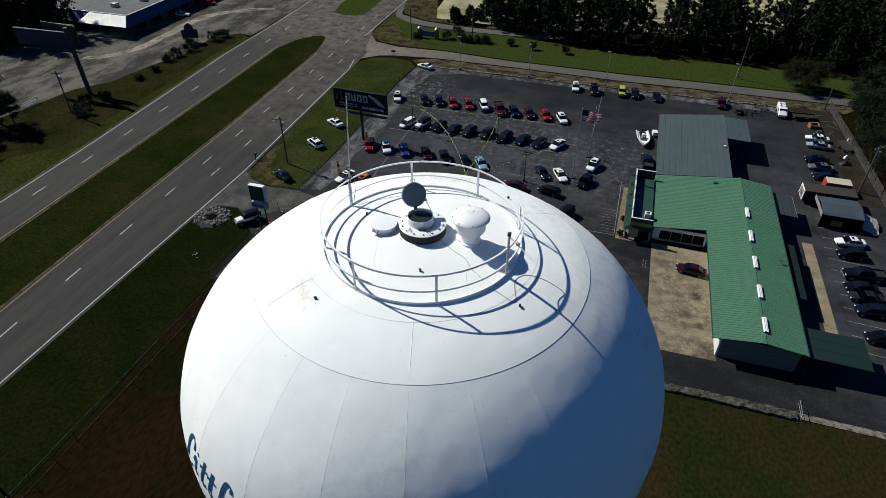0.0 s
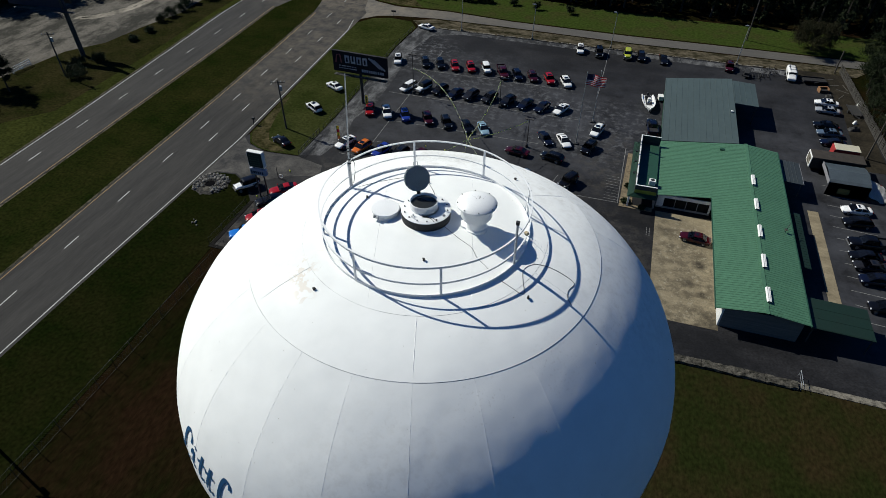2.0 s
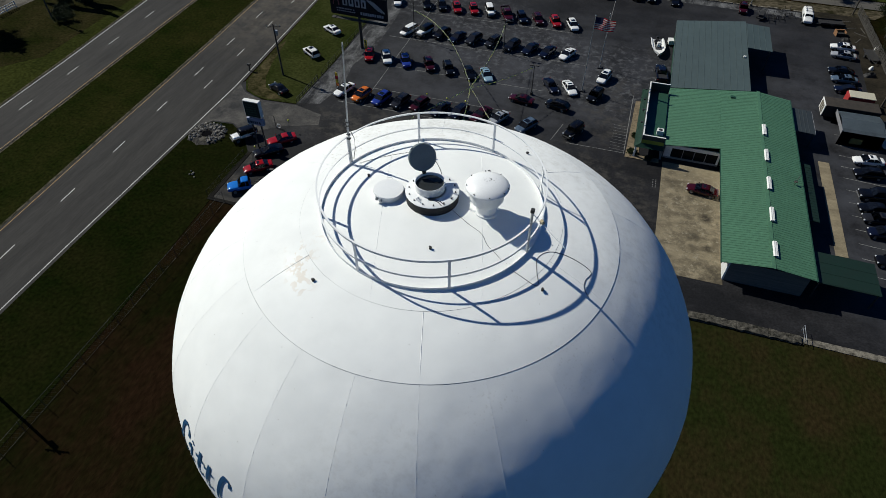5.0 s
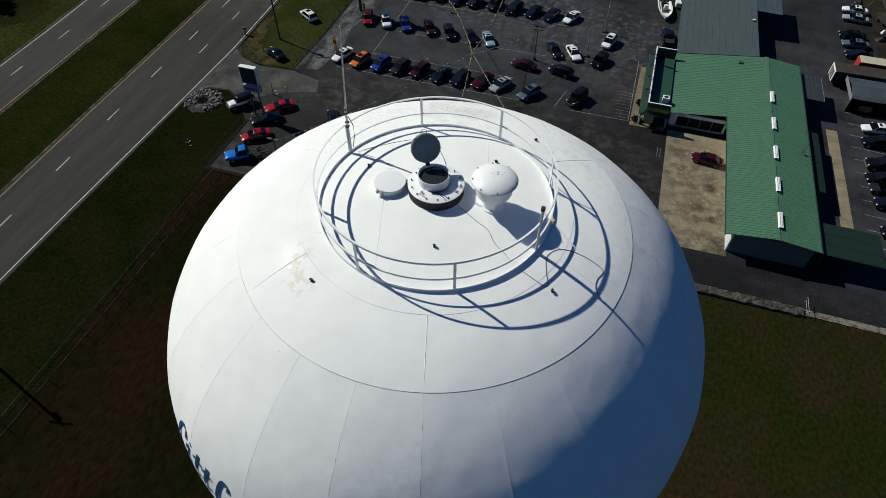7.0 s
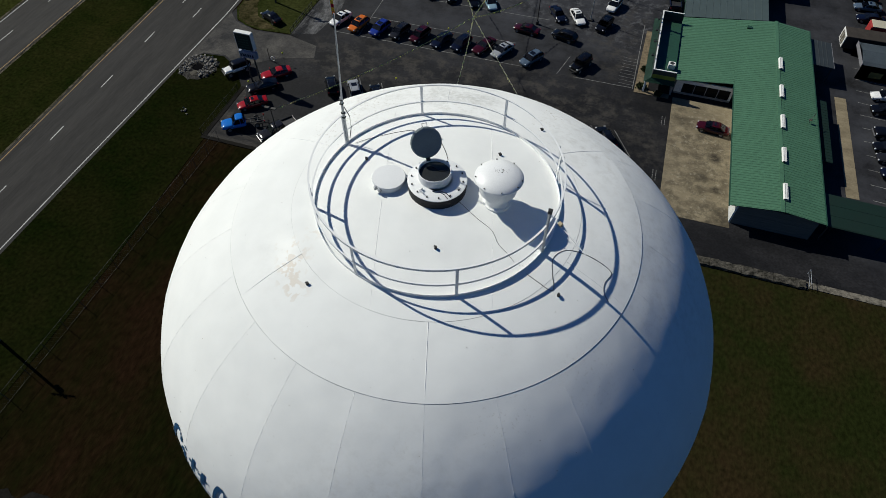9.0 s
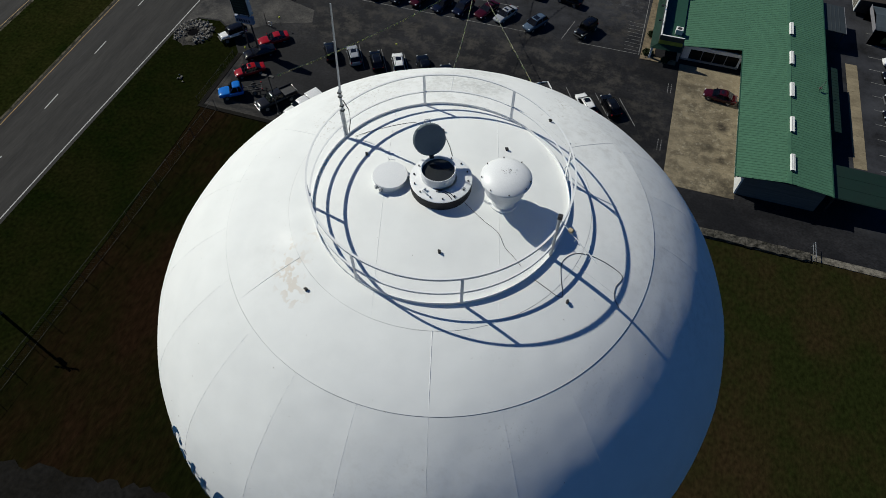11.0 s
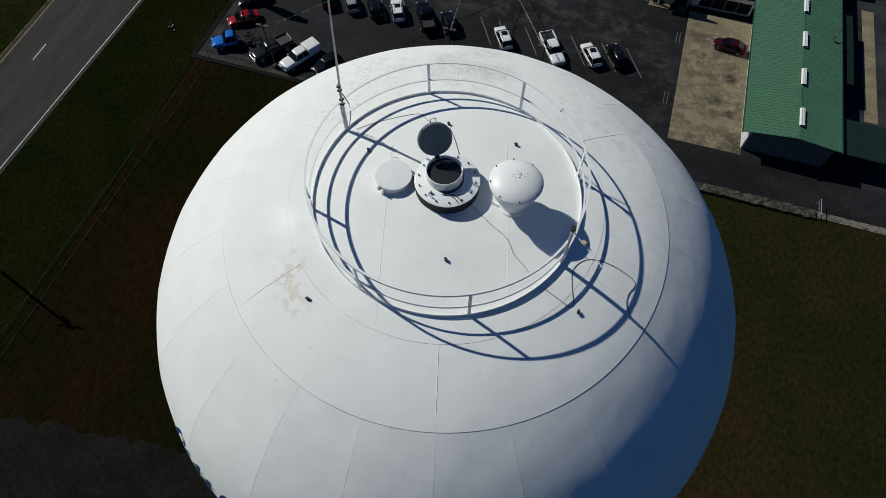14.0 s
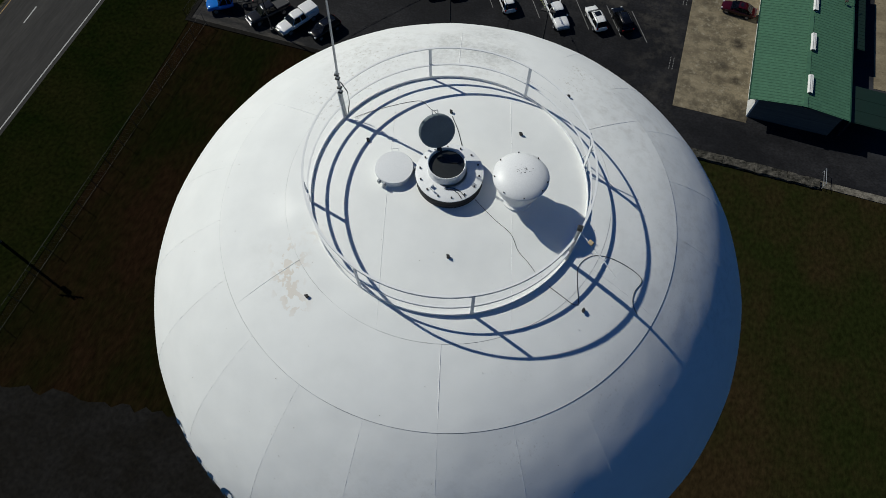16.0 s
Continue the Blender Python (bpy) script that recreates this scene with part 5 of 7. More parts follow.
for x in (39.1, 45.8):
    for y in (39.6, 44.6):
        part("post", bevelled(x - 0.07, x + 0.07, y - 0.07, y + 0.07, 0, 2.78, 0.02), DARK, lean)

# yard sheds and trailers
yard = thing("metal_carport", pose(0, 0, 0), "enclosed metal carport with a grey-blue roof", "shed")
bm = bmesh.new()
rows = []
for x in (46.3, 52.6):
    rows.append([(x, 75.4, 0), (x, 75.4, 2.5), (x, 76.0, 2.75), (x, 78.5, 3.15), (x, 81.0, 2.75), (x, 81.6, 2.5), (x, 81.6, 0)])
sheet(bm, rows)
bmesh.ops.solidify(bm, geom=list(bm.faces), thickness=0.06)
part("shell", bm, mat("carport sheet", (0.12, 0.15, 0.175), (0.09, 0.115, 0.135), rough=0.5, world_space=True), yard)
wallbox("gable", yard, 46.24, 46.29, 75.4, 81.6, 2.0, 2.75, WALL_G, "pale end panel")
wallbox("side_panel", yard, 48.0, 49.8, 75.30, 75.34, 0.6, 1.6, mat("yellow sheet", (0.12, 0.11, 0.03), None, rough=0.6), "faded yellow panel")
tarp = thing("white_tarpaulin", pose(54.2, 78.3, 0), "white tarpaulin hung over stored goods", "tarpaulin")
bm = bmesh.new()
rnd = random.Random(5)
rows = [[(-1.5 + 0.5 * i, -3 + 0.6 * k, max(0.05, 2.2 - 0.10 * (k - 5) ** 2 * 0.5 - 0.35 * i * 0.6 + rnd.uniform(-0.12, 0.12))) for k in range(11)] for i in range(7)]
sheet(bm, rows)
bmesh.ops.solidify(bm, geom=list(bm.faces), thickness=0.03)
part("cloth", bm, WHITE, tarp, smooth=50)
trail = thing("cargo_trailer", pose(48.9, 83.9, 0), "brown covered cargo trailer with a white-framed front", "trailer")
part("body", bevelled(-4.2, 4.2, -1.5, 1.5, 0.6, 2.7, 0.08), TARP, trail)
part("front_frame", bevelled(-4.32, -4.2, -1.45, 1.45, 0.7, 2.65, 0.03), WHITE, trail)
for y in (-0.75, 0.0, 0.75):
    part("front_panel", bevelled(-4.36, -4.33, y - 0.3, y + 0.3, 0.9, 2.4, 0.01), CURB, trail)
for x in (-1.0, 1.0):
    for y in (-1.35, 1.35):
        bm = bmesh.new()
        rod(bm, (x, y - 0.12, 0.36), (x, y + 0.12, 0.36), 0.36, n=20)
        part("wheel", bm, TYRE, trail)
trail = thing("box_truck_body", pose(51.2, 88.6, 0), "cream-roofed red box body standing in the yard", "box body")
part("sides", bevelled(-2.1, 2.1, -1.1, 1.1, 0.05, 2.1, 0.05), mat("red sheet", (0.32, 0.03, 0.03), None, rough=0.5), trail)
part("top", bevelled(-1.9, 2.15, -1.15, 1.15, 2.1, 2.22, 0.03), mat("cream sheet", (0.45, 0.42, 0.32), (0.36, 0.34, 0.27), rough=0.6), trail)


# ---------- vehicles ----------
CARS = {}


def loft(bm, rings, cap=True):
    vs = [[bm.verts.new(p) for p in r] for r in rings]
    n = len(rings[0])
    for a, b in zip(vs, vs[1:]):
        for k in range(n):
            bm.faces.new((a[k], a[(k + 1) % n], b[(k + 1) % n], b[k]))
    if cap:
        bm.faces.new(vs[0][::-1])
        bm.faces.new(vs[-1])


def hull(stations):
    """Body from stations of (x, half width, bottom, top)."""
    bm = bmesh.new()
    rings = []
    for x, w, b, t in stations:
        h = t - b
        rings.append([(x, -w * 0.90, b), (x, -w * 0.98, b + 0.25 * h), (x, -w, b + 0.55 * h), (x, -w * 0.97, b + 0.82 * h), (x, -w * 0.84, t), (x, -w * 0.4, t + 0.025),
                      (x, w * 0.4, t + 0.025), (x, w * 0.84, t), (x, w * 0.97, b + 0.82 * h), (x, w, b + 0.55 * h), (x, w * 0.98, b + 0.25 * h), (x, w * 0.90, b)])
    loft(bm, rings)
    bmesh.ops.recalc_face_normals(bm, faces=list(bm.faces))
    return bm


def quad(pts, thick=0.012):
    bm = bmesh.new()
    vs = [bm.verts.new(p) for p in pts]
    bm.faces.new(vs)
    bmesh.ops.solidify(bm, geom=list(bm.faces), thickness=thick)
    bmesh.ops.recalc_face_normals(bm, faces=list(bm.faces))
    return bm


def cabin_parts(x0, x1, x2, x3, wb, wt, zb, zt, out, split=True, sunroof=False):
    """Cabin frustum (windscreen foot, roof front, roof back, tail) with glazing laid on it."""
    bm = bmesh.new()
    rings = []
    for z, a, b, w in ((zb, x0, x3, wb), (zb + 0.12 * (zt - zb), x0 + 0.12 * (x1 - x0), x3 + 0.12 * (x2 - x3), wb + 0.12 * (wt - wb)), (zt - 0.05, x1, x2, wt), (zt, x1 - 0.12 if x1 > x2 else x1 + 0.12, x2 + 0.12, wt * 0.86)):
        rings.append([(a, -w, z), (a, -w * 0.5, z), (a, w * 0.5, z), (a, w, z), ((a + b) / 2, w * 1.02, z), (b, w, z), (b, w * 0.5, z), (b, -w * 0.5, z), (b, -w, z), ((a + b) / 2, -w * 1.02, z)])
    loft(bm, rings)
    bmesh.ops.recalc_face_normals(bm, faces=list(bm.faces))
    out.append(("cabin", bm, "PAINT", 35))

    def mixp(a, b, t):
        return a + (b - a) * t
    e = 0.016
    lo, hi = 0.04, 0.98
    za, zz = mixp(zb, zt - 0.05, lo), mixp(zb, zt - 0.05, hi)
    wa, wz = mixp(wb, wt, lo), mixp(wb, wt, hi)
    # windscreen and rear window
    fa, fz = mixp(x0, x1, lo) + e, mixp(x0, x1, hi) + e
    ra, rz = mixp(x3, x2, lo) - e, mixp(x3, x2, hi) - e
    out.append(("windscreen", quad([(fa, -wa * 0.97, za), (fa, wa * 0.97, za), (fz, wz * 0.94, zz), (fz, -wz * 0.94, zz)]), GLASS, 0))
    out.append(("rear_window", quad([(ra, wa * 0.90, za), (ra, -wa * 0.90, za), (rz, -wz * 0.88, zz), (rz, wz * 0.88, zz)]), GLASS, 0))
    if sunroof:
        xa, xb = x1 - 0.18, x1 + (x2 - x1) * 0.48
        out.append(("sunroof", bevelled(xb, xa, -wt * 0.58, wt * 0.58, zt - 0.02, zt + 0.012, 0.008, 1), GLASS, 0))
    mid = (x1 + x2) / 2 - 0.05
    for s in (1, -1):
        spans = [(fa - 0.16, fz - 0.12, mid + 0.04, mid + 0.04), (mid - 0.04, mid - 0.04, ra + 0.16, rz + 0.12)] if split else [(fa - 0.16, fz - 0.12, mid - 0.2, mid - 0.2)]
        for p, q, r, t in spans:
            out.append(("side_window", quad([(p, s * (wa + e), za), (q, s * (wz + e), zz), (t, s * (wz + e), zz), (r, s * (wa + e), za)]), GLASS, 0))


def rounded(me):
    """The same shell with its facets subdivided into a smooth skin."""
    tmp = bpy.data.objects.new("shell", me)
    scene.collection.objects.link(tmp)
    tmp.modifiers.new("smooth", "SUBSURF").levels = 1
    dg = bpy.context.evaluated_depsgraph_get()
    out = bpy.data.meshes.new_from_object(tmp.evaluated_get(dg))
    out.name = me.name
    bpy.data.objects.remove(tmp)
    return out


def car_kind(kind):
    """The parts of a kind of vehicle, nose towards +x: (name, mesh, material or PAINT, smooth angle)."""
    if kind in CARS:
        return CARS[kind]
    out, wheels, wr, w = [], (1.42, -1.36), 0.34, 0.90
    lamps = (2.24, 0.62, -2.26, 0.78)
    if kind == "sedan":
        out.append(("body", hull([(-2.36, 0.66, 0.42, 0.84), (-2.28, 0.82, 0.28, 0.98), (-1.75, 0.90, 0.22, 1.02), (-0.9, 0.91, 0.20, 0.96), (0.7, 0.91, 0.20, 0.94), (1.2, 0.90, 0.20, 0.90), (1.9, 0.87, 0.24, 0.80), (2.24, 0.76, 0.30, 0.68), (2.34, 0.60, 0.38, 0.58)]), "PAINT", 55))
        cabin_parts(1.15, 0.22, -0.95, -1.90, 0.86, 0.67, 0.90, 1.44, out, sunroof=True)
    elif kind == "coupe":
        out.append(("body", hull([(-2.36, 0.70, 0.42, 0.88), (-2.26, 0.88, 0.28, 1.00), (-1.6, 0.95, 0.20, 1.00), (-0.6, 0.94, 0.18, 0.92), (0.7, 0.94, 0.18, 0.92), (1.4, 0.94, 0.18, 0.90), (2.0, 0.90, 0.22, 0.82), (2.28, 0.80, 0.28, 0.70), (2.38, 0.66, 0.36, 0.60)]), "PAINT", 55))
        cabin_parts(0.85, -0.08, -1.0, -2.0, 0.86, 0.65, 0.90, 1.34, out)
    elif kind == "suv":
        w, wr = 0.95, 0.38
        out.append(("body", hull([(-2.32, 0.74, 0.50, 1.00), (-2.24, 0.90, 0.34, 1.14), (-1.6, 0.95, 0.28, 1.12), (0.6, 0.95, 0.28, 1.10), (1.2, 0.95, 0.28, 1.06), (1.9, 0.92, 0.32, 0.98), (2.22, 0.84, 0.36, 0.86), (2.32, 0.68, 0.44, 0.72)]), "PAINT", 55))
        cabin_parts(1.28, 0.45, -1.70, -2.24, 0.92, 0.75, 1.06, 1.70, out, sunroof=True)
        for s in (1, -1):
            bm = bmesh.new()
            rod(bm, (0.3, s * 0.58, 1.75), (-1.6, s * 0.58, 1.75), 0.025, n=6)
            out.append(("roof_bar", bm, DARK, 0))
        lamps = (2.2, 0.80, -2.24, 0.95)
    elif kind == "minivan":
        w, wr = 0.97, 0.36
        out.append(("body", hull([(-2.5, 0.78, 0.50, 1.00), (-2.42, 0.92, 0.30, 1.12), (-1.6, 0.97, 0.24, 1.10), (0.9, 0.97, 0.24, 1.06), (1.6, 0.95, 0.26, 1.00), (2.2, 0.90, 0.30, 0.88), (2.46, 0.78, 0.36, 0.74), (2.54, 0.62, 0.44, 0.62)]), "PAINT", 55))
        cabin_parts(1.85, 0.85, -2.0, -2.42, 0.93, 0.76, 1.02, 1.75, out)
        wheels, lamps = (1.6, -1.5), (2.44, 0.72, -2.44, 0.95)
    elif kind == "jeep":
        w, wr = 0.93, 0.41
        out.append(("body", hull([(-2.1, 0.74, 0.55, 1.06), (-2.04, 0.82, 0.50, 1.12), (0.75, 0.82, 0.50, 1.12), (0.95, 0.78, 0.52, 1.14), (1.85, 0.66, 0.54, 1.08), (1.98, 0.62, 0.56, 1.02)]), "PAINT", 55))
        cabin_parts(0.85, 0.62, -1.9, -2.06, 0.80, 0.72, 1.10, 1.84, out)
        for s in (1, -1):
            for x in (1.35, -1.35):
                bm = bevelled(x - 0.55, x + 0.55, s * 0.82 - 0.14, s * 0.82 + 0.14, 0.84, 0.92, 0.03)
                out.append(("fender", bm, DARK, 0))
        out.append(("front_bumper", bevelled(1.98, 2.2, -0.75, 0.75, 0.5, 0.68, 0.03), DARK, 0))
        bm = bmesh.new()
        rod(bm, (-2.1, 0, 1.0), (-2.32, 0, 1.0), 0.38, n=18)
        out.append(("spare_wheel", bm, TYRE, 30))
        wheels, lamps = (1.35, -1.35), (1.96, 0.92, -2.08, 0.95)
    elif kind in ("pickup", "pickup_cap"):
        w, wr = 0.98, 0.40
        out.append(("body", hull([(-2.9, 0.90, 0.62, 1.06), (-2.84, 0.97, 0.48, 1.10), (0.9, 0.98, 0.42, 1.12), (1.6, 0.98, 0.42, 1.16), (2.5, 0.96, 0.44, 1.10), (2.78, 0.88, 0.46, 0.98), (2.88, 0.74, 0.52, 0.86)]), "PAINT", 55))
        cabin_parts(1.35, 0.75, -0.85, -1.05, 0.88, 0.72, 1.08, 1.86, out)
        for s in (1, -1):
            out.append(("bed_side", bevelled(-2.86, -1.08, s * 0.93 - 0.06, s * 0.93 + 0.06, 1.0, 1.36, 0.03), "PAINT", 0))
        out.append(("tailgate", bevelled(-2.92, -2.82, -0.86, 0.86, 0.75, 1.36, 0.03), "PAINT", 0))
        out.append(("bed_floor", bevelled(-2.8, -1.1, -0.86, 0.86, 1.10, 1.16, 0.01), DARK, 0))
        out.append(("front_bumper", bevelled(2.80, 2.96, -0.85, 0.85, 0.48, 0.66, 0.03), RIM, 0))
        if kind == "pickup_cap":
            bm = bevelled(-2.90, -0.90, -0.92, 0.92, 1.28, 1.82, 0.09, 3)
            out.append(("bed_cap", bm, "PAINT", 55))
        wheels, lamps = (1.85, -1.80), (2.78, 0.90, -2.9, 0.95)
    elif kind == "cab_chassis":
        w, wr = 0.98, 0.40
        out.append(("body", hull([(-0.6, 0.90, 0.52, 1.10), (-0.52, 0.97, 0.46, 1.14), (0.9, 0.98, 0.42, 1.14), (1.6, 0.98, 0.42, 1.18), (2.5, 0.96, 0.44, 1.12), (2.78, 0.88, 0.46, 1.0), (2.88, 0.74, 0.52, 0.88)]), "PAINT", 55))
        cabin_parts(1.35, 0.75, -0.35, -0.52, 0.88, 0.72, 1.10, 1.90, out)
        for s in (1, -1):
            bm = bmesh.new()
            rod(bm, (-0.5, s * 0.42, 0.7), (-3.2, s * 0.42, 0.7), 0.07, n=6)
            out.append(("frame_rail", bm, DARK, 0))
        for x in (-1.2, -2.2, -3.1):
            bm = bmesh.new()
            rod(bm, (x, -0.42, 0.7), (x, 0.42, 0.7), 0.05, n=6)
            out.append(("cross_member", bm, DARK, 0))
        wheels, lamps = (1.85, -2.0), (2.78, 0.92, -3.15, 0.72)
    elif kind == "van":
        w, wr = 1.0, 0.37
        out.append(("body", hull([(-2.75, 0.88, 0.46, 1.9), (-2.66, 0.98, 0.36, 2.02), (0.9, 0.99, 0.32, 2.02), (1.35, 0.97, 0.32, 1.85), (1.9, 0.96, 0.34, 1.22), (2.5, 0.92, 0.36, 1.06), (2.72, 0.82, 0.42, 0.86)]), "PAINT", 55))
        out.append(("windscreen", quad([(1.86, -0.78, 1.30), (1.86, 0.78, 1.30), (1.34, 0.74, 1.88), (1.34, -0.74, 1.88)]), GLASS, 0))
        for s in (1, -1):
            out.append(("side_window", quad([(1.6, s * 1.0, 1.2), (1.15, s * 0.99, 1.75), (0.5, s * 0.99, 1.75), (0.5, s * 1.0, 1.2)]), GLASS, 0))
            bm = bmesh.new()
            rod(bm, (0.6, s * 0.55, 2.16), (-2.3, s * 0.55, 2.16), 0.04, n=6)
            out.append(("roof_rack_bar", bm, DARK, 0))
        for x in (0.3, -1.0, -2.2):
            bm = bmesh.new()
            rod(bm, (x, -0.8, 2.12), (x, 0.8, 2.12), 0.035, n=6)
            out.append(("roof_rack_rung", bm, DARK, 0))
        wheels, lamps = (1.75, -1.65), (2.66, 0.85, -2.7, 1.0)
    xs, zs, xt, zt = lamps
    for s in (1, -1):
        out.append(("headlight", bevelled(xs - 0.12, xs + 0.06, s * w * 0.70 - 0.14, s * w * 0.70 + 0.14, zs - 0.08, zs + 0.08, 0.03), LAMP_CLEAR, 40))
        out.append(("tail_light", bevelled(xt - 0.05, xt + 0.10, s * w * 0.78 - 0.10, s * w * 0.78 + 0.10, zt - 0.10, zt + 0.12, 0.03), LAMP_RED, 40))
        out.append(("mirror", bevelled(wheels[0] - 0.78, wheels[0] - 0.62, s * (w + 0.09) - 0.08, s * (w + 0.09) + 0.08, 1.0, 1.12, 0.03), "PAINT", 40))
    made = []
    for name, bm, material, smooth in out:
        me = bpy.data.meshes.new(name)
        bm.to_mesh(me)
        bm.free()
        if name in ("body", "cabin"):
            me = rounded(me)
            smooth = 80
        me.materials.append(None if material == "PAINT" else material)
        if smooth:
            me.shade_smooth()
            me.set_sharp_from_angle(angle=radians(smooth))
        made.append((name, me, material))
    tyre, rim = bmesh.new(), bmesh.new()
    prof = [(wr * 0.62, -0.11), (wr * 0.94, -0.115), (wr, -0.08), (wr, 0.08), (wr * 0.94, 0.115), (wr * 0.62, 0.11)]
    lathe(tyre, prof, 20)
    lathe(rim, [(wr * 0.63, 0.10), (wr * 0.60, 0.06), (wr * 0.3, 0.075), (0.0, 0.085)], 16)
    lathe(rim, [(wr * 0.63, -0.10), (wr * 0.60, -0.06), (0.0, -0.07)], 16)
    ms = []
    for bm, material, nm in ((tyre, TYRE, "tyre"), (rim, RIM, "rim")):
        me = bpy.data.meshes.new(nm)
        bm.to_mesh(me)
        bm.free()
        me.materials.append(material)
        ms.append(me)
    CARS[kind] = (made, wheels, wr, w, ms)
    return CARS[kind]


WORDS = {"sedan": "sedan", "coupe": "coupe", "suv": "SUV", "minivan": "minivan", "jeep": "open-bodied off-roader", "pickup": "pickup truck", "pickup_cap": "pickup truck with a bed cap", "cab_chassis": "cab-chassis truck without its bed", "van": "work van with a roof rack"}


def car(kind, colour, x, y, heading, where="parked on dark asphalt", group="cars on the lot", z=0.055, roof="", size=1.0):
    made, wheels, wr, w, ms = car_kind(kind)
    q = {"suv": 0.93, "sedan": 0.96, "minivan": 0.88}.get(kind, 1.0)
    name = {"pickup": "pickup_truck", "pickup_cap": "pickup_truck", "cab_chassis": "truck", "jeep": "off_roader", "sedan": "car", "coupe": "car"}.get(kind, kind)
    ob = thing(name, Matrix.Translation((x, y, z)) @ pose(0, 0, 0, 0, 0, heading) @ Matrix.Diagonal((size * q, size * q, size * q, 1)), f"{colour} {WORDS[kind]} {where}", {"pickup": "pickup truck", "pickup_cap": "pickup truck", "cab_chassis": "truck", "van": "van"}.get(kind, "car"), group)
    for pn, me, material in made:
        m = paint(roof) if (roof and pn in ("cabin", "bed_cap")) else paint(colour)
        shared(pn, me, m if material == "PAINT" else None, ob)
    for wx in wheels:
        for s in (1, -1):
            wh = shared("wheel", ms[0], None, ob, Matrix.Translation((wx, s * (w - 0.10), wr)) @ pose(0, 0, 0, -90 * s, 0, 0))
            shared("rim", ms[1], None, wh)
    return ob


FLEET = [
    ("suv", "white", -39.5, 103.0, -72), ("suv", "black", -32.9, 103.3, -66), ("suv", "black", -29.5, 103.7, -66), ("suv", "red", -26.0, 103.5, -66), ("suv", "red", -22.4, 104.0, -66), ("jeep", "white", -18.8, 104.0, -66),
    ("pickup", "dark red", -14.9, 103.4, -66), ("suv", "navy", -11.6, 103.2, -66), ("suv", "dark red", -8.2, 103.4, -66), ("suv", "red", -4.5, 103.4, -66), ("suv", "white", -0.8, 102.9, -66),
    ("minivan", "white", -32.5, 90.7, -112), ("jeep", "white", -29.2, 91.0, -112), ("suv", "black", -25.6, 91.2, -112), ("sedan", "navy", -22.2, 90.8, -112), ("suv", "grey", -18.8, 90.9, -112),
    ("suv", "grey", -14.8, 91.0, -112), ("suv", "black", -10.9, 90.6, -112), ("sedan", "navy", -7.2, 90.5, -112), ("sedan", "navy", -3.7, 90.3, -112), ("sedan", "white", 0.1, 90.5, -112),
    ("suv", "red", -36.4, 78.7, -70), ("suv", "white", -32.8, 78.7, -62), ("suv", "blue", -28.9, 78.6, -62), ("suv", "dark red", -24.2, 78.7, -62), ("suv", "black", -20.3, 78.4, -62), ("sedan", "black", -16.1, 78.1, -62), ("sedan", "light blue", -12.9, 78.3, -62),
    ("sedan", "dark red", -5.0, 72.2, 170), ("suv", "black", 1.4, 72.1, 163), ("sedan", "navy", -0.9, 78.2, -58), ("sedan", "white", 2.5, 78.4, -62), ("suv", "black", 7.2, 77.4, -108), ("suv", "white", 8.0, 83.9, -104),
    ("sedan", "white", -36.0, 65.8, -109), ("suv", "orange", -32.3, 65.0, -108), ("suv", "blue", -28.5, 65.0, -108), ("suv", "grey", -25.0, 65.1, -109), ("suv", "dark red", -21.5, 65.2, -110), ("sedan", "navy", -17.7, 65.0, -111),
    ("suv", "navy", -14.3, 65.0, -111), ("coupe", "dark red", -10.6, 65.5, -114), ("sedan", "silver", -7.5, 65.3, -116), ("suv", "slate", -2.5, 64.4, -122), ("jeep", "black", 5.2, 65.2, -116),
    ("coupe", "red", -39.5, 48.9, -139), ("coupe", "black", -40.1, 45.5, -139), ("sedan", "red", -39.6, 41.4, -140), ("cab_chassis", "bright blue", -38.9, 37.0, -146), ("pickup", "grey", -33.2, 37.0, -127), ("pickup_cap", "white", -28.9, 36.8, -120), ("suv", "black", -25.0, 36.6, -120),
    ("suv", "black", -30.0, 48.6, 121), ("suv", "silver", -26.4, 48.9, 122), ("suv", "black", -22.8, 48.8, 120), ("suv", "white", -19.5, 49.2, 116), ("pickup", "black", -15.4, 49.1, 119), ("suv", "black", -11.9, 49.0, 119),
    ("suv", "white", -3.9, 48.4, 121), ("pickup", "white", 2.9, 48.2, -58), ("suv", "white", 8.1, 48.8, 123), ("suv", "black", 11.4, 49.6, 121),
    ("suv", "white", -0.2, 121.6, -82), ("jeep", "black", 4.3, 120.8, -80), ("jeep", "yellow", 10.8, 121.6, -86), ("suv", "black", 13.9, 121.6, -84), ("sedan", "black", 18.9, 121.5, -82), ("suv", "dark red", 33.3, 121.9, -92), ("van", "white", 46.0, 121.4, -92),
    ("pickup", "navy", 17.9, 88.3, 96),
    ("sedan", "white", 51.5, 109.6, 177), ("sedan", "silver", 51.2, 106.2, 174), ("sedan", "black", 49.9, 99.5, 178), ("sedan", "slate", 50.1, 96.5, -178), ("sedan", "navy", 50.2, 92.8, -178),
    ("sedan", "white", 50.3, 71.2, -173), ("suv", "black", 49.8, 67.6, -174), ("pickup", "black", 50.4, 62.4, -174), ("sedan", "black", 49.4, 59.3, -174), ("sedan", "grey", 49.6, 57.1, -174), ("suv", "navy", 49.7, 54.0, -174), ("suv", "black", 49.8, 48.4, -176),
]
for kind, colour, x, y, hd in FLEET:
    car(kind, colour, x, y, hd, roof="black" if (kind, colour, x) == ("jeep", "white", -29.2) else "")
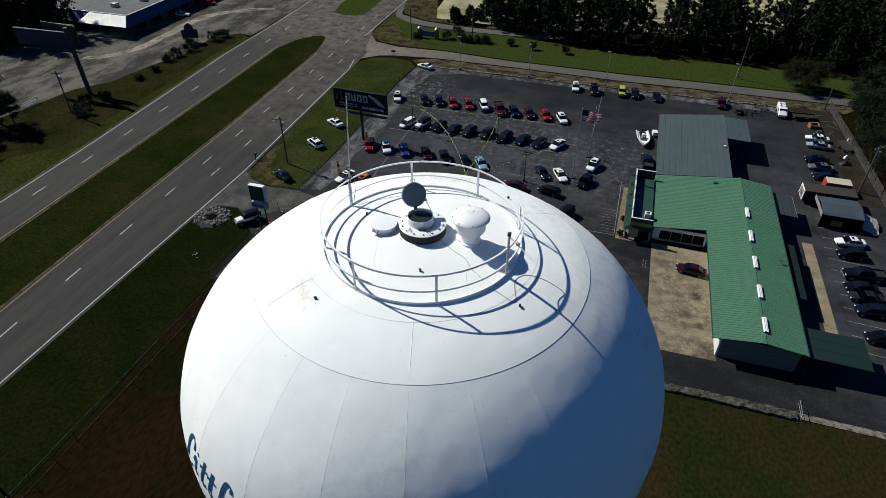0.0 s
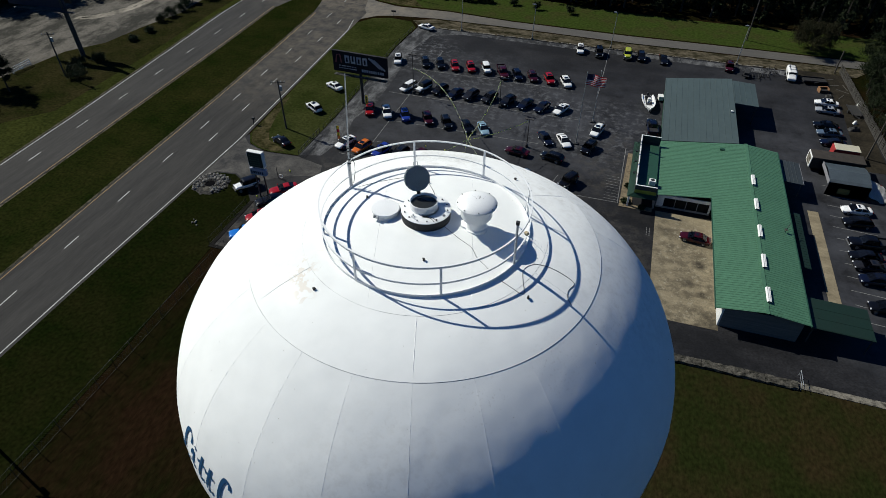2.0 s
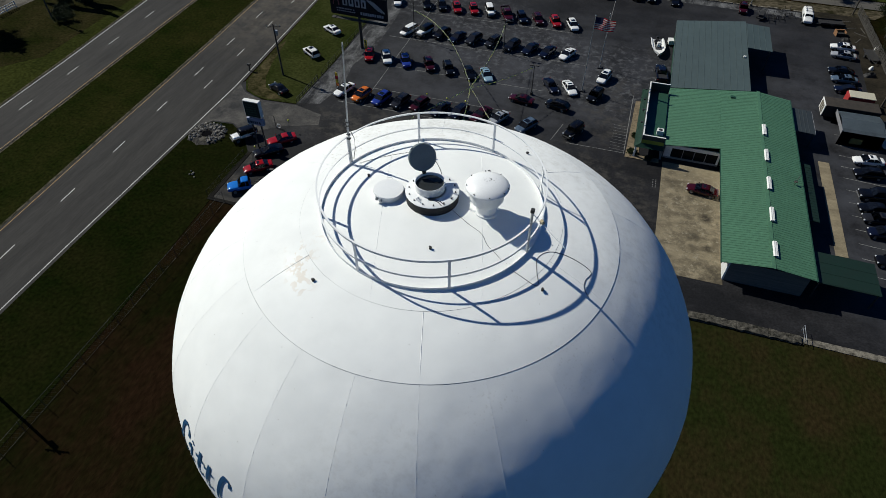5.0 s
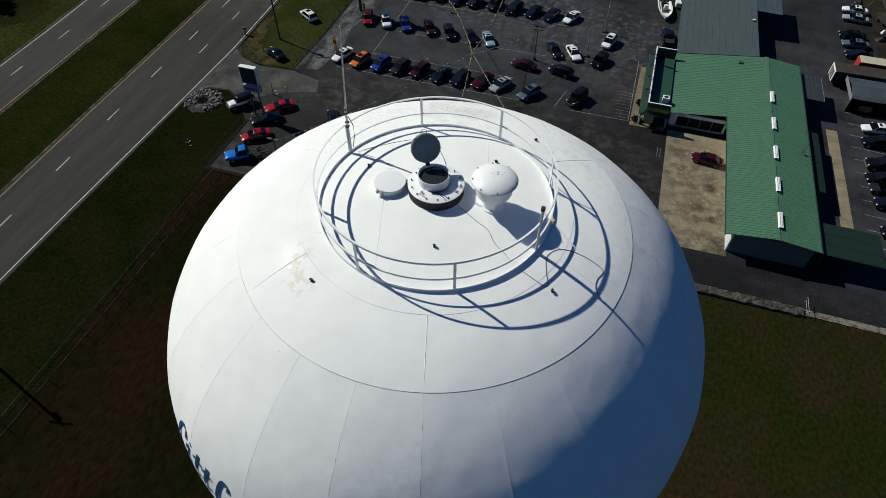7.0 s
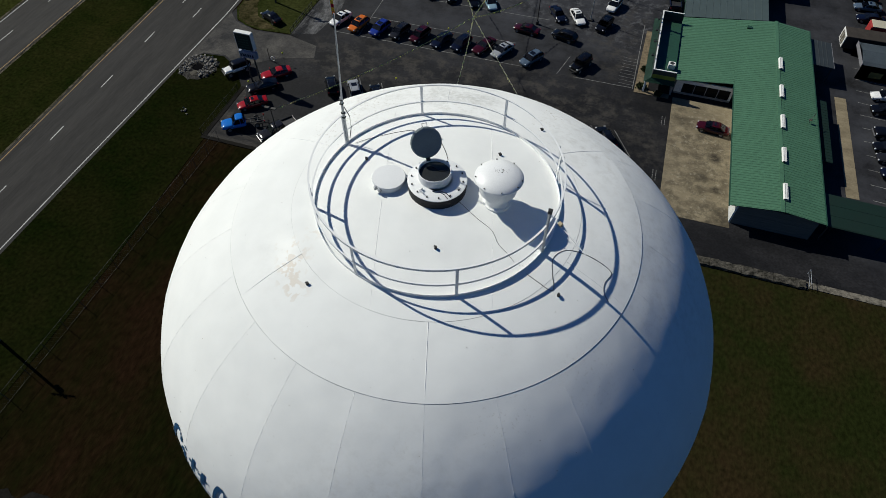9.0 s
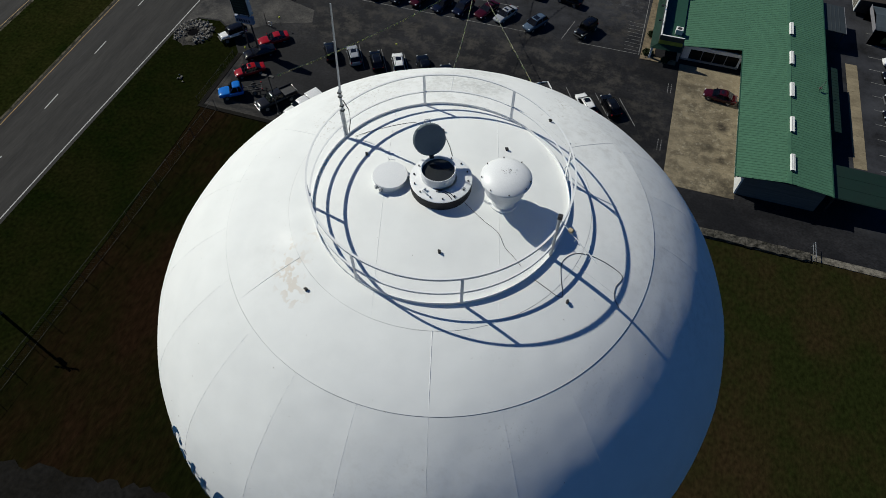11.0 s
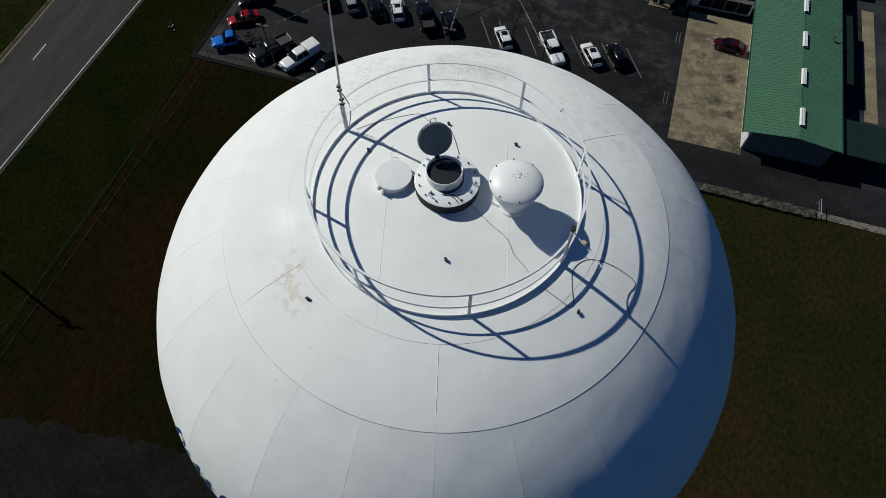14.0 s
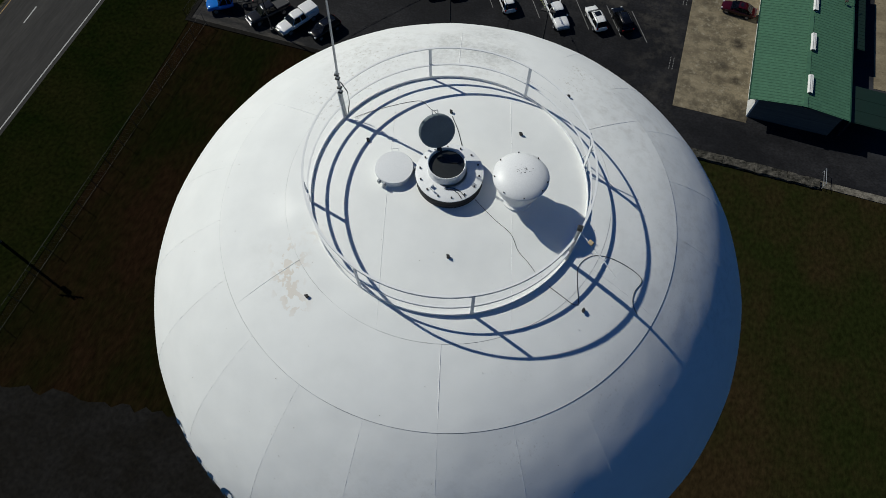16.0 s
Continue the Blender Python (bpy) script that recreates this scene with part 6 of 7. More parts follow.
car("jeep", "white", -45.9, 48.0, -129, "on the grass by the sign", "cars on the grass", 0.065, "black")
car("sedan", "white", -39.7, 124.0, 158, "at the lot's far corner", z=0.055)
car("suv", "white", -47.5, 76.2, 146, "parked on the grass strip", "cars on the grass", 0.08)
car("sedan", "white", -47.7, 86.2, 150, "parked on the grass strip", "cars on the grass", 0.08)
car("sedan", "black", -47.4, 62.6, 152, "parked on the grass strip", "cars on the grass", 0.08)
car("sedan", "dark red", 25.7, 56.1, 173, "standing on the concrete pad by the workshop", "cars by the workshop", 0.09)
car("sedan", "white", -128.4, 143.6, 12, "in front of the blue-walled shop", "cars in the gravel yard", 0.035)
car("suv", "red", -127.6, 157.0, 12, "in front of the blue-walled shop", "cars in the gravel yard", 0.035)

# boat on its trailer, small white box beside
boat = thing("motor_boat", pose(16.7, 98.4, 0.05, 0, 0, -82), "small white open motor boat on a trailer", "boat")
bm = bmesh.new()
loft(bm, [[(x, -w, 1.15), (x, -w * 0.8, 0.7), (x, 0, 0.5 + k), (x, w * 0.8, 0.7), (x, w, 1.15), (x, w * 0.82, 1.15), (x, w * 0.7, 0.85), (x, -w * 0.7, 0.85), (x, -w * 0.82, 1.15)] for x, w, k in ((-2.9, 1.25, 0.0), (-1.0, 1.35, 0.0), (0.8, 1.3, 0.02), (2.1, 0.95, 0.15), (3.0, 0.42, 0.4), (3.3, 0.1, 0.55))])
bmesh.ops.recalc_face_normals(bm, faces=list(bm.faces))
part("boat_hull", bm, WHITE, boat, smooth=40)
part("cockpit_floor", bevelled(-2.3, 1.4, -0.62, 0.62, 0.86, 0.885, 0.01), mat("boat carpet", (0.03, 0.032, 0.036), None, rough=0.9), boat)
part("console", bevelled(-0.3, 0.4, -0.3, 0.3, 0.85, 1.75, 0.06), WHITE, boat)
for x in (-1.2, -2.1):
    part("seat", bevelled(x - 0.2, x + 0.2, -0.6, 0.6, 0.85, 1.15, 0.05), DARK, boat)
part("outboard", bevelled(-3.0, -2.6, -0.2, 0.2, 0.7, 1.6, 0.08), DARK, boat)
for s in (1, -1):
    bm = bmesh.new()
    rod(bm, (-2.6, s * 0.6, 0.45), (3.2, s * 0.2, 0.45), 0.05, n=6)
    part("trailer_rail", bm, GALV, boat)
    bm = bmesh.new()
    rod(bm, (-0.6, s * 0.95 - 0.1, 0.3), (-0.6, s * 0.95 + 0.1, 0.3), 0.3, n=18)
    part("trailer_wheel", bm, TYRE, boat)
b = thing("utility_cart", pose(19.0, 101.5, 0.05, 0, 0, -80), "small white box trailer by the shed", "trailer")
part("box_body", bevelled(-0.7, 0.7, -0.5, 0.5, 0.35, 1.2, 0.05), WHITE, b)
for s in (1, -1):
    bm = bmesh.new()
    rod(bm, (0, s * 0.58 - 0.08, 0.26), (0, s * 0.58 + 0.08, 0.26), 0.26, n=16)
    part("wheel", bm, TYRE, b)


# ---------- poles, signs, flags ----------
def lot_lamp(x, y, h, label, heads=2, lean=0.0):
    p = thing("lot_lamp", pose(x, y, 0.0), label, "street lamp", "lot lamps")
    bm = bmesh.new()
    rod(bm, (0, 0, 0.0), (lean, 0, h), 0.10, 0.06, 10)
    part("pole", bm, GALV if heads == 1 else STEEL_D, p, smooth=40)
    bm = bmesh.new()
    rod(bm, (0, 0, 0.0), (0, 0, 0.6), 0.28, 0.28, 14)
    part("footing", bm, CURB if heads == 1 else DARK, p)
    for k in range(heads):
        s = 1 if k else -1
        part("lamp_head", bevelled(lean + s * 0.15, lean + s * 0.85, -0.2, 0.2, h - 0.08, h + 0.10, 0.05), GALV if heads == 1 else STEEL_D, p)
    return p


for x, y, h in ((-30.8, 125.6, 8.6), (-12.6, 125.6, 8.5), (6.5, 125.9, 8.6), (35.0, 125.2, 9.0)):
    lot_lamp(x, y, h, "tall pale lamp post at the lot's north kerb", 1, 0.2)
for x, y, h in ((-30.8, 89.0, 8.6), (-12.1, 88.5, 6.6), (-3.8, 75.1, 5.8), (-31.6, 34.6, 7.0), (-9.4, 41.0, 6.9), (2.5, 41.4, 7.0)):
    lot_lamp(x, y, h, "dark lamp post with twin floodlights among the parked cars", 2)

# pennant strings meeting over the lot
HUB = (-11.6, 61.6, 7.9)


def pennants(a, b, sag, seed, step=0.27):
    rnd = random.Random(seed)
    a, b = Vector(a), Vector(b)
    n = max(8, int((b - a).length / step))
    pts = [a.lerp(b, k / n) + Vector(sag) * (4 * (k / n) * (1 - k / n)) for k in range(n + 1)]
    st = thing("pennant_string", Matrix.Translation(a), "string of small yellow and green pennants over the lot", "pennant string", "pennant strings over the lot")
    bm = bmesh.new()
    tube(bm, [p - a for p in pts], 0.02, 4)
    part("cord", bm, mat("pale cord", (0.34, 0.34, 0.30), None, rough=0.8), st)
    bm = bmesh.new()
    for p in pts[1:-1]:
        q = p - a
        r = rnd.uniform(0, 3.1)
        dx, dy = 0.115 * math.cos(r), 0.115 * math.sin(r)
        bm.faces.new([bm.verts.new(v) for v in ((q.x - dx, q.y - dy, q.z), (q.x + dx, q.y + dy, q.z), (q.x + rnd.uniform(-0.15, 0.15), q.y + rnd.uniform(-0.15, 0.15), q.z - 0.24))])
    bmesh.ops.solidify(bm, geom=list(bm.faces), thickness=0.01)
    part("bunting", bm, PENNANT, st)["kind"] = "stuff"


for k, (end, sag) in enumerate((((-30.8, 89.0, 5.8), (0.8, 2.0, 0.9)), ((-12.1, 88.5, 6.0), (0.4, 0.5, -0.4)), ((-3.8, 75.1, 5.6), (0, 0, -0.5)), ((2.5, 41.4, 6.7), (0.3, 0, -0.4)), ((-9.4, 41.0, 6.6), (0.3, 0, -0.4)), ((-31.6, 34.6, 6.7), (0, 0, -0.9)))):
    pennants(HUB, end, sag, k)

# flag poles
for x, y, h in ((4.7, 79.0, 14.0), (6.7, 88.2, 10.5)):
    fp = thing("flag_pole", pose(x, y, 0.05), "tall slim grey flag pole" + (" flying a striped flag" if y < 80 else " with no flag"), "flag pole")
    bm = bmesh.new()
    rod(bm, (0, 0, 0), (0, 0, h), 0.09, 0.045, 10)
    part("pole", bm, GALV, fp, smooth=40)
    bm = bmesh.new()
    bmesh.ops.create_uvsphere(bm, u_segments=10, v_segments=6, radius=0.11, matrix=Matrix.Translation((0, 0, h + 0.05)))
    part("finial", bm, GALV, fp, smooth=60)
    part("footing", bevelled(-0.4, 0.4, -0.4, 0.4, -0.05, 0.25, 0.04), DARK, fp)
    if y < 80:
        W, H = 3.7, 2.0

        def cloth(u, v):
            return (0.08 + W * u * 0.86 + 0.18 * math.sin(7 * u + 2 * v) * u, -0.30 * W * u + 0.24 * math.sin(7 * u + 2 * v) * u, h - 0.2 - H * v + 0.35 * u + 0.20 * math.sin(5 * u + 1.5 * v) * u)
        for i in range(13):
            bm = bmesh.new()
            u0 = 0.4 if i < 7 else 0.0
            rows = [[cloth(u0 + (1 - u0) * k / 14, (i + j) / 13) for k in range(15)] for j in (0, 1)]
            sheet(bm, rows)
            bmesh.ops.solidify(bm, geom=list(bm.faces), thickness=0.01)
            part("stripe", bm, RED if i % 2 == 0 else WHITE, fp, "red stripe" if i % 2 == 0 else "white stripe", smooth=60)
        bm = bmesh.new()
        sheet(bm, [[cloth(0.4 * k / 8, 7 * j / 6 / 13) for k in range(9)] for j in range(7)])
        bmesh.ops.solidify(bm, geom=list(bm.faces), thickness=0.012)
        part("canton", bm, NAVY, fp, "navy corner field", smooth=60)


def bars(parent, x, z, w, h, material, n=6, seed=1, y=0.0, name="print_bar"):
    """A line of writing too small to read, as short bars."""
    rnd = random.Random(seed)
    c = x
    for _ in range(n):
        bw = w / n * rnd.uniform(0.55, 0.85)
        bm = bmesh.new()
        box(bm, c, c + bw, y - 0.012, y, z, z + h)
        part(name, bm, material, parent)
        c += w / n


# roadside billboard
bb = thing("billboard", pose(-39.25, 81.75, 0.05, 0, 0, -3), "black roadside billboard with pale lettering on a single dark post", "billboard")
bm = bmesh.new()
rod(bm, (0, 0.1, 0), (0, 0.1, 6.6), 0.30, 0.28, 16)
part("post", bm, STEEL_D, bb, smooth=40)
part("panel", bevelled(-5.9, 5.9, 0.0, 0.5, 6.3, 10.5, 0.05), BOARD_D, bb)
part("trim", bevelled(-5.95, 5.95, -0.06, 0.0, 10.4, 10.55, 0.02), STEEL_D, bb)
part("catwalk", bevelled(-5.4, 6.0, -1.0, -0.05, 5.9, 6.0, 0.02), DARK, bb)
for x in (-4.5, -1.5, 1.5, 4.5):
    bm = bmesh.new()
    tube(bm, [(x, 0, 6.05), (x, -1.2, 6.1), (x, -1.3, 6.5)], 0.04, 6)
    part("lamp_arm", bm, DARK, bb)
# logo and name as plain shapes
bm = bmesh.new()
tube(bm, [(-5.2, -0.05, 8.2), (-4.9, -0.05, 9.7), (-4.2, -0.05, 9.9), (-4.0, -0.05, 8.2)], 0.12, 6)
part("logo_shape", bm, BOARD_R, bb, "dull red arched emblem")
for k in range(4):
    x = -3.2 + 1.3 * k
    part("name_block", bevelled(x, x + 1.0, -0.05, 0.0, 8.25, 9.8, 0.02), BOARD_W, bb)
    part("name_gap", bevelled(x + 0.32, x + 0.68, -0.07, -0.04, 8.5 if k != 1 else 8.7, 9.4 if k != 1 else 9.85, 0.01), BOARD_D, bb)
for k in range(3):
    bm = bmesh.new()
    box(bm, -1.5, 1.5, -0.05, 0.0, -0.16, 0.16)
    ob = part("logo_bar", bm, BOARD_W, bb)
    ob.matrix_basis = pose(3.2 + 0.55 * k, 0, 8.9 + 0.15 * (1 - k), 0, 38, 0)
bars(bb, -4.6, 7.45, 4.0, 0.22, BOARD_W, 7, 3)
bars(bb, -4.6, 7.0, 4.0, 0.18, BOARD_W, 9, 4)
bars(bb, 0.4, 6.85, 4.9, 0.55, BOARD_W, 10, 5)

# double display sign at the entrance
sg = thing("entrance_sign", pose(-41.8, 46.3, 0.06), "dark display sign over a pale panel on steel posts", "sign")
for x in (-0.75, 0.75):
    bm = bmesh.new()
    rod(bm, (x, 0.3, 0), (x, 0.3, 6.2), 0.12, n=10)
    part("post", bm, STEEL_D, sg)
part("display_case", bevelled(-1.35, 1.35, 0.0, 0.75, 5.9, 8.7, 0.05), WHITE, sg)
part("display_face", bevelled(-1.25, 1.25, -0.03, 0.0, 6.0, 8.6, 0.01), LED, sg)
for k in range(5):
    bars(sg, -1.0, 6.3 + 0.42 * k, 1.9, 0.16, mat("dim display text", (0.05, 0.09, 0.07), None, rough=0.5), 4, k, -0.03)
part("name_panel", bevelled(-1.4, 1.4, 0.0, 0.6, 4.5, 5.6, 0.04), mat("sign panel", (0.30, 0.33, 0.40), (0.24, 0.27, 0.34), rough=0.5), sg)
bars(sg, -1.2, 4.75, 2.3, 0.45, BOARD_BLUE, 6, 8, -0.01)

# feather banners
for x, y, c1, c2, h in ((-37.9, 66.6, ORANGE, YELLOW, 3.2), (-37.4, 79.0, YELLOW, YELLOW, 3.4)):
    ft = thing("feather_banner", pose(x, y, 0.06), "upright yellow feather banner" if c1 is YELLOW else "upright orange and yellow feather banner", "banner", "feather banners")
    bm = bmesh.new()
    rod(bm, (0, 0, 0), (0, 0, h), 0.02, n=6)
    part("rod", bm, DARK, ft)
    for k in range(4):
        part("cloth_panel", bevelled(0.02, 0.55, -0.02, 0.02, 0.5 + (h - 0.5) * k / 4, 0.5 + (h - 0.5) * (k + 1) / 4 - 0.02, 0.008), (c1, c2, RED, c2)[k] if c1 is ORANGE else YELLOW, ft)
    if c1 is YELLOW:
        for k in range(5):
            part("print_mark", bevelled(0.15, 0.42, -0.035, -0.02, 0.8 + 0.5 * k, 1.1 + 0.5 * k, 0.004), DARK, ft)


def utility_pole(x, y, h, arm, turn=0, label="dark wooden utility pole with a crossarm and transformer"):
    up = thing("utility_pole", pose(x, y, 0.0, 0, 0, turn), label, "utility pole", "utility poles")
    bm = bmesh.new()
    rod(bm, (0, 0, 0), (0, 0, h), 0.17, 0.12, 10)
    part("pole", bm, POLE_W, up, smooth=40)
    if arm:
        part("crossarm", bevelled(-1.3, 1.3, -0.07, 0.07, h - 0.6, h - 0.45, 0.02), POLE_W, up)
        for s in (-1.15, -0.5, 0.5, 1.15):
            bm = bmesh.new()
            rod(bm, (s, 0, h - 0.45), (s, 0, h - 0.2), 0.06, 0.04, 8)
            part("insulator", bm, GALV, up)
        bm = bmesh.new()
        rod(bm, (0.35, 0, h - 2.1), (0.35, 0, h - 1.2), 0.26, n=14)
        part("transformer", bm, GALV, up)


utility_pole(-49.3, 67.8, 10.0, True, 20)
utility_pole(-106.6, 73.4, 10.0, True, 30)
utility_pole(-50.9, 144.5, 8.8, False, 0, "plain dark wooden pole by the side street")
utility_pole(-33.9, 149.9, 7.6, False, 0, "plain dark wooden pole with a pale lamp by the woods")
utility_pole(38.2, 141.1, 10.5, False, 0, "plain dark wooden pole on the green verge")
utility_pole(55.9, 127.1, 5.2, False, 0, "short dark leaning post at the board fence")
utility_pole(55.4, 89.6, 9.5, True, 40, "pale wooden utility pole by the board fence")
utility_pole(-47.2, -2.3, 10.5, True, 10)
# small guyed post and leaning marker by the road
mk = thing("marker_post", pose(-56.1, 67.3, 0.05), "short dark roadside post with a small box", "post")
bm = bmesh.new()
rod(bm, (0, 0, 0), (0.15, 0.1, 1.3), 0.12, n=8)
part("post", bm, DARK, mk)
part("post_box", bevelled(-0.15, 0.4, -0.15, 0.3, 1.1, 1.5, 0.04), DARK, mk)
mk = thing("thin_post", pose(-42.4, 52.2, 0.06), "thin dark post with a small round plate at the entrance", "post")
bm = bmesh.new()
rod(bm, (0, 0, 0), (0, 0, 2.3), 0.05, n=8)
part("post", bm, DARK, mk)
bm = bmesh.new()
tube(bm, [(0.6 + 0.35 * math.cos(a), 0.0, 0.5 + 0.35 * math.sin(a)) for a in [k * math.pi / 8 for k in range(16)]], 0.04, 6, True)
part("plate_ring", bm, WHITE, mk)

# billboard over the road, seen from behind
bb = thing("roadside_billboard", pose(-111.0, 83.8, 0.03, 0, 0, 2), "large dark billboard on a heavy leaning steel post across the road", "billboard")
bm = bmesh.new()
rod(bm, (0, 0, 0), (-0.4, 0, 15.6), 0.52, 0.46, 16)
part("post", bm, STEEL_D, bb, smooth=40)
part("panel", bevelled(-15.0, 0.4, -0.3, 0.2, 10.8, 14.6, 0.05), BOARD_BLUE, bb)
part("rear_panel", bevelled(-9.6, -0.4, 2.6, 2.9, 11.0, 15.4, 0.05), DARK, bb)
part("catwalk", bevelled(-13.0, 2.8, -1.2, -0.35, 10.4, 10.5, 0.02), DARK, bb)
bm = bmesh.new()
rod(bm, (-9.5, 2.7, 15.5), (0.2, 2.2, 15.2), 0.12, n=8)
part("top_tube", bm, STEEL_D, bb)

# rail by the retaining wall's end
rl = thing("hand_rail", pose(37.6, 32.6, 0.06), "short pale pipe hand rail at the wall's end", "rail")
bm = bmesh.new()
tube(bm, [(0, -1.2, 0), (0, -1.2, 1.0), (0, 1.0, 1.0), (0, 1.0, 0)], 0.035, 8)
part("frame_pipe", bm, GALV, rl)
bm = bmesh.new()
tube(bm, [(0, -1.2, 0.5), (0, 1.0, 0.5)], 0.025, 8)
part("middle_pipe", bm, GALV, rl)


# ---------- fences ----------
def chain_fence(pts, h, label, post_r=0.035, step=3.0, mesh_step=0.5):
    fn = thing("chain_fence", pose(0, 0, 0), label, "fence", kind="structure")
    wires = bmesh.new()
    for (x0, y0), (x1, y1) in zip(pts, pts[1:]):
        d = Vector((x1 - x0, y1 - y0, 0))
        n = max(1, round(d.length / step))
        for k in range(n + 1):
            p = Vector((x0, y0, 0)) + d * k / n
            bm = bmesh.new()
            rod(bm, p, p + Vector((0, 0, h + 0.05)), post_r, n=6)
            part("post", bm, WIRE if post_r < 0.05 else DARK, fn)
        for z in (0.1, h):
            rod(wires, (x0, y0, z), (x1, y1, z), 0.018, n=5)
        m = int(d.length / mesh_step)
        for k in range(m):
            a, b = Vector((x0, y0, 0.1)) + d * k / m, Vector((x0, y0, h)) + d * min(m, k + 2) / m
            rod(wires, a, b, 0.006, n=3, caps=False)
            a.z, b.z = h, 0.1
            rod(wires, a, b, 0.006, n=3, caps=False)
    part("wire_mesh", wires, WIRE, fn, "grey woven wire")["kind"] = "stuff"


chain_fence([(-40.6, 33.2), (-40.9, 10), (-41.6, -40)], 1.9, "grey chain-link fence along the tank's field")
chain_fence([(-43.6, 33.6), (-43.6, 44)], 1.2, "low grey chain-link fence at the lot's edge")
gt = thing("lot_gate", pose(-42.3, 59.6, 0.06), "dark steel barrier gate folded along the grass strip", "gate")
for k in range(8):
    bm = bmesh.new()
    rod(bm, (0.0, 1.2 * k, 0), (0.0, 1.2 * k, 1.25), 0.05, n=6)
    part("gate_post", bm, DARK, gt)
for z in (0.3, 0.75, 1.2):
    bm = bmesh.new()
    rod(bm, (0, 0, z), (0, 8.4, z), 0.035, n=6)
    part("gate_rail", bm, DARK, gt)
# cable fence on the strip's edge
chain_fence([(-42.5, 70), (-42.6, 95), (-43.3, 111), (-42.7, 122)], 1.0, "low post and wire fence along the grass strip", 0.05, 3.0, 2.0)
# weathered board fence on the east side
bf = thing("board_fence", pose(0, 0, 0), "leaning weathered grey board fence on the lot's east side", "fence", kind="structure")
rnd = random.Random(8)
bmb = bevelled(-0.07, 0.07, -0.012, 0.012, 0, 2.0, 0.006, 1)
me = bpy.data.meshes.new("board")
bmb.to_mesh(me)
bmb.free()
me.materials.append(WOOD)
for k in range(255):
    y = 128 - k * 0.17
    x = 57.0 + 1.9 * (128 - y) / 43
    shared("board", me, None, bf, pose(x + rnd.uniform(-0.02, 0.02), y, rnd.uniform(-0.05, 0.03), rnd.uniform(-2, 2), rnd.uniform(-2, 4), 90 + rnd.uniform(-3, 3)))
for z in (0.5, 1.6):
    bm = bmesh.new()
    rod(bm, (57.1, 128, z), (58.98, 84.8, z), 0.05, n=4)
    part("rail", bm, WOOD, bf)


# ---------- far shop across the road ----------
fs = thing("roadside_shop", pose(0, 0, 0), "low flat-roofed shop with blue mansard walls and white awning", "building")
X0, X1, Y0, Y1 = -166, -131.5, 123.5, 176
wallbox("shop_wall", fs, X0, X1, Y0, Y1, 0, 2.9, mat("dark shop wall", (0.03, 0.032, 0.036), (0.022, 0.024, 0.028), rough=0.7, world_space=True))
bm = bmesh.new()
v = [bm.verts.new(p) for p in ((X0 - 1.5, Y0 - 1.5, 2.6), (X1 + 1.5, Y0 - 1.5, 2.6), (X1 - 0.6, Y0 + 0.6, 5.2), (X0 + 0.6, Y0 + 0.6, 5.2))]
bm.faces.new(v)
v = [bm.verts.new(p) for p in ((X1 + 1.5, Y0 - 1.5, 2.6), (X1 + 1.5, Y1 + 1.5, 2.6), (X1 - 0.6, Y1 - 0.6, 5.2), (X1 - 0.6, Y0 + 0.6, 5.2))]
bm.faces.new(v)
bmesh.ops.solidify(bm, geom=list(bm.faces), thickness=0.15)
part("mansard", bm, WALL_B, fs, "blue sloping mansard")
bm = bmesh.new()
v = [bm.verts.new(p) for p in ((-146.6, Y0 - 4.0, 3.3), (X1 + 2.2, Y0 - 4.0, 3.3), (X1 - 0.7, Y0 + 0.35, 5.12), (-145.4, Y0 + 0.35, 5.12))]
bm.faces.new(v)
bmesh.ops.solidify(bm, geom=list(bm.faces), thickness=-0.05)
part("white_awning", bm, mat("awning white", (0.86, 0.86, 0.84), (0.80, 0.80, 0.79), rough=0.5), fs, "bright white sloping awning panel")
wallbox("flat_roof", fs, X0 + 0.6, X1 - 0.6, Y0 + 0.6, Y1 - 0.6, 4.6, 4.75, mat("grey roofing felt", (0.10, 0.10, 0.105), (0.07, 0.07, 0.075), rough=0.9, world_space=True))
for a in ((X0 + 0.4, X1 - 0.5, Y0 + 0.45, Y0 + 0.75), (X1 - 0.8, X1 - 0.5, Y0 + 0.75, Y1 - 0.5)):
    wallbox("roof_coping", fs, *a, 5.15, 5.3, WHITE)
for x, y in ((-143, 132), (-139, 140)):
    part("roof_unit", bevelled(x - 1, x + 1, y - 0.8, y + 0.8, 4.75, 5.9, 0.05), GALV, fs)
for k in range(7):
    y = Y0 + 3 + 7 * k
    part("window", bevelled(X1, X1 + 0.06, y, y + 3.5, 0.6, 2.3, 0.01), PANEL_GLASS, fs)
for k in range(3):
    part("window", bevelled(-160 + 9 * k, -155 + 9 * k, Y0 - 0.06, Y0, 0.6, 2.3, 0.01), PANEL_GLASS, fs)
# its board sign by the drive
bs = thing("shop_sign", pose(-110.2, 122.6, 0.05, 0, 0, 30), "dark shaped board sign on two posts at the gravel yard", "sign")
bm = bmesh.new()
prof = [(-2.2, 1.2), (2.2, 1.2), (2.2, 3.6), (1.3, 3.7), (1.0, 4.9), (0.0, 5.5), (-1.0, 4.9), (-1.3, 3.7), (-2.2, 3.6)]
lo = [bm.verts.new((x, -0.15, z)) for x, z in prof]
hi = [bm.verts.new((x, 0.15, z)) for x, z in prof]
bm.faces.new(lo)
bm.faces.new(hi[::-1])
for k in range(len(prof)):
    bm.faces.new((lo[k], hi[k], hi[(k + 1) % len(prof)], lo[(k + 1) % len(prof)]))
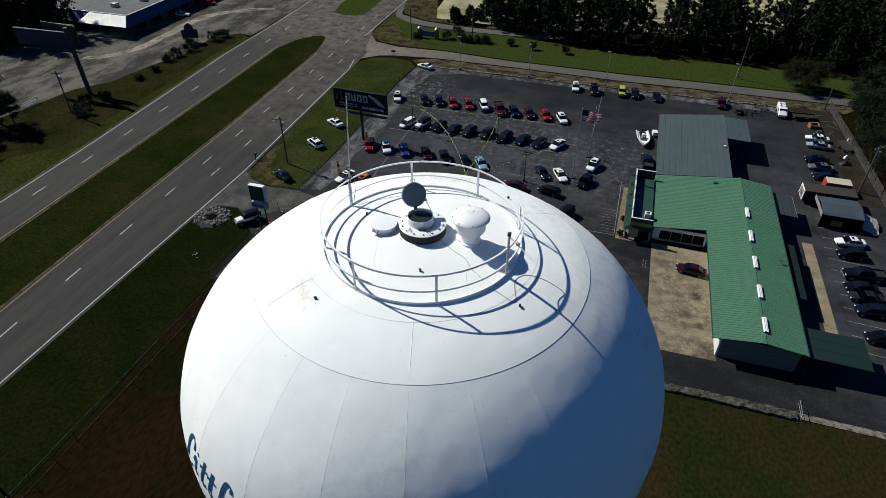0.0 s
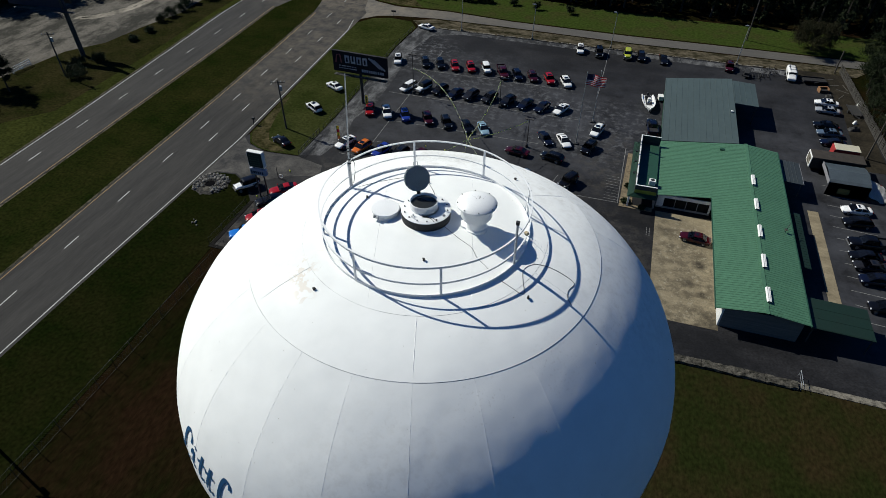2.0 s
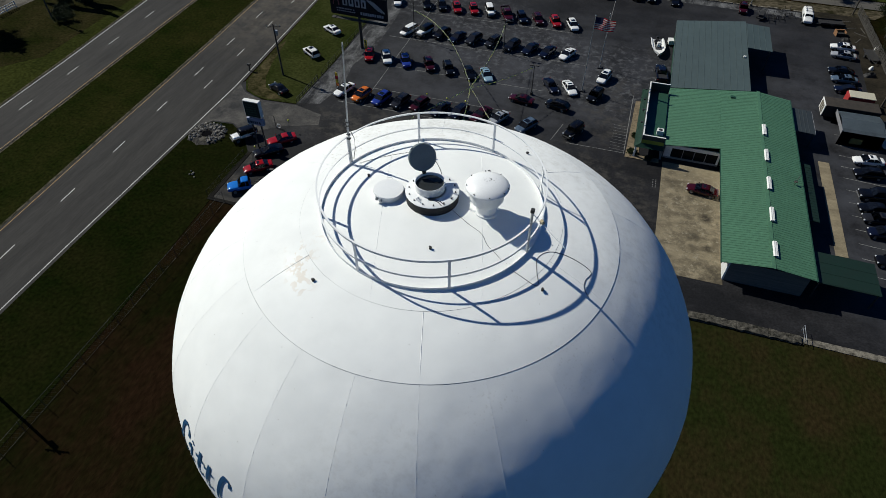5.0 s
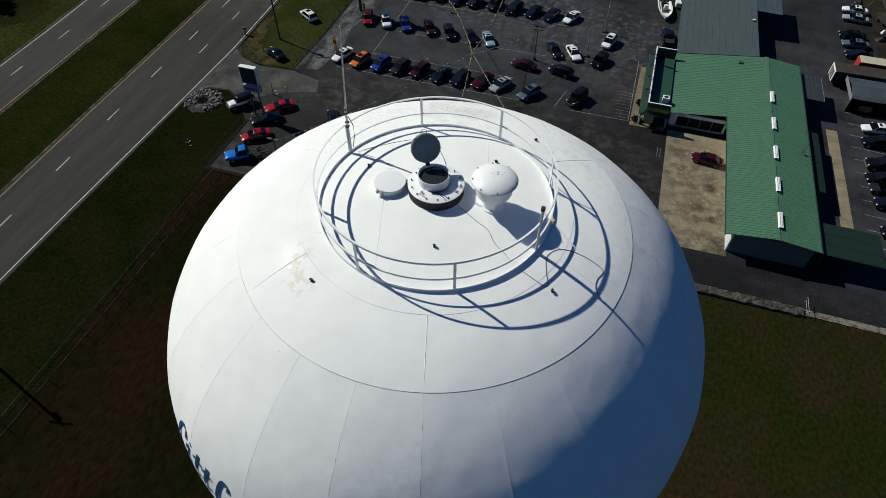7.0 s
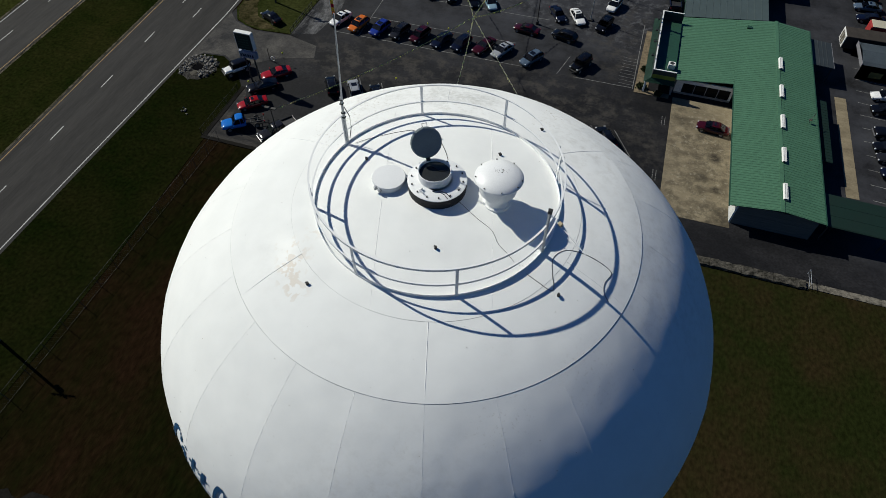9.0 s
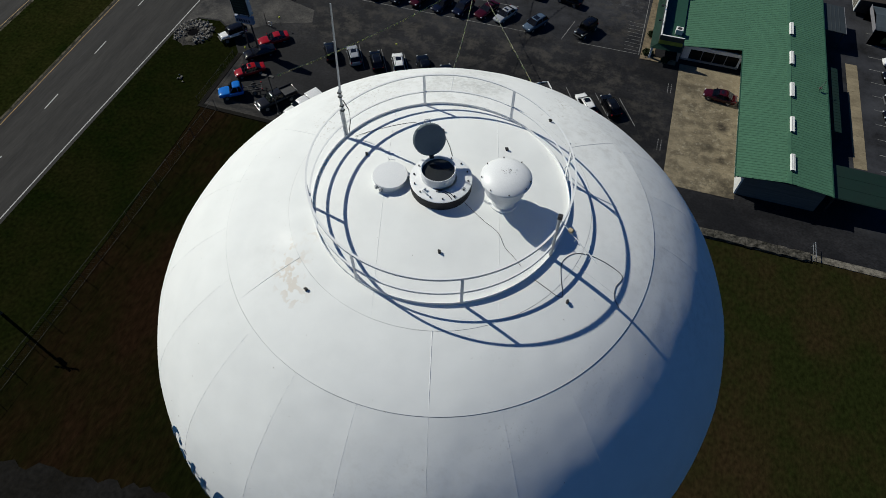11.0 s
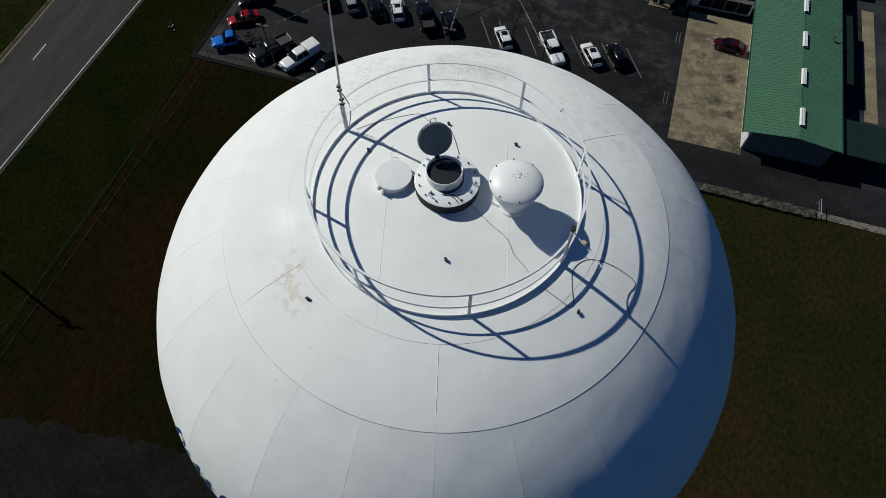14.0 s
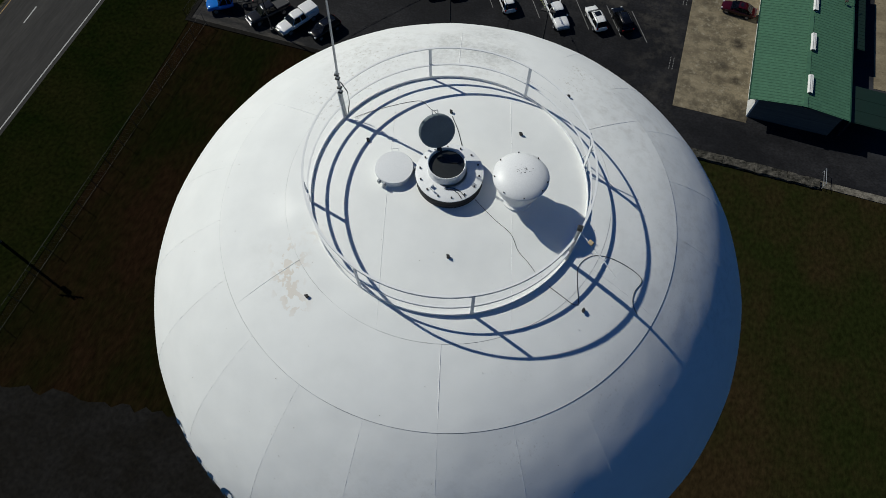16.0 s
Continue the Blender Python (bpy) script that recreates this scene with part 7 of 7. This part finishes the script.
bmesh.ops.recalc_face_normals(bm, faces=list(bm.faces))
part("board", bm, BOARD_BLUE, bs)
for x in (-1.6, 1.6):
    bm = bmesh.new()
    rod(bm, (x, 0.25, 0), (x, 0.25, 3.0), 0.12, n=8)
    part("post", bm, STEEL_D, bs)
# white rail at the yard
wr = thing("white_rail_fence", pose(-118.7, 71.2, 0.03), "short white three-rail fence at the gravel yard", "fence")
for k in range(3):
    part("rail_post", bevelled(-0.07, 0.07, 2.4 * k - 0.07, 2.4 * k + 0.07, 0, 1.4, 0.01), WHITE, wr)
for z in (0.35, 0.8, 1.25):
    part("rail_board", bevelled(-0.03, 0.03, -0.1, 4.9, z, z + 0.16, 0.01), WHITE, wr)
# entrance sign of the side street
es = thing("street_entrance_sign", pose(-46.5, 147.0, 0.05), "low blue entrance sign between two stone pillars with white caps", "sign")
for x in (-2.6, 2.6):
    part("pillar", bevelled(x - 0.5, x + 0.5, -0.5, 0.5, 0, 2.6, 0.05), CURB, es)
    bm = bmesh.new()
    lathe(bm, [(0.72, 2.6), (0.72, 2.75), (0.0, 3.3)], 4, x, 0)
    part("pillar_cap", bm, WHITE, es)
part("sign_board", bevelled(-2.1, 2.1, -0.15, 0.15, 0.5, 2.0, 0.04), mat("sign blue", (0.03, 0.05, 0.12), None, rough=0.5), es)
bars(es, -1.5, 1.0, 3.0, 0.5, mat("dim sign print", (0.14, 0.16, 0.22), None), 6, 3, -0.155)
# mail box on a post by the junction
mb = thing("street_marker", pose(-50.6, 129.3, 0.08), "dark small sign on a post at the junction", "sign")
bm = bmesh.new()
rod(bm, (0, 0, 0), (0, 0, 1.4), 0.05, n=6)
part("post", bm, DARK, mb)
part("plate", bevelled(-0.6, 0.6, -0.05, 0.05, 1.3, 1.75, 0.02), DARK, mb)


# ---------- stones round the drain ----------
dr = thing("drain_inlet", pose(-52.4, 47.2, 0.06), "dark storm drain inlet ringed with pale rubble", "drain")
# flat black disc in place of the inlet's shaded depth
bm = bmesh.new()
lathe(bm, [(1.35, 0.03), (1.35, 0.07), (1.2, 0.07), (1.15, 0.02), (0.0, 0.02)], 20)
part("inlet", bm, BLACK, dr).matrix_basis = pose(-0.35, 0.25, 0)
bm = bmesh.new()
lathe(bm, [(0.95, 0.10), (0.6, 0.17), (0.0, 0.19)], 18)
rnd = random.Random(13)
for v in bm.verts:
    v.co.x *= rnd.uniform(0.8, 1.25)
    v.co.y *= rnd.uniform(0.55, 0.85)
part("washed_sand", bm, SAND, dr, "patch of washed-out tan sand").matrix_basis = pose(0.45, -1.45, 0)
bm = bmesh.new()
lathe(bm, [(0.85, 0.0), (0.95, 0.12), (1.6, 0.15), (2.5, 0.12), (3.05, 0.0)], 40)
rnd = random.Random(12)
for v in bm.verts:
    f = 1 + rnd.uniform(-0.09, 0.09)
    v.co.x *= f
    v.co.y *= f
    v.co.z *= rnd.uniform(0.4, 1.4)
part("rubble_bed", bm, mat("fine rubble", (0.026, 0.023, 0.019), (0.009, 0.008, 0.007), rough=0.95, big=2.5, fine=7, grain=0.6, lo=0.42, hi=0.58, bump=1.0, depth=0.1), dr)
rnd = random.Random(11)
for k in range(285):
    a = radians(rnd.uniform(-62, 236))
    r = rnd.uniform(1.25, 3.0) if a > 1.6 else rnd.uniform(1.1, 3.1)
    bm = bmesh.new()
    bmesh.ops.create_icosphere(bm, subdivisions=1, radius=rnd.choice((0.08, 0.11, 0.14, 0.18, 0.23)))
    for v in bm.verts:
        v.co *= rnd.uniform(0.55, 1.3)
        v.co.z *= 0.75
    ob = part("stone", bm, STONE, dr)
    ob.matrix_basis = pose(r * 0.95 * math.cos(a), r * math.sin(a), 0.06 + rnd.random() * 0.28, 0, 0, rnd.uniform(0, 360))
pr = thing("rubble_heap", pose(-49.0, 37.3, 0.05), "small scatter of pale broken stones in the grass", "rubble")
for k in range(6):
    bm = bmesh.new()
    bmesh.ops.create_icosphere(bm, subdivisions=1, radius=rnd.uniform(0.10, 0.2))
    for v in bm.verts:
        v.co *= rnd.uniform(0.7, 1.2)
    part("stone", bm, STONE, pr).matrix_basis = pose(rnd.gauss(0, 0.8), rnd.gauss(0, 0.45), 0.08)

# yard clutter by the board fence
rnd = random.Random(21)
for x, y, w, d, h, m, lab in ((58.0, 111.5, 0.8, 0.5, 1.1, WHITE, "white discarded appliance by the board fence"), (55.8, 103.0, 0.8, 0.6, 0.7, WHITE, "white discarded cabinet on the dirt"), (55.2, 100.2, 2.2, 1.2, 0.9, COVER, "dark heap of tyres and cloth"), (52.9, 114.0, 1.6, 1.0, 0.6, COVER, "dark crumpled sheet on the dirt"), (55.4, 79.5, 0.9, 0.9, 0.8, mat("red plastic", (0.35, 0.03, 0.03), None), "red plastic tank beside the carport")):
    t = thing("stored_goods", pose(x, y, 0.06, 0, 0, rnd.uniform(-20, 20)), lab, "stored goods")
    bm = bmesh.new()
    n = 13 if m is COVER else 7
    rows = []
    for i in range(n):
        u = 2 * i / (n - 1) - 1
        rows.append([(u * w / 2, (k / (n - 1) - 0.5) * d, h * (1 - abs(u) ** 3) * (1 - abs(2 * k / (n - 1) - 1) ** 3) * (rnd.uniform(0.45, 1.1) if m is COVER else rnd.uniform(0.85, 1.1))) for k in range(n)])
    sheet(bm, rows)
    part("cover", bm, m, t, smooth=50)


def flat_trailer(x, y, turn, long, wide, tilt, label):
    """A low trailer with a boarded deck, two wheels under guards and a drawbar."""
    t = thing("flat_trailer", pose(x, y, 0.06, 0, 0, turn), label, "trailer", "trailers by the board fence")
    n = max(3, round(wide / 0.3))
    bm = bmesh.new()
    box(bm, -long / 2, long / 2, -wide / 2, wide / 2, 0.50, 0.58)
    part("frame", bm, DARK, t).matrix_basis = pose(0, 0, 0, 0, tilt, 0)
    for k in range(n):
        y0 = -wide / 2 + wide * k / n
        part("deck_board", bevelled(-long / 2, long / 2, y0 + 0.01, y0 + wide / n - 0.01, 0.582, 0.62, 0.006, 1), COVER, t).matrix_basis = pose(0, 0, 0, 0, tilt, 0)
    for q in (1, -1):
        bm = bmesh.new()
        rod(bm, (0, q * (wide / 2 + 0.06), 0.32), (0, q * (wide / 2 + 0.26), 0.32), 0.32, n=18)
        part("wheel", bm, TYRE, t)
        part("wheel_guard", bevelled(-0.42, 0.42, q * (wide / 2 + 0.16) - 0.13, q * (wide / 2 + 0.16) + 0.13, 0.66, 0.69, 0.01), DARK, t)
        part("side_rail", bevelled(-long / 2, long / 2, q * wide / 2 - 0.03, q * wide / 2 + 0.03, 0.622, 0.86, 0.01), DARK, t).matrix_basis = pose(0, 0, 0, 0, tilt, 0)
    bm = bmesh.new()
    for q in (1, -1):
        rod(bm, (-long / 2 + 0.1, q * wide * 0.35, 0.5), (-long / 2 - 1.1, 0, 0.45), 0.04, n=6)
    part("drawbar", bm, DARK, t)


flat_trailer(50.6, 120.4, 12, 5.2, 2.3, 3, "black flat-decked trailer parked at the dirt edge")
flat_trailer(56.3, 107.8, 98, 4.2, 1.7, -2, "dark flat trailer beside the board fence")
crate = thing("wooden_crate", pose(51.9, 116.2, 0.06, 0, 0, 14), "open orange-brown wooden crate with a dark inside on the dirt", "crate")
CRATE_W = mat("raw orange wood", (0.26, 0.13, 0.06), (0.17, 0.085, 0.04), rough=0.8, big=2, fine=14)
for x0, x1, y0, y1 in ((-0.95, 0.95, 0.62, 0.70), (-0.95, -0.87, -0.70, 0.618), (0.87, 0.95, -0.70, 0.618)):
    part("side_board", bevelled(x0, x1, y0, y1, 0, 0.95, 0.01), CRATE_W, crate)
part("inside_sheet", bevelled(-0.86, 0.86, -0.62, 0.61, 0.0, 0.55, 0.02), COVER, crate)
part("top_board", bevelled(-0.95, 0.95, 0.30, 0.61, 0.952, 1.0, 0.01), CRATE_W, crate)
for k, (x, y, a) in enumerate(((54.5, 120.0, 20), (56.0, 117.5, -35), (55.2, 114.5, 60), (56.8, 119.5, 100), (53.8, 123.0, 10))):
    t = thing("loose_plank", pose(x, y, 0.09, 0, 0, a), "pale loose plank lying on the dirt", "plank", "loose planks")
    part("board", bevelled(-1.3, 1.3, -0.1, 0.1, 0, 0.05, 0.01), WOOD, t)
for k, (x, y) in enumerate(((36.8, 119.3), (38.6, 119.0), (40.6, 120.2), (42.6, 122.5))):
    t = thing("trailer_frame", pose(x, y, 0.06, 0, 0, 80 + 8 * k), "bare dark steel trailer frame", "trailer", "trailer frames")
    for s in (1, -1):
        bm = bmesh.new()
        rod(bm, (-1.5, s * 0.6, 0.55), (1.5, s * 0.6, 0.55), 0.05, n=6)
        part("side_rail", bm, DARK, t)
        bm = bmesh.new()
        rod(bm, (0, s * 0.72 - 0.08, 0.3), (0, s * 0.72 + 0.08, 0.3), 0.3, n=16)
        part("wheel", bm, TYRE, t)
        bm = bmesh.new()
        rod(bm, (s * 1.4, -0.6, 0.55), (s * 1.4, -0.6, 1.5), 0.04, n=6)
        rod(bm, (s * 1.4, 0.6, 0.55), (s * 1.4, 0.6, 1.5), 0.04, n=6)
        part("upright", bm, DARK, t)
    if k == 0:
        part("deck", bevelled(-1.45, 1.45, -0.57, 0.57, 0.50, 0.60, 0.01), DARK, t, "boarded deck")
        part("load", bevelled(-0.9, 1.1, -0.5, 0.5, 0.602, 1.15, 0.06), COVER, t, "dark covered load")
    for x2 in (-1.2, 0, 1.2):
        bm = bmesh.new()
        rod(bm, (x2, -0.6, 0.55), (x2, 0.6, 0.55), 0.04, n=6)
        part("cross_bar", bm, DARK, t)
# balloons tied to parked cars
bmb = bmesh.new()
bmesh.ops.create_uvsphere(bmb, u_segments=12, v_segments=8, radius=0.14)
for v in bmb.verts:
    v.co.z *= 1.2
me = bpy.data.meshes.new("bulb")
bmb.to_mesh(me)
bmb.free()
me.materials.append(BALLOON)
me.shade_smooth()
for x, y in ((-20.6, 51.6), (-39.8, 52.2), (-20.6, 66.7), (-16.9, 66.4), (-13.6, 66.5), (-41.4, 44.2)):
    t = thing("balloon", pose(x, y, 0.06), "small yellow balloon on a stick by a parked car", "balloon", "balloons on the cars")
    bm = bmesh.new()
    rod(bm, (0, 0, 0), (0, 0, 1.75), 0.012, n=5)
    part("stick", bm, DARK, t)
    shared("bulb", me, None, t, pose(0, 0, 1.95))


# ---------- trees ----------
def leaves(rng, centres, radii, per, size, flat=0.8):
    """Many small leaf-clump faces scattered in puffs round the given centres: vertices and faces."""
    vs, fs = [], []
    n = len(centres) * per
    c = np.repeat(np.array(centres, float), per, 0)
    r = np.repeat(np.array(radii, float), per)
    d = rng.normal(size=(n, 3))
    d /= np.linalg.norm(d, axis=1)[:, None]
    p = c + d * (r * np.abs(rng.normal(0, 0.72, n)))[:, None] * [1, 1, flat]
    a = rng.normal(size=(n, 3))
    a /= np.linalg.norm(a, axis=1)[:, None]
    b = np.cross(a, rng.normal(size=(n, 3)))
    b /= np.linalg.norm(b, axis=1)[:, None] + 1e-9
    s = (size * rng.uniform(0.6, 1.4, n))[:, None]
    quad_v = np.stack([p - a * s, p + b * s * 0.7, p + a * s, p - b * s * 0.7], 1).reshape(-1, 3)
    quad_f = np.arange(4 * n).reshape(-1, 4)
    return quad_v, quad_f


def leaf_mesh(name, vs, fs, material):
    me = bpy.data.meshes.new(name)
    me.from_pydata(vs.tolist(), [], fs.tolist())
    me.materials.append(material)
    return me


def trunk_bm(h, r, rng, limbs, spread, low=0.3):
    bm = bmesh.new()
    bend = rng.normal(0, 0.03 * h, 2)
    pts = [(bend[0] * t * t, bend[1] * t * t, h * t) for t in np.linspace(0, 1, 7)]
    tips = []
    for k in range(6):
        rod(bm, pts[k], pts[k + 1], r * (1 - 0.14 * k), r * (1 - 0.14 * (k + 1)), 8, caps=False)
    for k in range(limbs):
        t = low + (0.97 - low) * (k + 0.5) / limbs
        base = Vector((bend[0] * t * t, bend[1] * t * t, h * t))
        a = k * 2.4 + rng.uniform(-0.4, 0.4)
        length = spread * (1.15 - 0.6 * t) * rng.uniform(0.7, 1.1)
        tip = base + Vector((math.cos(a) * length, math.sin(a) * length, length * rng.uniform(0.15, 0.6)))
        rod(bm, base, tip, r * 0.35 * (1.2 - t), r * 0.08, 5, caps=False)
        tips.append(tip)
    tips.append(Vector(pts[-1]))
    return bm, tips


def tree(x, y, h, spread, kind, seed, label, per=90, size=0.32, group=""):
    rng = np.random.default_rng(seed)
    ob = thing("tree", pose(x, y, 0), label, "tree", group)
    bm, tips = trunk_bm(h * 0.92, 0.022 * h, rng, 14 if kind != "bush" else 9, spread, 0.35 if kind == "pine" else 0.22)
    part("trunk", bm, BARK, ob, smooth=60)
    cs, rs = [], []
    for t in tips:
        for _ in range(2):
            cs.append(np.array(t) + rng.normal(0, 0.12 * spread, 3))
            rs.append(spread * rng.uniform(0.22, 0.40))
    vs, fs = leaves(rng, cs, rs, per, size, 0.6 if kind == "pine" else 0.8)
    vs[:, 2] = np.maximum(vs[:, 2], 0.15)
    crown = new("crown", leaf_mesh("crown", vs, fs, {"pine": NEEDLE, "brush": BRUSH}.get(kind, LEAF)))
    crown.parent = ob
    return ob


def shrub(x, y, r, h, seed, material=None, label="dense dark green shrub"):
    rng = np.random.default_rng(seed)
    ob = thing("shrub", pose(x, y, 0), label, "shrub", "roadside shrubs")
    bm = bmesh.new()
    for k in range(6):
        a = k * 1.05
        rod(bm, (0, 0, 0), (0.6 * r * math.cos(a), 0.6 * r * math.sin(a), h * 0.7), 0.05, 0.02, 5)
    part("stems", bm, BARK, ob)
    cs = [(rng.uniform(-0.6, 0.6) * r, rng.uniform(-0.6, 0.6) * r, rng.uniform(0.25, 0.8) * h) for _ in range(14)]
    vs, fs = leaves(rng, cs, [r * rng.uniform(0.3, 0.5) for _ in cs], 150, 0.12)
    vs[:, 2] = np.maximum(vs[:, 2], 0.08)
    crown = new("crown", leaf_mesh("crown", vs, fs, material or LEAF))
    crown.parent = ob


# east side, beyond the board fence
rnd = random.Random(31)
for k, (x, y, h) in enumerate(((60.6, 112, 11), (62.4, 106, 13), (60.4, 100, 11), (64, 117, 14), (68, 110, 15), (62.5, 124, 12), (69, 127, 14), (61.2, 93, 11), (66, 98, 14), (73, 119, 15), (62.2, 86, 11), (74, 104, 15), (61.5, 79, 10), (66, 72, 12), (61.4, 70, 9), (60.8, 118, 9), (65, 90, 12))):
    tree(x, y, h, 3.6, "pine", 100 + k, "tall dark pine beyond the board fence", 480, 0.125, "pines east of the lot")
for k, (x, y, r, h) in enumerate(((60.4, 114.5, 2.3, 8.5), (59.6, 110.0, 2.4, 8.0), (59.4, 105.8, 2.5, 7.5), (59.6, 101.4, 2.4, 7.0), (60.0, 97.0, 2.4, 6.5), (61.0, 118.5, 1.9, 6.0))):
    shrub(x, y, r, h, 160 + k, NEEDLE, "dense dark evergreen leaning over the board fence")
# bush on the green verge
tree(52.5, 139.5, 5.5, 4.6, "brush", 140, "broad dense brown-green bush on the verge", 800, 0.12)
# across the road
for k, (x, y, h, s, kd) in enumerate(((-112.5, 64.0, 8.5, 2.4, "pine"), (-119, 65, 12, 3.4, "pine"), (-122, 47, 9, 3.4, "pine"), (-122, 66, 13, 4.5, "pine"), (-119, 50, 12, 4, "pine"), (-128, 60, 13, 4.5, "pine"), (-116.5, 57.5, 8, 2.6, "pine"))):
    tree(x, y, h, s, kd, 200 + k, "dark pine at the roadside ditch" if kd == "pine" else "dark leafy roadside tree", 240, 0.15, "trees across the road")
for k, (x, y, r, h) in enumerate(((-103.5, 73.5, 2.2, 2.2), (-106.5, 76, 2.0, 2.0), (-108.5, 80, 1.8, 1.6), (-106, 83, 2.4, 1.6), (-107, 108, 1.7, 2.4), (-107.2, 112, 2.0, 2.8), (-106.6, 116.5, 1.8, 2.6), (-108.5, 120, 1.8, 2.6), (-105.2, 126.5, 2.4, 3.0), (-104.0, 129.6, 1.8, 2.4), (-105.4, 101, 1.4, 1.5), (-106, 95, 1.3, 1.2))):
    shrub(x, y, r, h, 300 + k, label="dark shrub in the ditch across the road")
for k, (x, y, r, h) in enumerate(((-41.0, 148, 1.8, 2.6), (-38.5, 150.5, 2.2, 3.6), (-36.2, 147.6, 1.6, 2.0), (-34.0, 147.4, 1.7, 2.2), (-31.8, 147.6, 1.6, 2.0), (-29.2, 148, 1.7, 2.2), (-50, 146, 1.2, 1.6), (-15.5, 146.2, 1.2, 2.4), (-6.2, 146.0, 1.2, 2.6), (-22, 148, 1.3, 2.0), (15.0, 63.2, 0.8, 0.8), (15.2, 67.5, 0.7, 0.7), (17.6, 62.1, 0.6, 0.5))):
    shrub(x, y, r, h, 340 + k, label="small clipped green shrub")


def woods(name, spots, kind, seed, label, per=46, size=0.34):
    """A stretch of far woodland: trunks and crowns of many trees together."""
    rng = np.random.default_rng(seed)
    ob = thing(name, pose(0, 0, 0), label, "woods", kind="stuff")
    tr, vall, fall, base = bmesh.new(), [], [], 0
    for x, y, h, s in spots:
        rod(tr, (x, y, 0), (x + rng.normal(0, 0.2), y, h * 0.95), 0.02 * h, 0.006 * h, 6, caps=False)
        cs, rs = [], []
        n = int(20 + h * 1.0)
        for k in range(n):
            t = 0.10 + 0.88 * (k + rng.random()) / n
            a, q = rng.uniform(0, 6.28), s * (1.15 - 0.85 * t) * rng.uniform(0.3, 1.0)
            cs.append((x + q * math.cos(a), y + q * math.sin(a), h * t))
            rs.append(s * rng.uniform(0.18, 0.33) * (1.2 - 0.5 * t))
        vs, fs = leaves(rng, cs, rs, per, size, 0.7)
        vs[:, 2] = np.maximum(vs[:, 2], 0.2)
        vall.append(vs)
        fall.append(fs + base)
        base += len(vs)
    part("trunks", tr, BARK, ob)
    cr = new("crowns", leaf_mesh("crowns", np.concatenate(vall), np.concatenate(fall), NEEDLE if kind == "pine" else LEAF))
    cr.parent = ob


rnd = random.Random(77)
spots = []
for k in range(165):
    x = -22 + 230 * (k + rnd.random()) / 165
    y = 154.5 + rnd.uniform(0, 13) - (3 if x > 60 else 0)
    thin = 14 < x < 20 or 24 < x < 26 or 42 < x < 48
    spots.append((x, y, rnd.uniform(6.5, 10) if thin and rnd.random() < 0.72 else rnd.uniform(11, 18), rnd.uniform(1.5, 2.2) if thin else rnd.uniform(2.2, 3.3)))
woods("north_woods", spots, "pine", 5, "dense dark pine wood along the green verge", 84, 0.24)
spots = [(rnd.uniform(-30, 62), rnd.uniform(168, 184), rnd.uniform(7, 13), rnd.uniform(1.4, 2.6)) for _ in range(44)] + [(rnd.uniform(52, 230), rnd.uniform(164, 215), rnd.uniform(12, 18), rnd.uniform(3.2, 4.6)) for _ in range(150)]
spots += [(rnd.uniform(-4, 10), rnd.uniform(176, 200), rnd.uniform(10, 15), rnd.uniform(2.4, 3.4)) for _ in range(7)] + [(rnd.uniform(31, 45), rnd.uniform(180, 205), rnd.uniform(10, 15), rnd.uniform(2.4, 3.4)) for _ in range(9)]
woods("back_woods", spots, "pine", 6, "thin dark pines with pale sand showing between")
spots = [(rnd.uniform(-190, -128), rnd.uniform(78, 116), rnd.uniform(12, 18), rnd.uniform(3.5, 5)) for _ in range(26)] + [(rnd.uniform(-190, -150), rnd.uniform(112, 122), rnd.uniform(12, 16), rnd.uniform(3.5, 5)) for _ in range(8)]
spots = [s for s in spots if s[0] < -150 or s[1] < 70 or s[0] < -146]
spots += [(rnd.uniform(-150, -122), rnd.uniform(36, 66), rnd.uniform(11, 16), rnd.uniform(3.5, 4.8)) for _ in range(22)]
spots += [(rnd.uniform(-215, -168), rnd.uniform(96, 160), rnd.uniform(12, 17), rnd.uniform(3.6, 5)) for _ in range(55)] + [(rnd.uniform(-166, -150), rnd.uniform(100, 119), rnd.uniform(12, 16), rnd.uniform(3.4, 4.6)) for _ in range(14)] + [(rnd.uniform(-172, -151), rnd.uniform(112, 122), rnd.uniform(15, 19), rnd.uniform(3.8, 5)) for _ in range(26)]
woods("west_woods", spots, "pine", 7, "dark pine wood beyond the gravel yard")
spots = [(rnd.uniform(78, 190), rnd.uniform(66, 129), rnd.uniform(12, 16), rnd.uniform(3.4, 4.8)) for _ in range(95)]
woods("east_woods", spots, "pine", 8, "dark pine wood east of the lot")
spots = [(-46 + rnd.uniform(-2, 10), rnd.uniform(163, 170), rnd.uniform(3, 6), rnd.uniform(2, 3)) for _ in range(6)] + [(-34 + rnd.uniform(-3, 14), rnd.uniform(161, 172), rnd.uniform(8, 14), rnd.uniform(2.6, 3.8)) for _ in range(12)]
woods("corner_woods", spots, "leaf", 9, "mixed dark trees at the woods' corner")
